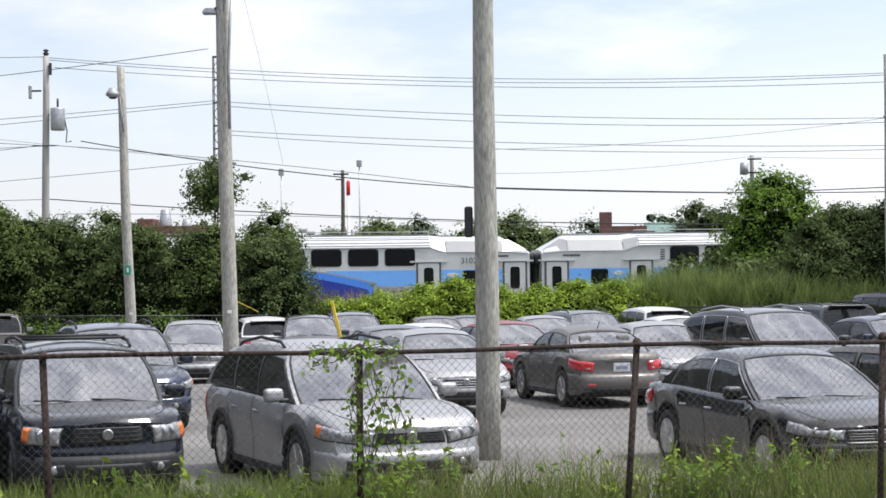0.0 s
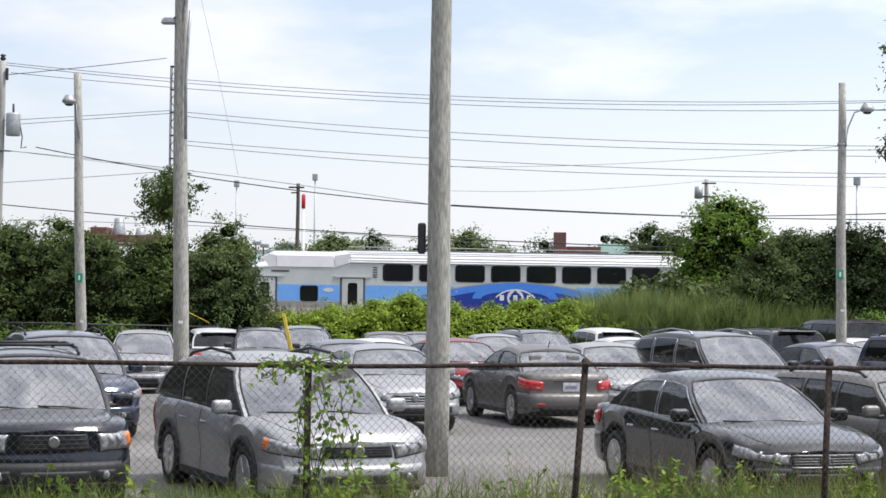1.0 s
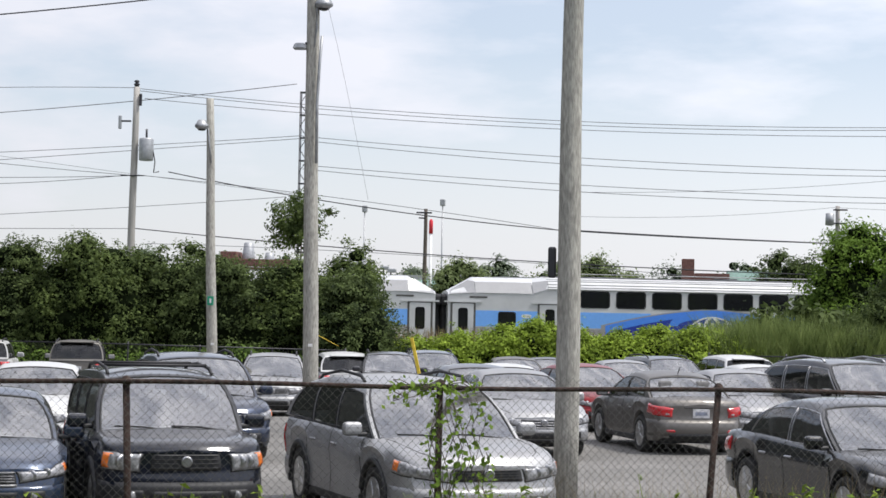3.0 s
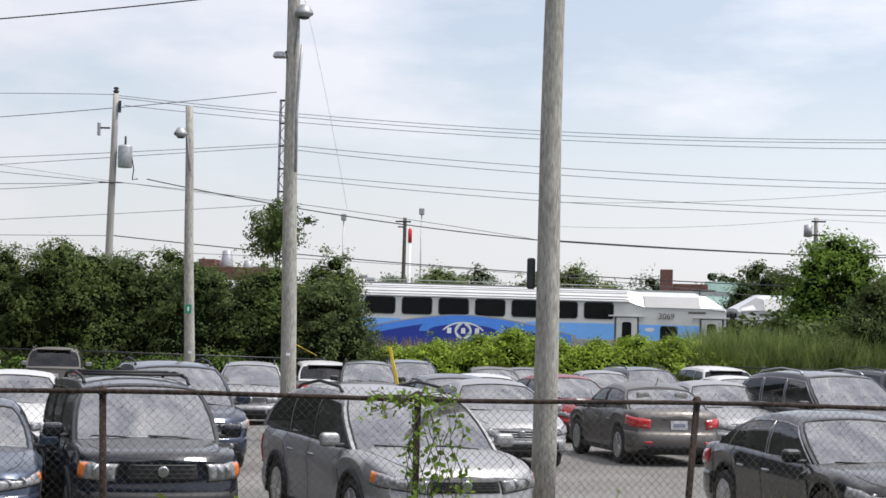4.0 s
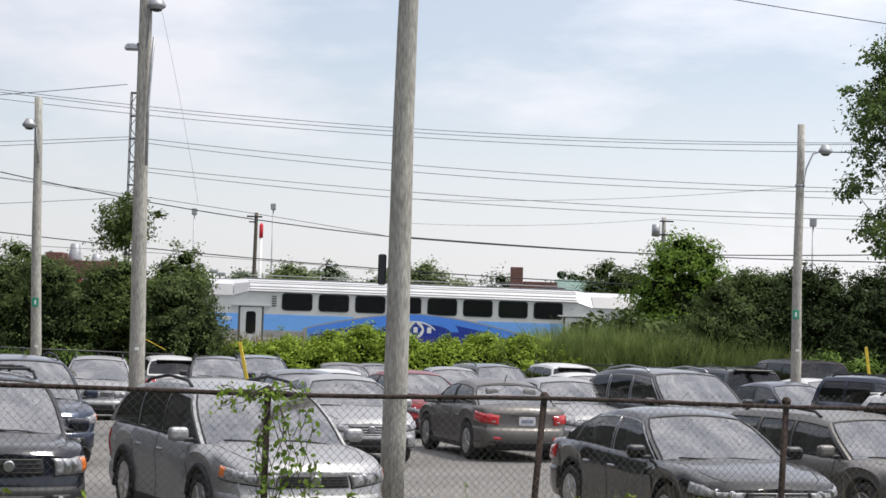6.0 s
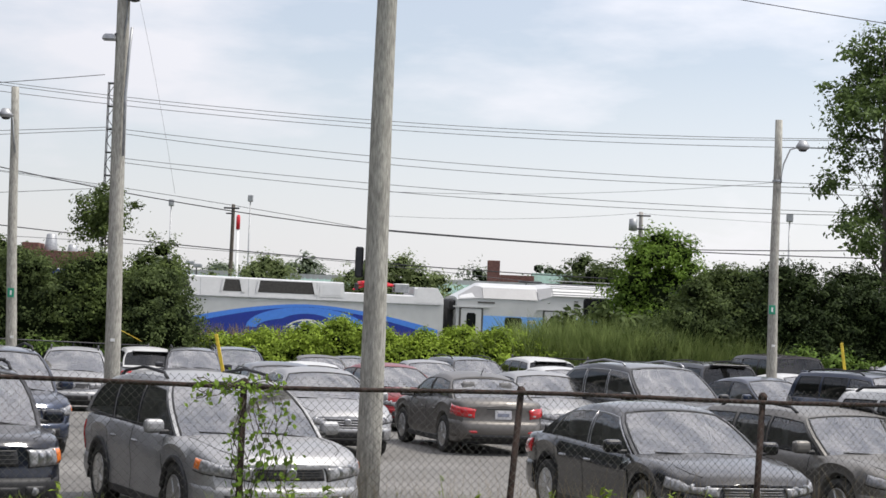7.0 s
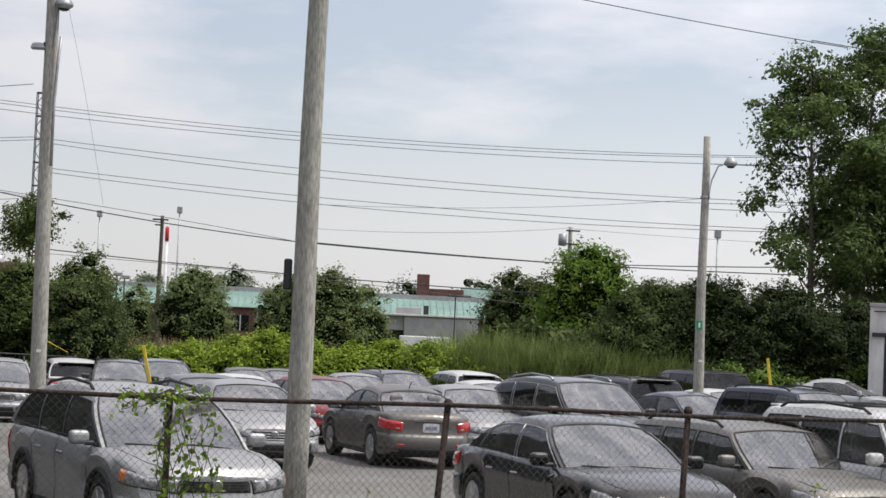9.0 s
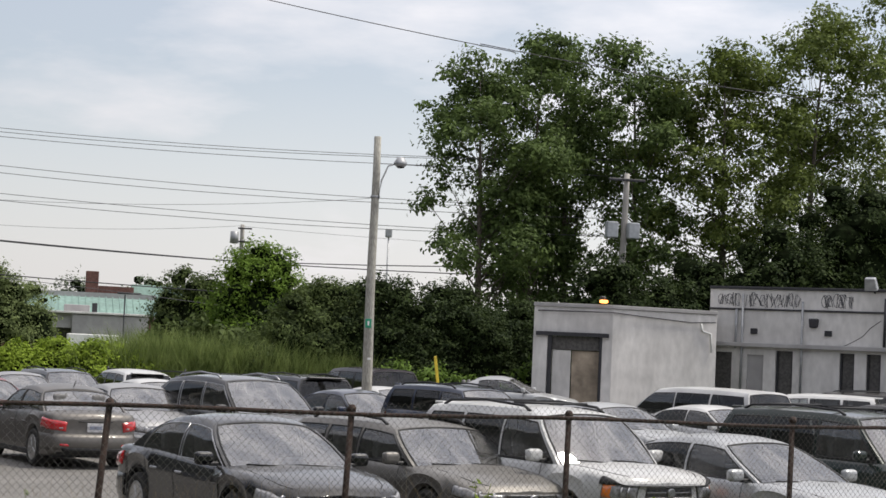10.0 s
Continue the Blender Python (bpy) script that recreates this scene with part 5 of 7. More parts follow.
def locomotive():
    t = thing("locomotive", "streamlined blue white and grey locomotive", "locomotive")
    x1, x0 = -0.35, -22.0
    Z, T = 3.12, 0.22
    lowered = lambda z: z if z < Z else Z + (z - Z) * 0.80

    def sec(top, w=0.0, knee=Z):
        top = lowered(top)
        k = min(knee, top - 0.1)
        return [(0.12 + w, 0.62), (w, 0.95), (w, k), (w + side_y(top - 0.06, k, T), top - 0.06), (w + side_y(top, k, T) + 0.12, top), (1.2, top + 0.03)]
    part("body", ring_loft([(x0, sec(1.9, 0.42)), (x0 + 0.35, sec(2.4, 0.26)), (x0 + 0.9, sec(3.2, 0.14)), (x0 + 1.5, sec(3.9, 0.06)), (x0 + 2.1, sec(4.26, 0.01)), (x0 + 2.6, sec(4.32)),
                            (x0 + 6.4, sec(4.32)), (x1 - 4.85, sec(4.20)), (x1 - 4.80, sec(3.62)), (x1 - 1.45, sec(3.62)), (x1 - 1.4, sec(4.1)), (x1 - 0.3, sec(4.1)), (x1, sec(3.6))]), M_TRAINGREY, t)
    P = lambda pts, e: flat_panel([(px, lowered(pz)) for px, pz in pts], e, Z, T)
    part("cab_side", P([(x0 + 2.45, Z + 0.02), (-16.6, Z + 0.02), (-15.6, 4.28), (x0 + 2.75, 4.28), (x0 + 2.3, 4.05)], 0.012), M_BLUE_CAB, t, "royal blue upper cab side")
    part("cab_side", P([(x0 + 1.0, 1.5), (-20.2, 1.75), (-19.2, 2.1), (-17.8, 2.6), (-16.6, Z - 0.02), (x0 + 2.2, Z - 0.02), (x0 + 1.6, 2.4)], 0.014), M_BLUE_CAB, t, "royal blue lower cab side")
    # blue nose, one shell over the front of the body
    bm = ring_loft([(x0 - 0.04, sec(1.92, 0.40)), (x0 + 0.33, sec(2.42, 0.24)), (x0 + 0.88, sec(3.22, 0.12)), (x0 + 1.48, sec(3.92, 0.04)), (x0 + 2.08, sec(4.29, -0.01)), (x0 + 2.7, sec(4.35, -0.01))])
    part("nose", bm, M_BLUE_CAB, t, "royal blue rounded nose")
    bm = bmesh.new()
    pts = [(x0 + 0.30, 0.62, 2.52), (x0 + 1.30, 0.52, 3.86), (x0 + 1.30, WD - 0.52, 3.86), (x0 + 0.30, WD - 0.62, 2.52)]
    bm.faces.new([bm.verts.new((p[0] - 0.06, p[1], p[2] + 0.05)) for p in pts])
    bm.faces.new([bm.verts.new((p[0] + 0.1, p[1], p[2] - 0.05)) for p in reversed(pts)])
    part("windscreen", bm, M_TRAINGLASS, t, "dark raked windscreen")
    part("nose_panel", P([(x0 + 0.32, 2.42), (x0 + 0.62, 2.42), (x0 + 1.55, 3.72), (x0 + 1.22, 3.72)], 0.0), M_LOCOWHITE, t, "white screen surround")
    part("seam", P([(x0 + 5.2, Z), (x0 + 5.24, Z), (x0 + 5.24, 4.25), (x0 + 5.2, 4.25)], 0.018), M_BLUE_DARK, t)
    part("side_screen", P(rounded(-18.9, -17.3, 3.32, 4.1, 0.05), 0.020), M_BLUE_DARK, t, "dark blue intake screen")
    part("white_mark", P([(-19.35, 2.62), (-19.15, 2.62), (-19.15, 2.9), (-19.35, 2.9)], 0.026), M_WHITE, t)
    # white hood with dark intakes
    part("hood_side", P([(-16.55, Z + 0.03), (x1 - 4.85, Z + 0.03), (x1 - 4.85, 4.14), (-15.55, 4.24)], 0.008), M_LOCOWHITE, t, "white upper hood")
    for a, b in ((-15.2, -12.5), (-10.95, -10.05), (-9.3, -6.6)):
        part("intake_grille", P([(a, 3.42), (b, 3.42), (b - 0.12, 4.12), (a + 0.12, 4.12)], 0.020), M_INTAKE, t, "dark air intake")
        part("intake_frame", P([(b, 3.40), (b + 0.16, 3.40), (b + 0.02, 4.16), (b - 0.12, 4.16)], 0.05), M_LOCOWHITE, t)
        part("intake_frame", P([(a - 0.1, 3.40), (a, 3.40), (a + 0.12, 4.16), (a + 0.02, 4.16)], 0.05), M_LOCOWHITE, t)
    for x in (-15.35, -12.0, -9.75, -6.5):
        part("hood_seam", P([(x, 3.15), (x + 0.03, 3.15), (x + 0.03, 4.15), (x, 4.15)], 0.014), M_GREYMETAL, t)
    part("side_panel", P(rounded(-6.35, -5.2, 3.30, 4.10, 0.04), 0.03), M_LOCOWHITE, t, "white panel")
    part("side_screen", P(rounded(-6.2, -5.35, 3.42, 4.0, 0.03), 0.042), M_TRAINGREY, t, "grey screen")
    part("low_hood_side", P([(-5.1, Z + 0.03), (x1, Z + 0.03), (x1, 3.52), (-5.1, 3.58)], 0.008), M_LOCOWHITE, t, "white low hood")
    part("end_panel", P([(-1.75, 3.2), (-0.45, 3.2), (-0.6, 4.08), (-1.6, 4.10)], 0.02), M_LOCOWHITE, t, "white end panel")
    part("belt_rail", box(15.6, 0.06, 0.06, -8.3, -0.01, Z - 0.02, 0.01), M_GREYMETAL, t)
    # pantograph well
    part("pantograph", join(tube([(-4.6, 1.0, 3.7), (-3.2, 1.4, 4.15), (-1.9, 1.0, 3.75)], 0.05, 6), tube([(-4.4, 0.9, 3.95), (-2.6, 0.9, 3.95)], 0.06, 6), box(1.3, 1.2, 0.14, -3.6, 1.4, 4.05, 0.03)), M_RED, t, "red folded pantograph")
    for x in (-4.5, -3.9, -2.6):
        part("insulator", lathe([(0.06, 0.36), (0.12, 0.3), (0.06, 0.22), (0.12, 0.14), (0.06, 0.0)], 10, "Z"), M_DARKMETAL, t, m=pose(x, 0.7, 3.65))
    part("equipment_case", box(0.7, 0.7, 0.42, -2.3, 0.9, 3.85, 0.04), M_GREYMETAL, t)
    # livery on the lower side
    c = -6.9
    arch = lambda x: 2.88 - 0.95 * abs((x - c) / 6.2) ** 1.7
    part("livery_sweep", flat_panel(band(-14.5, -0.6, lambda x: 1.2, lambda x: arch(x) + 0.10), 0.010), M_LOCOWHITE, t, "pale sweep edge")
    part("livery_sweep", flat_panel(band(-13.4, -0.6, lambda x: 1.2, lambda x: arch(x)), 0.016), M_BLUE_MID, t, "mid blue sweep")
    part("livery_sweep", flat_panel(band(-12.6, -0.8, lambda x: 1.2, lambda x: arch(x) - 0.12 - 0.03 * abs(x - c)), 0.020), M_BLUE_DARK, t, "dark blue sweep")
    part("livery_ring", flat_panel(ring_shape(c, 1.72, 2.9, 1.02, 0.5, 0, 180), 0.026), M_BLUE_MID, t, "mid blue arc")
    eye_logo(t, c, 1.72, 1.0)
    for x in (x0 + 4.2, x1 - 4.0):
        bogie(t, x)
    return t


COACHES = [coach(n) for n in ("", "3102", "3106", "3069", "3103")]
LOCO = locomotive()


# ---- cars
def sm(x, pts):
    """Smooth interpolation without overshoot through (x, value) pairs."""
    px, py = [p[0] for p in pts], [p[1] for p in pts]
    if x <= px[0]:
        return py[0]
    if x >= px[-1]:
        return py[-1]
    d = [(py[i + 1] - py[i]) / (px[i + 1] - px[i]) for i in range(len(px) - 1)]
    i = max(k for k in range(len(px) - 1) if px[k] <= x)

    def slope(j):
        if j == 0 or j == len(px) - 1:
            return d[0] if j == 0 else d[-1]
        return 0.0 if d[j - 1] * d[j] <= 0 else 2 * d[j - 1] * d[j] / (d[j - 1] + d[j])

    h = px[i + 1] - px[i]
    u = (x - px[i]) / h
    return (2 * u ** 3 - 3 * u ** 2 + 1) * py[i] + (u ** 3 - 2 * u ** 2 + u) * h * slope(i) + (3 * u ** 2 - 2 * u ** 3) * py[i + 1] + (u ** 3 - u ** 2) * h * slope(i + 1)


# per kind, along the length (share of it, + to the front): heights of the body's upper edge and of the glasshouse
KINDS = {
    "sedan": dict(top=[(-0.5, 0.86), (-0.492, 0.925), (-0.47, 0.965), (-0.40, 0.985), (-0.30, 0.99), (0.16, 0.93), (0.24, 0.925), (0.36, 0.87), (0.44, 0.80), (0.48, 0.75), (0.5, 0.68)],
                  ws=(0.235, 0.045), rw=(-0.385, -0.215), belt=(0.90, 0.955), b=-0.055, c=-0.235),
    "suv": dict(top=[(-0.5, 0.98), (-0.492, 1.02), (-0.47, 1.05), (-0.30, 1.06), (0.18, 1.03), (0.26, 1.03), (0.38, 1.0), (0.45, 0.965), (0.485, 0.93), (0.5, 0.86)],
                ws=(0.245, 0.10), rw=(-0.482, -0.43), belt=(1.02, 1.06), b=-0.035, c=-0.235),
    "crossover": dict(top=[(-0.5, 0.98), (-0.492, 1.02), (-0.47, 1.055), (-0.30, 1.06), (0.18, 1.01), (0.26, 1.0), (0.38, 0.955), (0.45, 0.90), (0.485, 0.85), (0.5, 0.77)],
                      ws=(0.26, 0.085), rw=(-0.476, -0.365), belt=(0.99, 1.085), b=-0.035, c=-0.225),
    "wagon": dict(top=[(-0.5, 0.86), (-0.49, 0.90), (-0.465, 0.935), (-0.30, 0.96), (0.16, 0.92), (0.24, 0.92), (0.36, 0.87), (0.44, 0.80), (0.48, 0.76), (0.5, 0.69)],
                  ws=(0.225, 0.07), rw=(-0.478, -0.40), belt=(0.90, 0.94), b=-0.06, c=-0.23),
    "minivan": dict(top=[(-0.5, 0.96), (-0.492, 1.0), (-0.47, 1.02), (-0.30, 1.04), (0.20, 1.02), (0.30, 1.01), (0.40, 0.92), (0.46, 0.84), (0.485, 0.78), (0.5, 0.70)],
                    ws=(0.325, 0.15), rw=(-0.485, -0.44), belt=(0.99, 1.02), b=0.02, c=-0.21),
    "coupe": dict(top=[(-0.5, 0.84), (-0.492, 0.90), (-0.47, 0.94), (-0.38, 0.96), (-0.28, 0.96), (0.14, 0.91), (0.22, 0.90), (0.36, 0.82), (0.44, 0.76), (0.48, 0.71), (0.5, 0.64)],
                  ws=(0.215, 0.03), rw=(-0.36, -0.17), belt=(0.89, 0.93), b=-0.10, c=-0.99),
}
WHEELS = {}


def wheel_meshes(r, spokes):
    if (r, spokes) in WHEELS:
        return WHEELS[(r, spokes)]
    w = 0.11
    bm = lathe([(r * 0.66, w * 0.7), (r * 0.72, w), (r * 0.93, w), (r, w * 0.7), (r, -w * 0.7), (r * 0.93, -w), (r * 0.72, -w), (r * 0.66, -w * 0.7)], 26)
    ty = bpy.data.meshes.new("tyre")
    bm.to_mesh(ty)
    bm.free()
    ty.materials.append(M_TYRE)
    bms = [lathe([(r * 0.68, w * 0.95), (r * 0.64, w * 1.04), (r * 0.60, w * 0.92), (r * 0.60, w * 0.55), (r * 0.3, w * 0.5), (r * 0.1, w * 0.5)], 24)]
    for i in range(spokes):
        s = box(r * 0.5, w * 0.35, r * 0.17, r * 0.36, w * 0.86, 0, 0.008, taper=None)
        bmesh.ops.transform(s, matrix=pose(0, 0, 0, 0, 360.0 * i / spokes + 8, 0), verts=s.verts)
        bms.append(s)
    bms.append(lathe([(r * 0.17, w * 0.7), (r * 0.17, w * 0.98), (r * 0.1, w * 1.05)], 14))
    bm = join(*bms)
    ri = bpy.data.meshes.new("rim")
    bm.to_mesh(ri)
    bm.free()
    ri.materials.append(M_RIM)
    WHEELS[(r, spokes)] = (ty, ri)
    return ty, ri


PAINTS = {}


def paint(name, col, metal=0.35, rough=0.34):
    if name not in PAINTS:
        pm = PAINTS[name] = mat("paint_" + name, col, rough, metal=metal, var=0.03, scale=3, coat=0.85 if max(col) < 0.13 else 0.3, spec=0.1, stain=0.10, sscale=1.2)
        # upper sides dusty from the road, with sky sheen put into the paler colour
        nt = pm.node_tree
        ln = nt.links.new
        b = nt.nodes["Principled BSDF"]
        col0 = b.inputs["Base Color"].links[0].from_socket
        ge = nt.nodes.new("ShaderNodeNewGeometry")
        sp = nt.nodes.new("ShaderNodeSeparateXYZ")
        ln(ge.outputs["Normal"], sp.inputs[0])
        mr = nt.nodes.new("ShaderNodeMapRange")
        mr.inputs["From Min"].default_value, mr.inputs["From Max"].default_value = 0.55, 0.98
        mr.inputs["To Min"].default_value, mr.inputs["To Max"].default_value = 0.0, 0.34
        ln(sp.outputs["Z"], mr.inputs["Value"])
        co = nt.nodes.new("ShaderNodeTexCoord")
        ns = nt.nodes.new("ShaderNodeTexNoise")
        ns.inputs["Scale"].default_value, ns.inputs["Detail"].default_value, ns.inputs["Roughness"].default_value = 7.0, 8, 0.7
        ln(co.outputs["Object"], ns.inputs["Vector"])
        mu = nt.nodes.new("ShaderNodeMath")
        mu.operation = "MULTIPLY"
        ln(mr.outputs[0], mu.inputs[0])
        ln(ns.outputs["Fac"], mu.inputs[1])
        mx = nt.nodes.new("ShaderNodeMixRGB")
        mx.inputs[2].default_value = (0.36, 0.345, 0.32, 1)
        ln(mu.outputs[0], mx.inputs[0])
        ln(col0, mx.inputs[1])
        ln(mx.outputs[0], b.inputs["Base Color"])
    return PAINTS[name]


def outward(vf, centre):
    """Turns a patch's faces to look away from the car's middle."""
    v, f = vf
    c = Vector(centre)
    out = []
    for q in f:
        a, b, d = (Vector(v[i]) for i in (q[0], q[1], q[3]))
        out.append(q if (b - a).cross(d - a).dot(a - c) > 0 else tuple(reversed(q)))
    return v, out


def welded(vf):
    """The same patch with its shared corners joined."""
    v, f = vf
    where, nv = {}, []
    idx = []
    for p in v:
        k = tuple(round(c, 4) for c in p)
        if k not in where:
            where[k] = len(nv)
            nv.append(p)
        idx.append(where[k])
    return nv, [tuple(idx[i] for i in q) for q in f]


def grid_patch(P, us, vs, holes):
    """Quads of P(u, v) on the lines us, vs: the cells outside the holes, and the cells of each hole. Holes: index ranges (i0, i1, j0, j1)."""
    fv, ff, pv = [], [], [([], []) for _ in holes]
    for i in range(len(us) - 1):
        for j in range(len(vs) - 1):
            q = [P(us[i], vs[j]), P(us[i + 1], vs[j]), P(us[i + 1], vs[j + 1]), P(us[i], vs[j + 1])]
            where = next((k for k, (a, b, c, d) in enumerate(holes) if a <= i < b and c <= j < d), None)
            v, f = (fv, ff) if where is None else pv[where]
            n = len(v)
            v.extend(q)
            f.append((n, n + 1, n + 2, n + 3))
    return (fv, ff), pv


def car(label, kind, L, W, H, col, x, y, heading, rails=False, group="parked cars", spokes=5, wheel=0.335, lower=None, chrome=False, clad=False, rack=False, antenna=False, grille="bars",
        amber=False, dark=True, hood_guard=False, name="car", arches=False):
    K = KINDS[kind]
    t = thing(name, label, "car", group, m=pose(x, y, lot_z(x, y), 0, 0, heading))
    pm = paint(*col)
    low = lower or M_TRIM
    tall = kind in ("suv", "crossover", "minivan")
    boxy = tall or kind == "wagon"
    hw = W / 2
    wb = L * 0.295
    axles = (wb, -wb * 0.98)
    ra = wheel + 0.05
    ends = (0.5, 0.497, 0.49, 0.48, 0.465, 0.45, 0.43, 0.41, 0.385, 0.36, 0.33, 0.30, 0.26, 0.22, 0.15, 0.08)
    xs = sorted(set([round(L * k * s, 4) for k in ends for s in (1, -1)] + [0.0]
                    + [round(a + ra * math.cos(radians(g)), 4) for a in axles for g in (0, 12, 28, 45, 62, 78, 90, 102, 118, 135, 152, 168, 180)]))

    def top_z(X):
        return sm(X / L, K["top"])

    def section(X):
        """Half of the body's outline at X, from the sill to the middle of the hood."""
        k = abs(X) / L
        top = top_z(X)
        w = hw * sm(k, [(0, 1.0), (0.30, 0.997), (0.40, 0.985), (0.45, 0.965), (0.48, 0.93), (0.49, 0.905), (0.5, 0.85)])
        zb = sm(k, [(0, 0.21), (0.40, 0.22), (0.47, 0.25), (0.5, 0.31)])
        flare = 0.0
        for a in axles:
            d = abs(X - a)
            if d <= ra + 1e-6:
                zb = max(zb, wheel + math.sqrt(max(0.0, ra * ra - d * d)))
            flare = max(flare, 0.018 * max(0.0, 1 - max(0.0, d - ra * 0.7) / 0.30))
        zb = min(zb, top - 0.10)
        h = top - zb
        f = flare
        return [(w * 0.905, zb), (w * 0.952 + f, zb + 0.025), (w * 0.970 + f, zb + 0.13 * h), (w * 0.962 + f, zb + 0.36 * h), (w * 0.978 + f * 0.8, zb + 0.56 * h), (w * 0.998 + f * 0.5, zb + 0.70 * h),
                (w * 0.985, zb + 0.79 * h), (w * 0.965, top - min(0.06, 0.16 * h)), (w * 0.938, top - min(0.022, 0.07 * h)), (w * 0.885, top - 0.002), (w * 0.55, top + 0.020), (0.0, top + 0.034)]

    def warp(X, yy, z):
        """The nose and tail are rounded in plan and swell at bumper height."""
        k = abs(X) / L
        s = max(0.0, (k - 0.33) / 0.17) ** 2
        e = 1 if X > 0 else -1
        bow = (0.24 if e > 0 else 0.15) if not boxy or e > 0 else 0.10
        swell = 0.05 * math.exp(-((z - 0.47) / 0.13) ** 2) + (0.03 if e > 0 and tall else 0.0)
        return (X - e * bow * s * min(1.0, abs(yy) / hw) ** 2.6 + e * s * (swell - 0.03), yy, z)

    verts, faces, idx = [], [], []
    n = 12
    for X in xs:
        sec = section(X)
        verts += [warp(X, yy, zz) for yy, zz in sec] + [warp(X, -yy, zz) for yy, zz in sec[:-1]]
    m = 2 * n - 1
    cab0, cab1 = K["rw"][0] * L, K["ws"][0] * L
    for i in range(len(xs) - 1):
        a, b = i * m, (i + 1) * m
        inside = cab0 < (xs[i] + xs[i + 1]) / 2 < cab1
        for j in range(n - 1):
            mi = 1 if (inside and j >= 9) else (2 if clad and j <= 2 else 0)
            faces.append((a + j, b + j, b + j + 1, a + j + 1))
            ja, jb = (a + n + j + 1, b + n + j + 1) if j + 1 < n - 1 else (a + n - 1, b + n - 1)
            faces.append((a + n + j, ja, jb, b + n + j))
            idx += [mi, mi]
    for e in (1, -1):
        sec = section(e * L / 2)
        base = len(verts)
        cols = [-1, -0.9, -0.75, -0.5, -0.25, 0, 0.25, 0.5, 0.75, 0.9, 1]
        for yy, zz in sec[:-1]:
            verts += [warp(e * L / 2, yy * c, zz) for c in cols]
        nc = len(cols)
        for j in range(n - 2):
            for i in range(nc - 1):
                q = (base + j * nc + i, base + j * nc + i + 1, base + (j + 1) * nc + i + 1, base + (j + 1) * nc + i)
                faces.append(q if e > 0 else q[::-1])
                idx.append(2 if clad and j <= 2 else 0)
        verts.append(warp(e * L / 2, 0, sec[-1][1]))
        apex = len(verts) - 1
        for i in range(nc - 1):
            q = (base + (n - 2) * nc + i, base + (n - 2) * nc + i + 1, apex)
            faces.append(q if e > 0 else q[::-1])
            idx.append(0)
    me = mesh_from("body", *welded((verts, faces)), (pm, M_TRIM, low), idx, smooth=True)
    me.set_sharp_from_angle(angle=radians(38))
    part("body", me, None, t)
    part("underbody", box(L * 0.88, W * 0.80, 0.32, 0, 0, 0.36, 0.05), M_TRIM, t, "dark underbody")

    def on_skin(e, s, z):
        """A place on the nose (e=1) or tail (e=-1): s runs over the face to the corner at 0.5, then a metre along the side at 1."""
        a = abs(s)
        X = e * (L / 2 - max(0.0, a - 0.5) * 2.0)
        sec = section(X)[:10]
        w = float(np.interp(z, [q[1] for q in sec], [q[0] for q in sec]))
        return Vector(warp(X, math.copysign(w * min(1.0, a / 0.5), s), z))

    def skin(e, s0, s1, zlo, zhi, off=0.010, ns=12, nz=4):
        """A slab that follows the nose or tail between two edges given along it."""
        gridp, bm = [], bmesh.new()
        for i in range(ns + 1):
            u = i / ns
            s = s0 + (s1 - s0) * u
            X = e * (L / 2 - max(0.0, abs(s) - 0.5) * 2.0)
            a, b = zlo(u), min(zhi(u), top_z(X) - 0.012)
            gridp.append([on_skin(e, s, a + (b - a) * j / nz) for j in range(nz + 1)])
        outer, inner = [], []
        for i in range(ns + 1):
            ro, rn = [], []
            for j in range(nz + 1):
                du = gridp[min(i + 1, ns)][j] - gridp[max(i - 1, 0)][j]
                dv = gridp[i][min(j + 1, nz)] - gridp[i][max(j - 1, 0)]
                nr = du.cross(dv)
                nr = nr.normalized() if nr.length > 1e-9 else Vector((e, 0, 0))
                if nr.dot(gridp[i][j] - Vector((e * (L / 2 - 1.2), 0, 0.6))) < 0:
                    nr = -nr
                edge = i in (0, ns) or j in (0, nz)
                ro.append(bm.verts.new(gridp[i][j] + nr * (off * (0.55 if edge else 1.0))))
                rn.append(bm.verts.new(gridp[i][j] - nr * 0.012) if edge else None)
            outer.append(ro)
            inner.append(rn)
        for i in range(ns):
            for j in range(nz):
                bm.faces.new((outer[i][j], outer[i + 1][j], outer[i + 1][j + 1], outer[i][j + 1])).smooth = True
        for i in range(ns):
            for j in (0, nz):
                bm.faces.new((outer[i][j], outer[i + 1][j], inner[i + 1][j], inner[i][j]))
        for j in range(nz):
            for i in (0, ns):
                bm.faces.new((outer[i][j], outer[i][j + 1], inner[i][j + 1], inner[i][j]))
        bmesh.ops.recalc_face_normals(bm, faces=bm.faces)
        return bm

    # glasshouse
    zb0, zb1 = K["belt"]
    xwb, xwt = (k * L for k in K["ws"])
    xrb, xrt = (k * L for k in K["rw"])
    yb, yt = hw * 0.905, hw * (0.66 if kind in ("sedan", "coupe") else 0.715)
    He = H - 0.070 - (0.04 if rails else 0.0)

    def roof_z(X):
        u = (X - xwt) / (xrt - xwt)
        return He - 0.055 * (1 - min(1, max(0.0, u) * 3.0)) ** 2 - (0.07 if kind in ("sedan", "coupe") else 0.085 if kind == "crossover" else 0.03) * max(0.0, (u - 0.5) * 2) ** 2

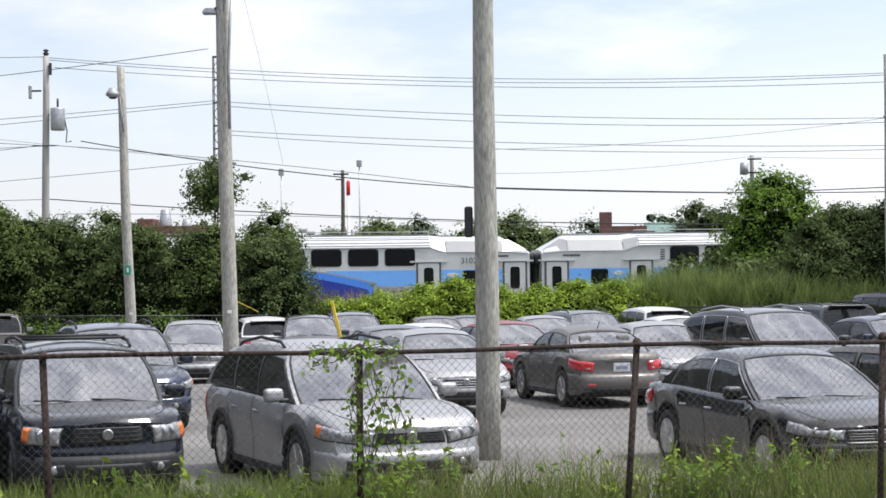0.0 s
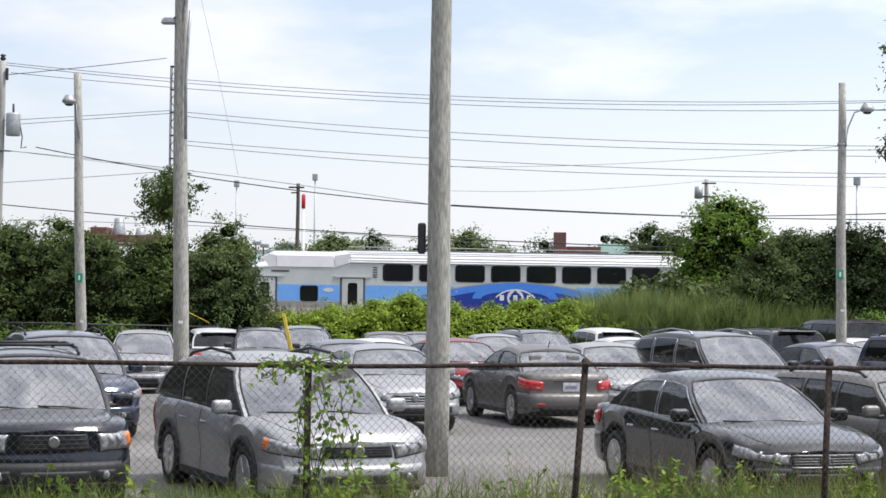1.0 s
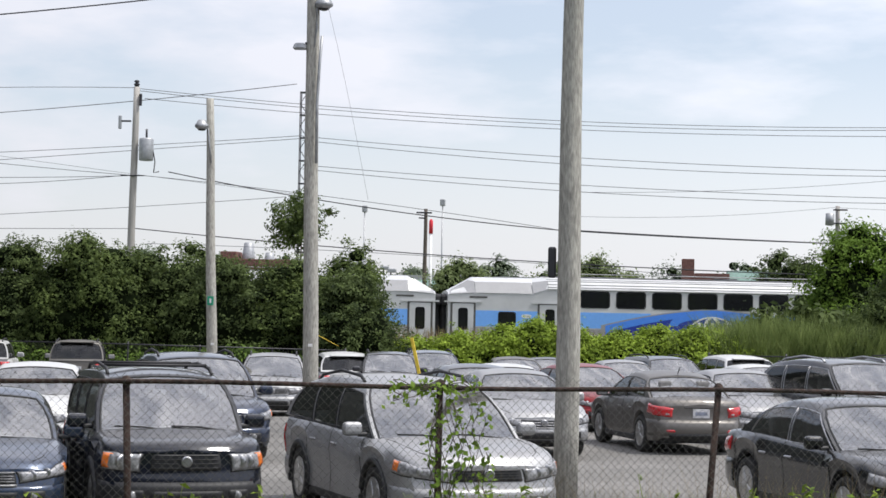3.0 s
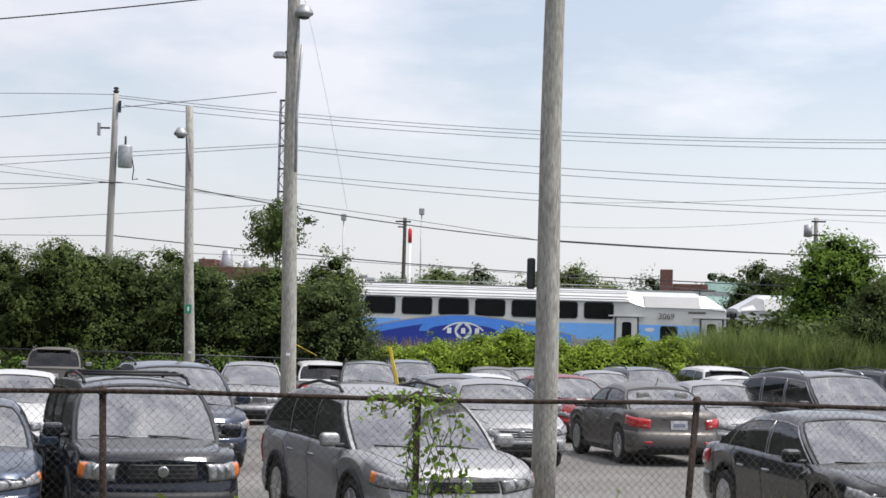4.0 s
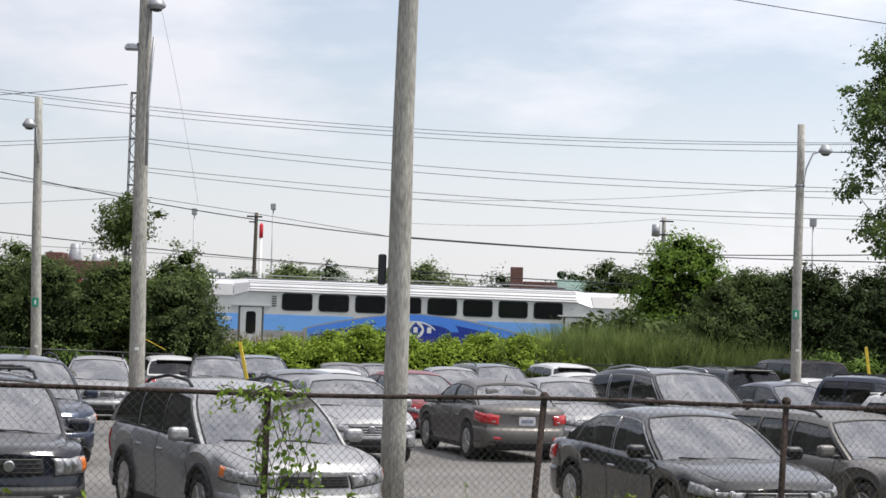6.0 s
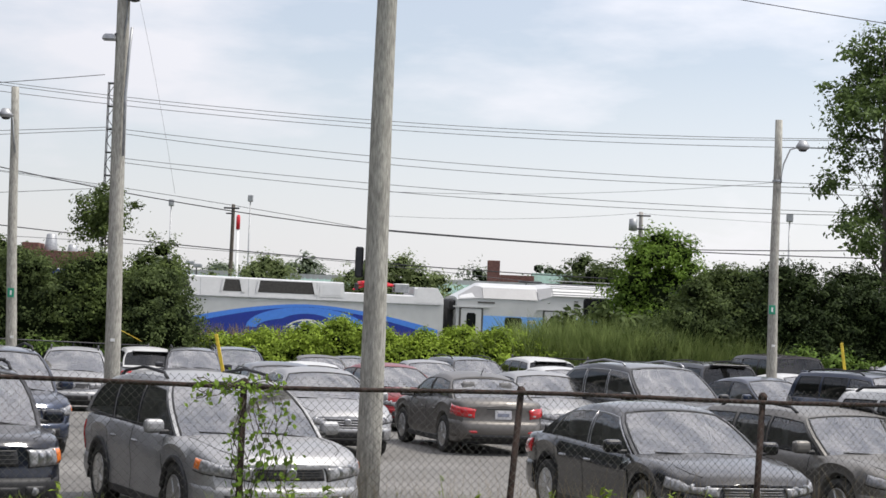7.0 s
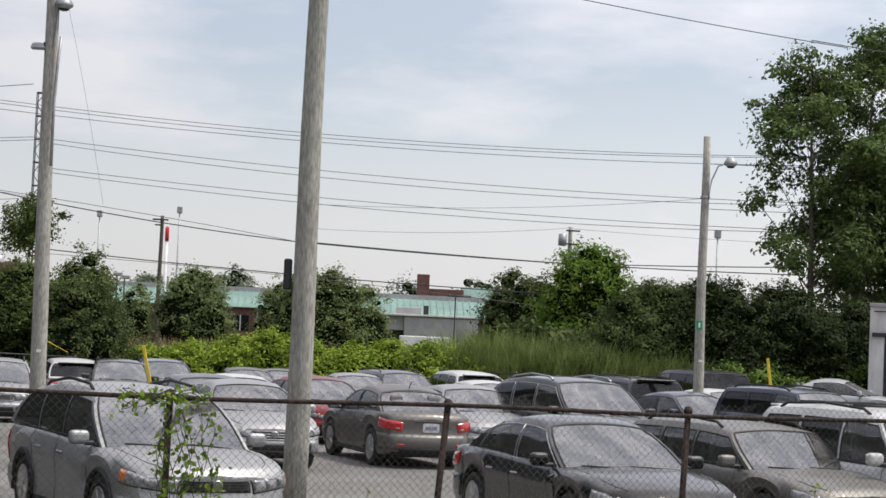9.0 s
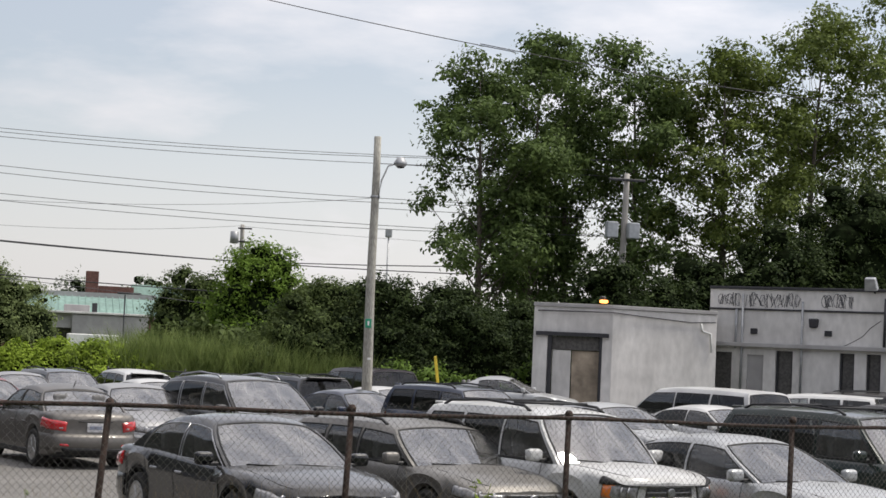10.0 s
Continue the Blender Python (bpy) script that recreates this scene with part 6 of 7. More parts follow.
    def side(X0, X1, v, sgn):
        """From belt at X0 to roof edge at X1."""
        zb = zb0 + (zb1 - zb0) * (xwb - X0) / (xwb - xrb)
        zt = roof_z(X1)
        yy = yb + (yt - yb) * (0.58 * v + 0.42 * v ** 4) + 0.018 * math.sin(math.pi * v)
        return (X0 + (X1 - X0) * v, sgn * yy, zb - 0.02 + (zt - zb + 0.02) * (v + 0.13 * v * (1 - v)))

    bX, cX = K["b"] * L, K["c"] * L
    pil = 0.032
    lines = [(xwb, xwt), (xwb - 0.10, xwt - 0.055)]
    lines += [(bX + pil, bX + pil), (bX - pil, bX - pil)] if K["c"] > -0.9 else [(bX - 0.3 + pil, bX - 0.3 + pil)]
    gl = [(1, 2)]
    if K["c"] > -0.9:
        if kind == "sedan":
            lines += [(cX - 0.35, cX + 0.06)]
            gl.append((3, 4))
        else:
            lines += [(cX + pil, cX + pil), (cX - pil - 0.02, cX - pil - 0.02), (xrb + 0.17, xrt + 0.14)]
            gl += [(3, 4), (5, 6)]
    lines.append((xrb, xrt))
    shell_v, shell_f = [], []

    def add(vf):
        k = len(shell_v)
        shell_v.extend(vf[0])
        shell_f.extend(tuple(i + k for i in f) for f in vf[1])

    def at_line(u):
        i = min(int(u), len(lines) - 2)
        return tuple(lines[i][c] + (lines[i + 1][c] - lines[i][c]) * (u - i) for c in (0, 1))

    us = [i / 4 for i in range(4 * (len(lines) - 1) + 1)]
    vs = [0, 0.04, 0.22, 0.42, 0.62, 0.82, 0.90, 0.96, 1.0]
    gname = {0: "front_side_window", 1: "rear_side_window", 2: "quarter_window"}
    centre = (bX, 0, zb0 + 0.1)
    for sgn in (1, -1):
        fr, panes = grid_patch(lambda u, v: side(*at_line(u), v, sgn), us, vs, [(4 * a, 4 * b, 1, 5) for a, b in gl])
        add(fr)
        for k, pv in enumerate(panes):
            pn = part(gname[k], mesh_from("pane", *welded(outward(pv, centre)), (M_GLASS_DARK if dark and k > 0 else M_GLASS_SIDE,), smooth=True), None, t, "tinted side window")
            a, b = gl[k]
            rim = [side(*at_line(a), v, sgn) for v in vs[1:6]] + [side(*at_line(a + (b - a) * q), vs[5], sgn) for q in (0.25, 0.5, 0.75)] + [side(*at_line(b), v, sgn) for v in vs[5:0:-1]]
            part("seal", tube(rim + rim[:1], 0.011, 5, False), M_CHROME if chrome else M_TRIM, pn)
    ss = [-1, -0.94, -0.75, -0.5, -0.25, 0, 0.25, 0.5, 0.75, 0.94, 1]

    def screen(xb, xt, s, v, bow):
        p = side(xb, xt, v, 1)
        return (p[0] + bow * (1 - s * s) * (1 - 0.5 * v), p[1] * s, p[2] + 0.055 * (1 - abs(s) ** 2.2) * v)

    def screen_of(xb, xt, bow, va, material, nm, lab):
        fr, panes = grid_patch(lambda s, v: screen(xb, xt, s, v, bow), ss, va, [(1, 9, 1, len(va) - 2)])
        add(fr)
        lo, hi = va[1], va[-2]
        rim = [screen(xb, xt, s, lo, bow) for s in ss[1:10]] + [screen(xb, xt, 0.94, v, bow) for v in va[2:-2]] + [screen(xb, xt, s, hi, bow) for s in ss[9:0:-1]] + [screen(xb, xt, -0.94, v, bow) for v in va[-3:1:-1]]
        ob = part(nm, mesh_from("pane", *welded(outward(panes[0], centre)), (material,), smooth=True), None, t, lab)
        part("seal", tube(rim + rim[:1], 0.013, 5, False), M_TRIM, ob)
        return ob

    wsn = screen_of(xwb, xwt, 0.12, [0, 0.03, 0.25, 0.5, 0.75, 0.95, 1.0], M_GLASS, "windscreen", "clear windscreen")
    p = screen(xwb, xwt, 0.0, 0.80, 0.12)
    part("rear_view_mirror", box(0.04, 0.22, 0.07, p[0] - 0.09, 0, p[2] - 0.02, 0.015), M_TRIM, wsn)
    screen_of(xrb, xrt, -0.07, [0, 0.12 if boxy else 0.05, 0.35, 0.6, 0.78, 0.9, 1.0], M_GLASS_DARK if dark and boxy else M_GLASS, "rear_window", "tinted rear window")
    rx = sorted(set(round(at_line(u)[1], 5) for u in us))

    def roof(X, s):
        u = (X - xwt) / (xrt - xwt)
        c = 1 - s * s
        return (X + 0.06 * c * max(0.0, 1 - u * 8) - 0.035 * c * max(0.0, (u - 0.9) * 10), yt * s, roof_z(X) + 0.055 * (1 - abs(s) ** 2.2))

    fr, _ = grid_patch(roof, rx, ss, [])
    add(fr)
    me = mesh_from("glasshouse", *welded((shell_v, shell_f)), (pm,))
    bm = bmesh.new()
    bm.from_mesh(me)
    bmesh.ops.remove_doubles(bm, verts=bm.verts, dist=0.005)
    bmesh.ops.recalc_face_normals(bm, faces=bm.faces)
    bm.to_mesh(me)
    bm.free()
    me.polygons.foreach_set("use_smooth", [True] * len(me.polygons))
    me.set_sharp_from_angle(angle=radians(42))
    part("cabin_shell", me, None, t)
    # inside
    sx = xwt - 0.28
    for dx, w2, yy in ((0.0, 0.5, 0.36), (0.0, 0.5, -0.36), (-0.85, 0.62, 0.38), (-0.85, 0.62, -0.38)):
        if sx + dx < xrb + 0.35:
            continue
        zt = min(H - 0.34, zb0 + 0.26)
        s = part("seat", box(0.16, w2, zt - zb0 + 0.22, sx + dx - 0.25, yy * W / 1.8, (zt + zb0 - 0.1) / 2, 0.05, 2), M_SEAT, t, "dark cloth seat")
        part("headrest", box(0.09, 0.25, 0.17, sx + dx - 0.29, yy * W / 1.8, zt + 0.07, 0.035, 2), M_SEAT, s)
    part("dashboard", box(0.5, W * 0.78, 0.12, xwb - 0.42, 0, zb0 + 0.05, 0.05), M_TRIM, t)
    part("steering_wheel", lathe([(0.17, 0.015), (0.19, 0.0), (0.17, -0.015), (0.155, 0.0)], 18), M_TRIM, t, m=pose(sx + 0.32, 0.36, zb0 + 0.14, 0, 0, 90) @ pose(0, 0, 0, -25, 0, 0))
    # wheels
    ty, ri = wheel_meshes(wheel, spokes)
    for a in axles:
        for s in (1, -1):
            w = part("tyre", ty, None, t, "black tyre", m=pose(a, s * (hw - 0.12), wheel, 0, 0, 0 if s > 0 else 180))
            part("rim", ri, None, w, "silver alloy rim")
    if arches or clad:
        for a in axles:
            for s in (1, -1):
                pts = []
                for g in range(-12, 193, 12):
                    X = a + (ra + 0.012) * math.cos(radians(g))
                    z = wheel + (ra + 0.012) * math.sin(radians(g))
                    pts.append(warp(X, s * (section(X)[2][0] + 0.004), z))
                part("arch_flare", tube(pts, 0.036, 6), low, t, "dark wheel arch flare")
    # nose
    fz = K["top"][-1][1]
    lh = 0.215 if kind == "suv" else 0.165 if tall else 0.14
    xn = warp(L / 2, 0, fz - 0.1)[0]
    for s in (1, -1):
        s0, s1 = s * (0.325 if kind == "suv" else 0.27), s * (0.565 if kind == "suv" else 0.68)
        rise = 0.015 if kind == "suv" else 0.075
        zl, zh = (lambda u: fz - lh + 0.02 + (rise + 0.012) * u), (lambda u: fz - 0.012 + rise * u * 1.15)
        part("lamp_surround", skin(1, s0 * 0.97, s1 * 1.015, lambda u: zl(u) - 0.012, lambda u: zh(u) + 0.010, 0.008), M_TRIM, t, "dark headlamp surround")
        h = part("headlight", skin(1, s0, s1, zl, zh, 0.022), M_LAMPCLEAR, t, "clear headlamp")
        for f, r in ((0.22, 0.40), (0.50, 0.34)):
            c = on_skin(1, s0 + (s1 - s0) * f, (zl(f) + zh(f)) / 2)
            part("reflector_bowl", lathe([(lh * r, 0.0), (lh * r * 0.95, 0.020), (lh * r * 0.3, 0.008)], 14), M_CHROME, h, m=pose(c.x + 0.002, c.y, c.z, 0, 0, -90 - s * (8 + 40 * f)))
        if amber:
            part("turn_signal", skin(1, s0 + (s1 - s0) * 0.76, s1 - (s1 - s0) * 0.01, lambda u: zl(0.8 + 0.2 * u) + 0.012, lambda u: zh(0.8 + 0.2 * u) - 0.010, 0.028, 5), M_LAMPAMBER, h, "amber corner lens")
        part("fog_recess", skin(1, s * 0.30, s * 0.45, lambda u: 0.37, lambda u: 0.475, 0.026, 6), M_TRIM, t, "dark fog lamp recess")
        c = on_skin(1, s * 0.375, 0.42)
        part("fog_lamp", lathe([(0.048, 0.02), (0.042, 0.040), (0.02, 0.045)], 12), M_LAMPCLEAR, t, m=pose(c.x, c.y, c.z, 0, 0, -90 - s * 20))
        zm = zb0 + 0.10
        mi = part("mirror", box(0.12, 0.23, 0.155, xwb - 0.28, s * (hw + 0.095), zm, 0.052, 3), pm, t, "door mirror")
        part("mirror_glass", box(0.012, 0.17, 0.11, xwb - 0.343, s * (hw + 0.095), zm, 0.004), M_CHROME, mi)
        part("mirror_arm", box(0.07, 0.12, 0.05, xwb - 0.26, s * (hw - 0.02), zm - 0.06, 0.015), M_TRIM, mi)
        for X in (bX + 0.18, cX + 0.28) if K["c"] > -0.9 else (bX - 0.1,):
            part("door_handle", box(0.19, 0.035, 0.032, X, s * (hw * 0.985 + 0.012), zb0 - 0.13, 0.012), M_CHROME if chrome else pm, t)
        for X in [xwb - 0.30, bX, cX - 0.02] if K["c"] > -0.9 else [xwb - 0.30, bX - 0.3]:
            sec = section(X)
            part("door_seam", tube([(X, s * (yy + 0.0005), zz) for yy, zz in sec[1:9]], 0.0045, 4), M_TRIM, t)
        hood = [(xwb + 0.06, 0.80), (L * 0.32, 0.785), (L * 0.40, 0.76), (L * 0.45, 0.70), (L * 0.478, 0.60)]
        part("hood_seam", tube([warp(X, s * hw * q, float(np.interp(hw * q, [v[0] for v in section(X)][::-1], [v[1] for v in section(X)][::-1])) + 0.001) for X, q in hood], 0.005, 4), M_TRIM, t)
        part("side_sill", box(wb * 1.98 - 2 * ra, 0.05, 0.11, 0, s * hw * 0.945, 0.25, 0.018), low, t)
        part("belt_moulding", box(abs(xwb - xrb) * 0.80, 0.014, 0.020, (xwb + xrb) / 2 + 0.05, s * (yb + 0.010), zb0 + 0.012 + (zb1 - zb0) * 0.5, 0.004), M_CHROME if chrome else M_TRIM, t, m=pose(0, 0, 0))
        zt = K["top"][0][1]
        if boxy:
            part("tail_light", skin(-1, s * 0.385, s * 0.60, lambda u: zt - 0.38, lambda u: zt - 0.02, 0.022, 8), M_LAMPRED, t, "red tail lamp")
        else:
            tl = part("tail_light", skin(-1, s * 0.36, s * 0.74, lambda u: zt - 0.20 + 0.07 * u, lambda u: zt - 0.035 + 0.075 * u, 0.022), M_LAMPRED, t, "red tail lamp")
            part("reverse_lens", skin(-1, s * 0.385, s * 0.45, lambda u: zt - 0.165, lambda u: zt - 0.115, 0.028, 4, 2), M_LAMPCLEAR, tl, "clear reversing lens")
        part("reflector", skin(-1, s * 0.33, s * 0.45, lambda u: 0.40, lambda u: 0.455, 0.022, 4, 2), M_LAMPRED, t)
    gh = 0.175 if kind == "suv" else 0.13
    gs = 0.245
    g = part("grille", skin(1, -gs, gs, lambda u: fz - gh - 0.012, lambda u: fz - 0.016, 0.010), M_TRIM, t, "dark front grille")
    if grille in ("wide", "bars"):
        part("grille_surround", skin(1, -gs * 1.03, gs * 1.03, lambda u: fz - gh - 0.034, lambda u: fz - gh - 0.010, 0.024, 12, 2), M_GRILLE_BAR, g)
        part("grille_surround", skin(1, -gs * 1.03, gs * 1.03, lambda u: fz - 0.026, lambda u: fz - 0.008, 0.024, 12, 2), M_GRILLE_BAR, g)
    bars = 3 if grille == "wide" else 4
    for k in range(bars):
        z = fz - gh + 0.012 + k * (gh - 0.045) / (bars - 1)
        th = 0.020 if grille == "wide" else 0.009
        part("grille_bar", skin(1, -gs * 0.95, gs * 0.95, lambda u: z, lambda u: z + th, 0.022, 10, 2), M_TRIM if grille == "dark" else M_GRILLE_BAR, g)
    part("badge", lathe([(0.060, -0.01), (0.060, 0.016), (0.045, 0.022)], 18), M_CHROME, g, "plain round badge", m=pose(xn + 0.016, 0, fz - gh * 0.52, 0, 0, -90))
    part("front_bumper", skin(1, -0.78, 0.78, lambda u: 0.34, lambda u: 0.555 if tall else 0.525, 0.014, 26), low if clad else pm, t)
    part("lower_intake", skin(1, -0.26, 0.26, lambda u: 0.355, lambda u: 0.465, 0.022), M_TRIM, t, "dark lower intake")
    part("chin", skin(1, -0.62, 0.62, lambda u: 0.312, lambda u: 0.335, 0.02, 16, 2), M_TRIM, t)
    part("rear_bumper", skin(-1, -0.80, 0.80, lambda u: 0.34, lambda u: 0.62 if not boxy else 0.56, 0.016, 26), low if clad else pm, t)
    part("rear_valance", skin(-1, -0.42, 0.42, lambda u: 0.315, lambda u: 0.385, 0.028, 12, 2), M_TRIM, t)
    if hood_guard:
        part("hood_deflector", skin(1, -0.60, 0.60, lambda u: fz - 0.006, lambda u: fz + 0.085, 0.045, 18), M_TRIM, t, "black hood deflector")
    zp = 0.735 if not boxy else 0.80
    xr = warp(-L / 2, 0, zp)[0]
    pl = part("number_plate", box(0.015, 0.31, 0.155, xr - 0.010, 0, zp, 0.004), M_PLATE, t, "pale number plate")
    part("plate_bar", box(0.006, 0.22, 0.06, xr - 0.020, 0, zp, 0.002), M_BAR, pl)
    if not boxy:
        part("trunk_trim", box(0.02, 0.62, 0.022, xr - 0.004, 0, zp + 0.105, 0.006), M_CHROME if chrome else M_TRIM, t)
    # wipers
    for yy in (0.30, -0.32):
        part("wiper", tube([(xwb + 0.12, yy + 0.30, zb0 + 0.015), (xwb + 0.10, yy, zb0 + 0.05), (xwb + 0.04, yy - 0.30, zb0 + 0.055)], 0.010, 5), M_TRIM, t)
    part("cowl", box(0.10, W * 0.76, 0.03, xwb + 0.07, 0, zb0 + 0.0, 0.01), M_TRIM, t)
    if rails:
        x0, x1 = xwt - 0.25, xrt + 0.20
        for s in (1, -1):
            part("roof_rail", tube([(x0, s * yt * 0.93, roof_z(x0) + 0.01), (x0 - 0.14, s * yt * 0.93, roof_z(x0) + 0.075), ((x0 + x1) / 2, s * yt * 0.93, He + 0.09), (x1 + 0.14, s * yt * 0.93, roof_z(x1) + 0.07), (x1, s * yt * 0.93, roof_z(x1) + 0.01)], 0.020, 6), M_CHROME if chrome else M_TRIM, t)
        if rack:
            for X in (x0 - 0.35, x1 + 0.45):
                part("roof_crossbar", tube([(X, -yt * 0.93, He + 0.08), (X, yt * 0.93, He + 0.08)], 0.02, 6), M_TRIM, t)
    if kind in ("suv", "crossover"):
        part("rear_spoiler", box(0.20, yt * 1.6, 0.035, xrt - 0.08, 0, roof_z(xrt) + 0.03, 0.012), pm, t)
    if antenna:
        part("antenna", tube([(xrt + 0.1, 0, roof_z(xrt) + 0.04), (xrt - 0.05, 0, roof_z(xrt) + 0.20)], 0.008, 5), M_TRIM, t)
    return t


SILVER, GREY, BLACK = ("silver", (0.40, 0.40, 0.405), 0.72, 0.56), ("grey", (0.16, 0.15, 0.14), 0.6, 0.48), ("black", (0.006, 0.006, 0.008), 0.0, 0.3)
NAVY, BLUE, WHITE = ("navy", (0.022, 0.032, 0.06)), ("blue", (0.035, 0.05, 0.085)), ("white", (0.60, 0.60, 0.595), 0.0, 0.35)
MIDNIGHT = ("midnight", (0.008, 0.010, 0.018), 0.1, 0.3)
TAUPE, RED, CHAR = ("taupe", (0.20, 0.19, 0.175), 0.6, 0.52), ("red", (0.25, 0.02, 0.025)), ("charcoal", (0.045, 0.045, 0.05))
GREEN, LSILV = ("dark_green", (0.012, 0.022, 0.018), 0.1, 0.28), ("light_silver", (0.46, 0.47, 0.48), 0.4, 0.44)
NEAR, SECOND, THIRD = "front row of parked cars", "second row of parked cars", "far rows of parked cars"
car("dark navy compact SUV with black roof rails", "suv", 4.45, 1.80, 1.74, MIDNIGHT, -5.26, 21.65, -68, True, NEAR, clad=True, rack=True, grille="dark", amber=True)
car("silver crossover wagon with grey cladding", "crossover", 5.07, 1.88, 1.70, SILVER, -2.34, 22.1, -65, True, NEAR, wheel=0.36, grille="dark", amber=True, arches=True)
car("black mid-size sedan with chrome window trim", "sedan", 4.87, 1.83, 1.49, BLACK, 2.98, 22.9, -72, False, NEAR, chrome=True, dark=False)
car("dark taupe station wagon with roof rails", "wagon", 4.80, 1.83, 1.50, TAUPE, 5.35, 24.1, -68, True, NEAR, dark=False)
car("white compact SUV with black roof rack", "suv", 4.45, 1.80, 1.76, WHITE, 7.05, 23.7, -68, True, NEAR, rack=True, hood_guard=True, grille="wide", amber=True)
car("light silver sedan with tinted windows", "sedan", 4.85, 1.80, 1.46, LSILV, 9.35, 22.9, -68, False, NEAR)
car("very dark green sport utility vehicle", "suv", 4.7, 1.85, 1.80, GREEN, 12.6, 26.4, -66, True, NEAR, rack=True)
car("blue sedan beside the dark SUV", "sedan", 4.6, 1.78, 1.46, BLUE, -7.1, 21.0, -72, False, NEAR, amber=True)
car("white sedan with a wide dark grille facing the fence", "sedan", 4.70, 1.82, 1.47, WHITE, -9.75, 31.6, -76, False, SECOND, grille="wide")
car("dark navy SUV with roof rails", "crossover", 4.68, 1.88, 1.73, NAVY, -6.95, 31.2, -68, True, SECOND, amber=True)
car("silver compact SUV facing the fence", "crossover", 4.45, 1.80, 1.66, SILVER, -8.8, 49.0, -80, True, SECOND)
car("white SUV seen from behind", "suv", 4.5, 1.82, 1.70, WHITE, -20.2, 60.0, 104, True, SECOND)
car("silver-grey SUV with a dark rear window", "suv", 4.6, 1.85, 1.74, TAUPE, -17.15, 60.0, 104, True, SECOND)
car("silver sports sedan with wide chrome grille", "sedan", 4.75, 1.77, 1.46, SILVER, -1.75, 33.8, -74, False, SECOND, grille="wide", chrome=True)
car("dark red sedan behind the pole", "sedan", 4.6, 1.78, 1.46, RED, -0.6, 42.8, -70, False, SECOND)
car("brownish grey small sedan seen from behind", "sedan", 4.37, 1.70, 1.46, GREY, 0.95, 35.6, 107, False, SECOND, antenna=True, dark=False)
car("silver sedan behind the grey one", "sedan", 4.6, 1.80, 1.46, SILVER, 2.55, 38.6, -74, False, SECOND)
car("black three-row crossover with chrome rails", "crossover", 4.98, 1.96, 1.76, BLACK, 4.62, 37.2, -68, True, SECOND, chrome=True, grille="wide", wheel=0.36)
car("dark blue compact sedan in the second row", "sedan", 4.5, 1.78, 1.47, NAVY, 8.05, 43.6, -66, False, SECOND)
car("dark blue boxy SUV in the second row", "suv", 4.4, 1.78, 1.72, NAVY, 10.2, 41.5, -62, True, SECOND)
car("silver sedan behind the white SUV", "sedan", 4.7, 1.80, 1.46, LSILV, 12.6, 38.4, -66, False, SECOND)
car("white sedan in the second row", "sedan", 4.6, 1.78, 1.45, WHITE, 15.4, 39.5, -66, False, SECOND)
car("white minivan with dark windows", "minivan", 5.0, 1.95, 1.76, WHITE, 17.2, 45.5, 118, False, SECOND)
car("white SUV with dark rear window", "crossover", 4.5, 1.82, 1.66, WHITE, -8.3, 58.0, 104, False, THIRD)
car("dark grey SUV in the third row", "crossover", 4.5, 1.82, 1.66, CHAR, -6.65, 56.5, -80, True, THIRD)
car("dark navy SUV in the third row", "suv", 4.5, 1.82, 1.66, NAVY, -5.5, 57.8, -80, True, THIRD)
car("dark sedan in the third row", "sedan", 4.6, 1.80, 1.45, CHAR, -2.75, 38.4, -74, False, THIRD)
car("white sedan in the third row", "sedan", 4.6, 1.80, 1.43, WHITE, -2.35, 42.0, -74, False, THIRD)
car("grey sedan in the far row", "sedan", 4.6, 1.80, 1.45, GREY, -3.0, 59.0, -80, False, THIRD)
car("dark sedan in the far row", "sedan", 4.6, 1.80, 1.45, CHAR, -2.05, 61.0, -80, False, THIRD)
car("silver sedan in the far row", "sedan", 4.6, 1.80, 1.46, SILVER, 0.35, 55.0, -78, False, THIRD)
car("grey crossover with roof rails", "wagon", 4.7, 1.82, 1.62, CHAR, 1.65, 56.5, -72, True, THIRD)
car("white crossover with dark rear window", "crossover", 4.6, 1.85, 1.66, WHITE, 3.7, 60.0, 106, False, THIRD)
car("white sedan behind the black crossover", "sedan", 4.6, 1.80, 1.44, WHITE, 4.0, 52.0, -70, False, THIRD)
car("dark full-size SUV with black rear window", "suv", 4.8, 1.92, 1.78, CHAR, 7.8, 53.0, 108, True, THIRD)
car("white sedan in the far row", "sedan", 4.6, 1.80, 1.46, WHITE, 11.2, 56.0, -60, False, THIRD)
car("dark plum minivan at the hedge", "minivan", 4.9, 1.92, 1.76, ("plum", (0.03, 0.022, 0.026)), 11.15, 60.0, 106, False, THIRD)
car("silver coupe parked by the shed", "coupe", 4.6, 1.80, 1.40, LSILV, 15.15, 57.0, -25, False, THIRD)
car("white SUV with orange tail lamps by the building", "suv", 4.5, 1.82, 1.64, WHITE, 22.3, 50.5, 150, False, THIRD)
car("black SUV by the building", "suv", 4.6, 1.85, 1.72, BLACK, 25.5, 55.0, 170, True, THIRD)
car("black sedan near the building", "sedan", 4.7, 1.82, 1.46, BLACK, 24.2, 48.5, -60, False, THIRD)
car("dark grey sedan by the building", "sedan", 4.6, 1.80, 1.46, CHAR, 22.4, 55.5, 165, False, THIRD)



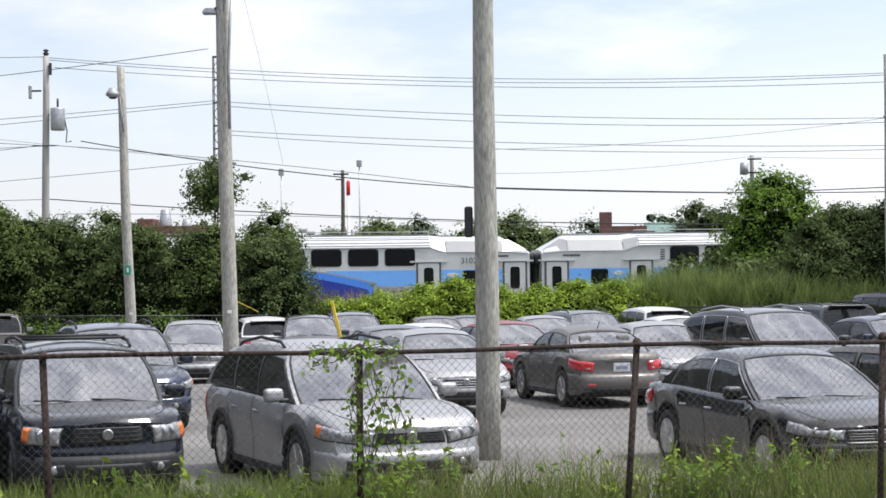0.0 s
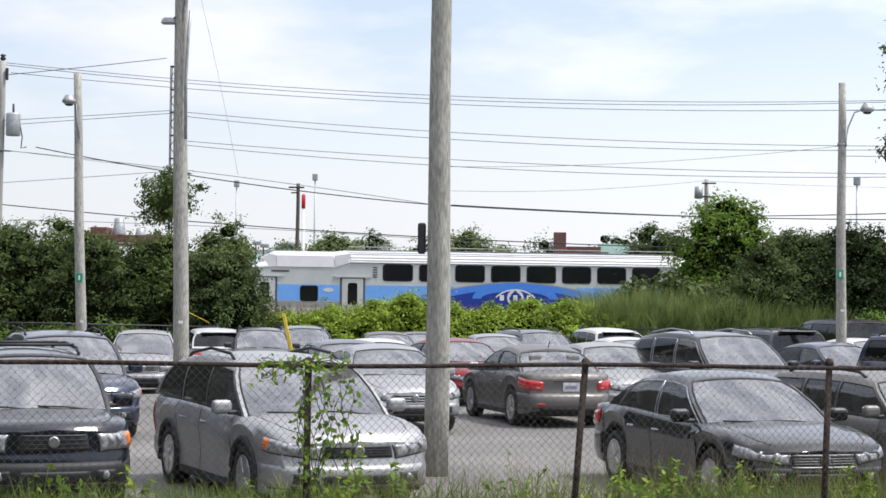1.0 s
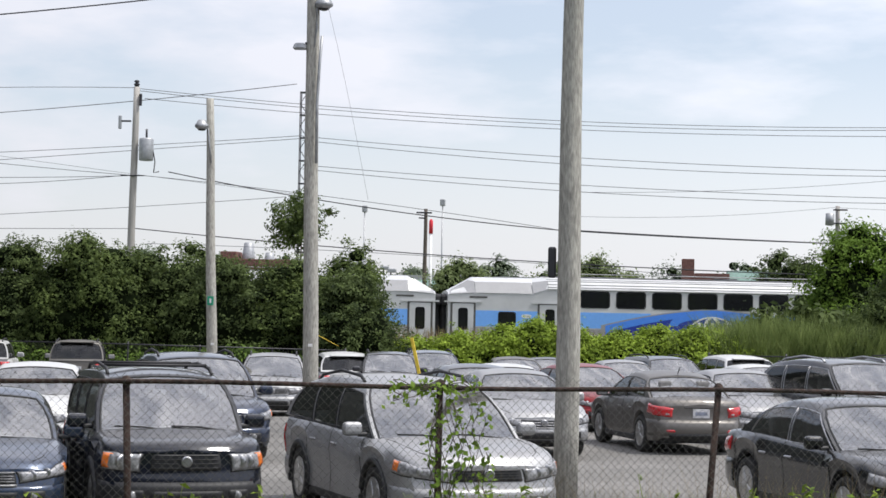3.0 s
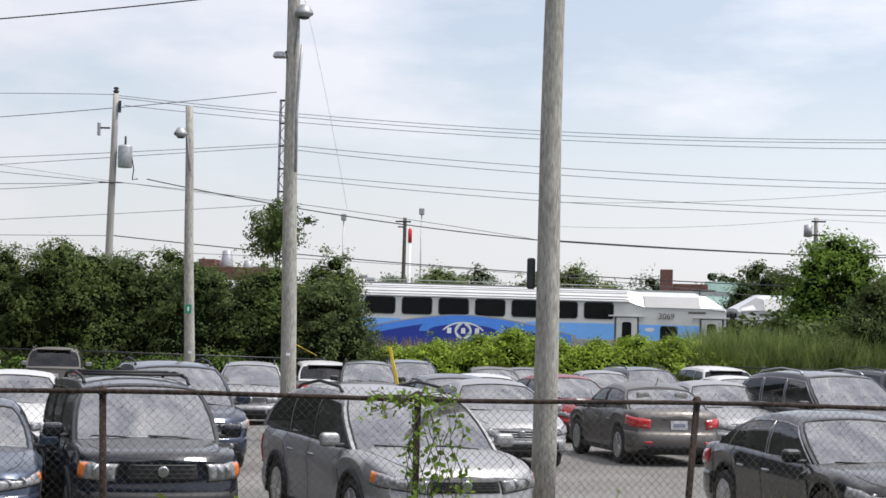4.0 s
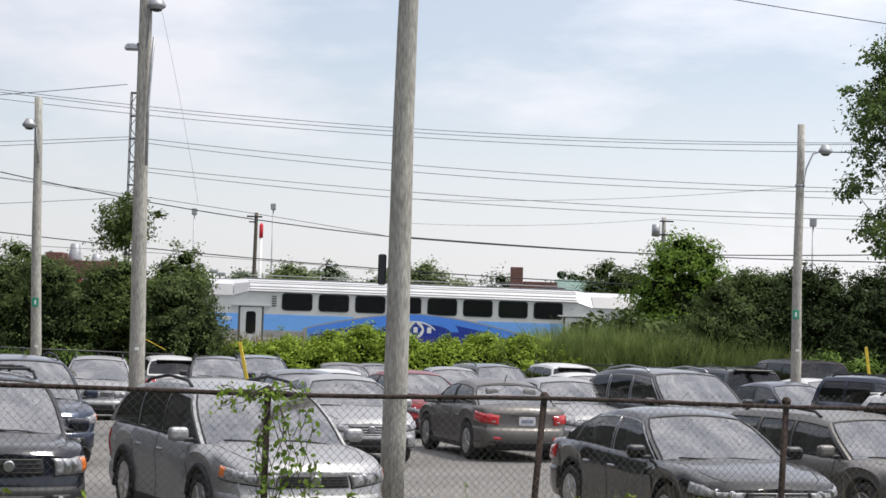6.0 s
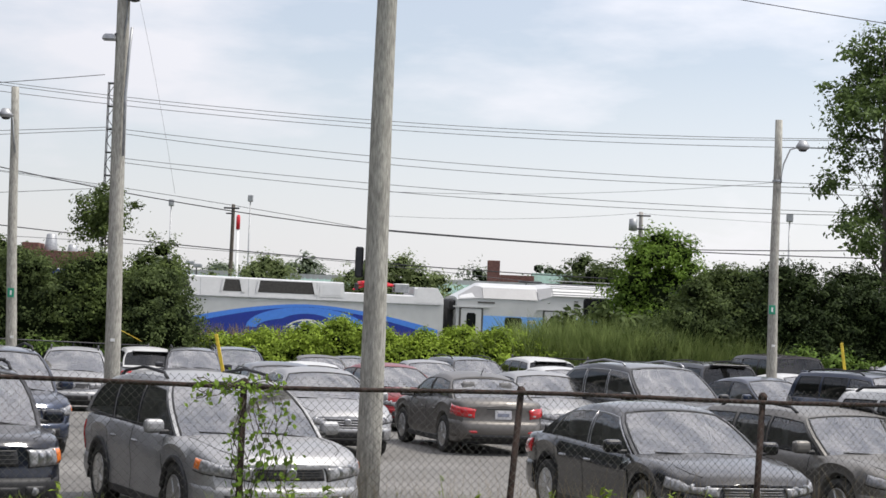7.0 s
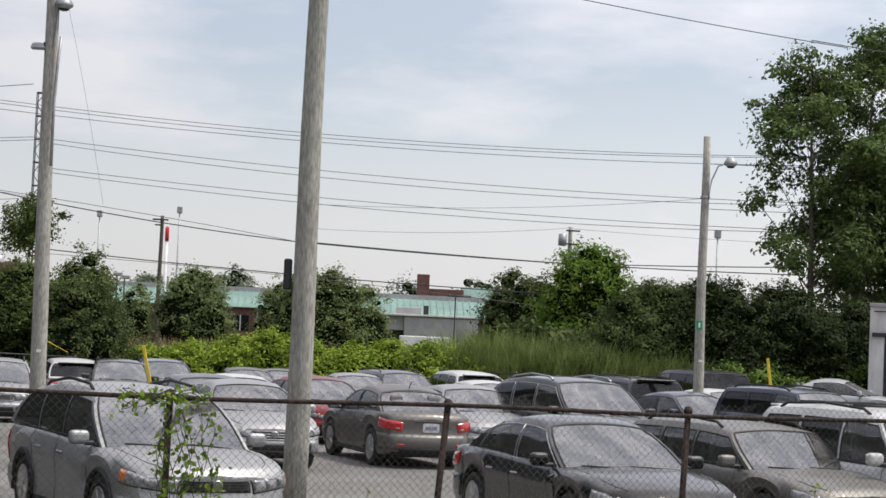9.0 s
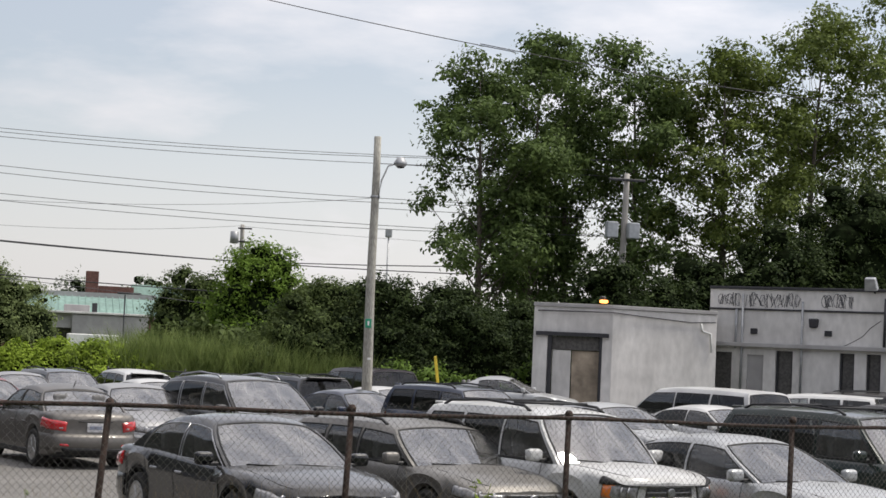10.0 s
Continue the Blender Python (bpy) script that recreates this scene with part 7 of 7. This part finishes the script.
# ---- chain-link fence
def fence():
    ang = math.degrees(math.atan(FENCE_K))
    t = thing("chain_link_fence", "rusty chain-link fence with round steel rail", "fence", m=pose(0, FENCE_Y, 0, 0, 0, ang))
    top = 1.74
    s0, s1 = -7.2, 14.0
    pts = [(s, 0.0, top + 0.012 * math.sin(s * 1.3) - 0.0035 * s) for s in np.linspace(s0, s1, 40)]
    part("top_rail", tube(pts, 0.021, 10), M_RUST, t, "rusty top rail")
    for i, s in enumerate((-6.75, -4.16, -1.52, 1.0, 3.42, 5.92, 8.9, 11.4, 13.9)):
        tilt = (0.0, -2.0, 0.3, 4.2, 2.0, 0.6, 0.8, 0, 0)[i]
        p = part("post", tube([(0, 0, -0.3), (0, 0, top + 0.02)], 0.030, 10), M_RUST, t, "rusty steel post", m=pose(s - math.tan(radians(tilt)) * top, 0.05, 0, 0, tilt, 0))
        part("post_cap", lathe([(0.04, -0.03), (0.045, 0.0), (0.03, 0.03), (0.01, 0.04)], 10, "Z"), M_RUST, p, m=pose(0, 0, top + 0.03))
    # woven wire: two families of slanting wires that pass over and under
    rng = random.Random(9)
    verts, faces = [], []
    r, pitch, zlo, zhi = 0.0018, 0.072, 0.02, top + 0.095
    run = (zhi - zlo)
    for fam in (1, -1):
        s = s0 - (run if fam > 0 else 0)
        while s < s1 + (run if fam < 0 else 0):
            a, b = (s, s + fam * run)
            za, zb = zlo, zhi
            lo, hi = (a, b) if fam > 0 else (b, a)
            if hi > s0 and lo < s1:
                y = 0.004 * fam
                k = len(verts)
                jit = rng.uniform(-0.004, 0.004)
                for S, Z in ((a + jit, za), ((a + b) / 2, (za + zb) / 2), (b - jit, zb)):
                    S += rng.uniform(-0.003, 0.003)
                    verts += [(S - r, y - 0.029, Z), (S + r, y - 0.029, Z), (S, y - 0.029 + 2 * r, Z)]
                for q in (0, 3):
                    for j in range(3):
                        faces.append((k + q + j, k + q + (j + 1) % 3, k + q + 3 + (j + 1) % 3, k + q + 3 + j))
            s += pitch
    part("wire_mesh", mesh_from("wire_mesh", verts, faces, (M_GALV,)), None, t, "dull woven wire mesh")
    part("bottom_wire", tube([(s0, -0.03, 0.06), (s1, -0.03, 0.06)], 0.004, 5), M_GALV, t)


fence()


def fence_xy(s, off=0.0):
    a = math.atan(FENCE_K)
    return s * math.cos(a) - off * math.sin(a), FENCE_Y + s * math.sin(a) + off * math.cos(a)


def lot_edge_fence():
    """The low chain-link fence along the far edge of the lot."""
    t = thing("lot_edge_fence", "dark weathered chain-link fence before the hedge", "fence")
    for x0, x1, y in ((-26.0, -8.8, 62.4), (3.2, 13.2, 62.6)):
        n = int((x1 - x0) / 2.45)
        part("top_rail", tube([(x0, y, lot_z(x0, y) + 1.42), ((x0 + x1) / 2, y, lot_z((x0 + x1) / 2, y) + 1.40), (x1, y, lot_z(x1, y) + 1.42)], 0.024, 6), M_DARKMETAL, t)
        for i in range(n + 1):
            x = x0 + (x1 - x0) * i / n
            part("post", tube([(x, y + 0.03, lot_z(x, y) - 0.2), (x, y + 0.03, lot_z(x, y) + 1.50)], 0.030, 6), M_DARKMETAL, t)
        bms = []
        for i in range(int((x1 - x0) / 0.14)):
            x = x0 + i * 0.14
            for sg in (0.7, -0.7):
                bms.append(((x, y - 0.03, lot_z(x, y)), (x + sg, y - 0.03, lot_z(x, y) + 1.44)))
        v, f = [], []
        for p, q in bms:
            k = len(v)
            v += [(p[0] - 0.003, p[1], p[2]), (p[0] + 0.003, p[1], p[2]), (q[0] + 0.003, q[1], q[2]), (q[0] - 0.003, q[1], q[2])]
            f.append((k, k + 1, k + 2, k + 3))
        part("wire_mesh", mesh_from("wire_mesh", v, f, (M_DARKMETAL,)), None, t, "dark wire mesh")


lot_edge_fence()


# ---- weeds along the fence
def spot_strip(s0, s1, o0, o1):
    def go(r):
        return fence_xy(r.uniform(s0, s1), r.uniform(o0, o1))
    return go


def weed(x, y, h, material, label, seed, n=70, size=0.05, name="weed"):
    """An upright leafy weed: stalks with leaves along them."""
    rng = np.random.default_rng(seed)
    t = thing(name, label, "weed", "weeds along the fence", m=pose(x, y, 0))
    stalks, cs, ns = [], [], []
    for i in range(rng.integers(3, 6)):
        a, sp = rng.uniform(0, 2 * math.pi), rng.uniform(0.05, 0.3) * h
        hh = h * rng.uniform(0.7, 1.05)
        tip = (math.cos(a) * sp, math.sin(a) * sp, hh)
        stalks.append(tube([(0, 0, -0.02), (tip[0] * 0.4, tip[1] * 0.4, hh * 0.55), tip], [0.008, 0.006, 0.003], 5))
        for k in range(n // 4):
            u = rng.uniform(0.15, 1.0)
            b = rng.uniform(0, 2 * math.pi)
            d = rng.uniform(0.02, 0.11) * (1.2 - u * 0.7)
            cs.append((tip[0] * u + math.cos(b) * d, tip[1] * u + math.sin(b) * d, hh * u))
            ns.append((math.cos(b) * 0.5, math.sin(b) * 0.5, 0.8))
    part("stalk", join(*stalks), M_GRASS, t)
    v, f = leaves(rng, np.array(cs), np.array(ns), size, 0.35, 0.45)
    part("foliage", quads_mesh("foliage", v, f, material), None, t)
    return t


def vine():
    """A creeper that climbs one post and runs along the top rail."""
    rng = np.random.default_rng(77)
    x, y = fence_xy(-1.50, -0.06)
    t = thing("creeper", "pale green creeper climbing the rusty post", "creeper", m=pose(x, y, 0, 0, 0, math.degrees(math.atan(FENCE_K))))
    runs = []
    for i in range(7):
        x0, z = rng.uniform(-0.10, 0.10), 0.0
        pts = []
        top = rng.uniform(1.5, 1.85)
        while z < top:
            pts.append((x0 + 0.06 * math.sin(z * 7 + i), -0.02 - 0.03 * rng.random(), z))
            z += 0.09
        runs.append(pts)
    for i in range(8):
        sgn = -1 if i % 3 else 1
        n = 8 if sgn < 0 else 5
        runs.append([(sgn * 0.065 * k, -0.02, 1.76 + 0.05 * math.sin(k * 0.9 + i) - (0.0 if i < 4 else 0.012 * k)) for k in range(n)])
    for x1, z0 in ((0.26, 1.66), (0.32, 1.55), (-0.10, 1.60), (0.20, 1.62), (0.36, 1.2)):
        runs.append([(x1 + 0.03 * math.sin(k * 1.3), -0.03, z0 - 0.075 * k) for k in range(11)])
    cs, ns, stems = [], [], []
    for pts in runs:
        stems.append(tube(pts, 0.004, 4))
        for p in pts:
            for k in range(2):
                cs.append((p[0] + rng.normal(0, 0.045), p[1] + rng.normal(0, 0.03), p[2] + rng.normal(0, 0.035)))
                ns.append((rng.normal(0, 0.5), -0.8, 0.4))
    part("stem", join(*stems), M_BARK, t)
    v, f = leaves(rng, np.array(cs), np.array(ns), 0.030, 0.5, 0.62)
    part("foliage", quads_mesh("foliage", v, f, M_VINE), None, t)


vine()
blades("grass", "long green grass and weeds along the fence", 9000, spot_strip(-1.0, 13.0, 0.25, 2.7), 0.60, 0.006, M_GRASS, 51, 0.35)
blades("grass", "long green grass below the fence", 9000, spot_strip(-7.0, -1.0, 0.0, 1.3), 0.66, 0.006, M_GRASS, 52, 0.35)
blades("seeding_grass", "dry seeding grass stalks by the fence", 1400, spot_strip(-1.0, 13.0, 0.3, 2.4), 0.95, 0.003, M_DRYGRASS, 53, 0.22)
rng = random.Random(12)
for i in range(64):
    s = rng.uniform(-5.6, 13.0)
    near = -4.2 < s < -2.6
    off = rng.uniform(0.05, 0.5) if s < -1 else rng.uniform(0.1, 1.7)
    h = rng.uniform(0.55, 0.8) if s < -1 else rng.uniform(0.5, 0.95)
    x, y = fence_xy(s, off)
    weed(x, y, h + (0.28 if near else 0.0), M_VINE if rng.random() < 0.45 else M_LEAF_BRIGHT, "leafy green weed growing at the fence", 600 + i, 90, rng.uniform(0.035, 0.055))



# ---- what moves: the train, gathering speed towards the right
def track_pose(s):
    a = radians(PSI)
    return pose(s * math.cos(a), TRACK_Y + s * math.sin(a), 0.02, 0, 0, PSI)


def motions():
    times = [0.5 * i for i in range(21)]
    for n, ob in enumerate(COACHES + [LOCO]):
        walk(ob, [(t, track_pose(0.24 + 14.22 * t + 0.1275 * t * t - 26.1 * (n - 1))) for t in times])


motions()
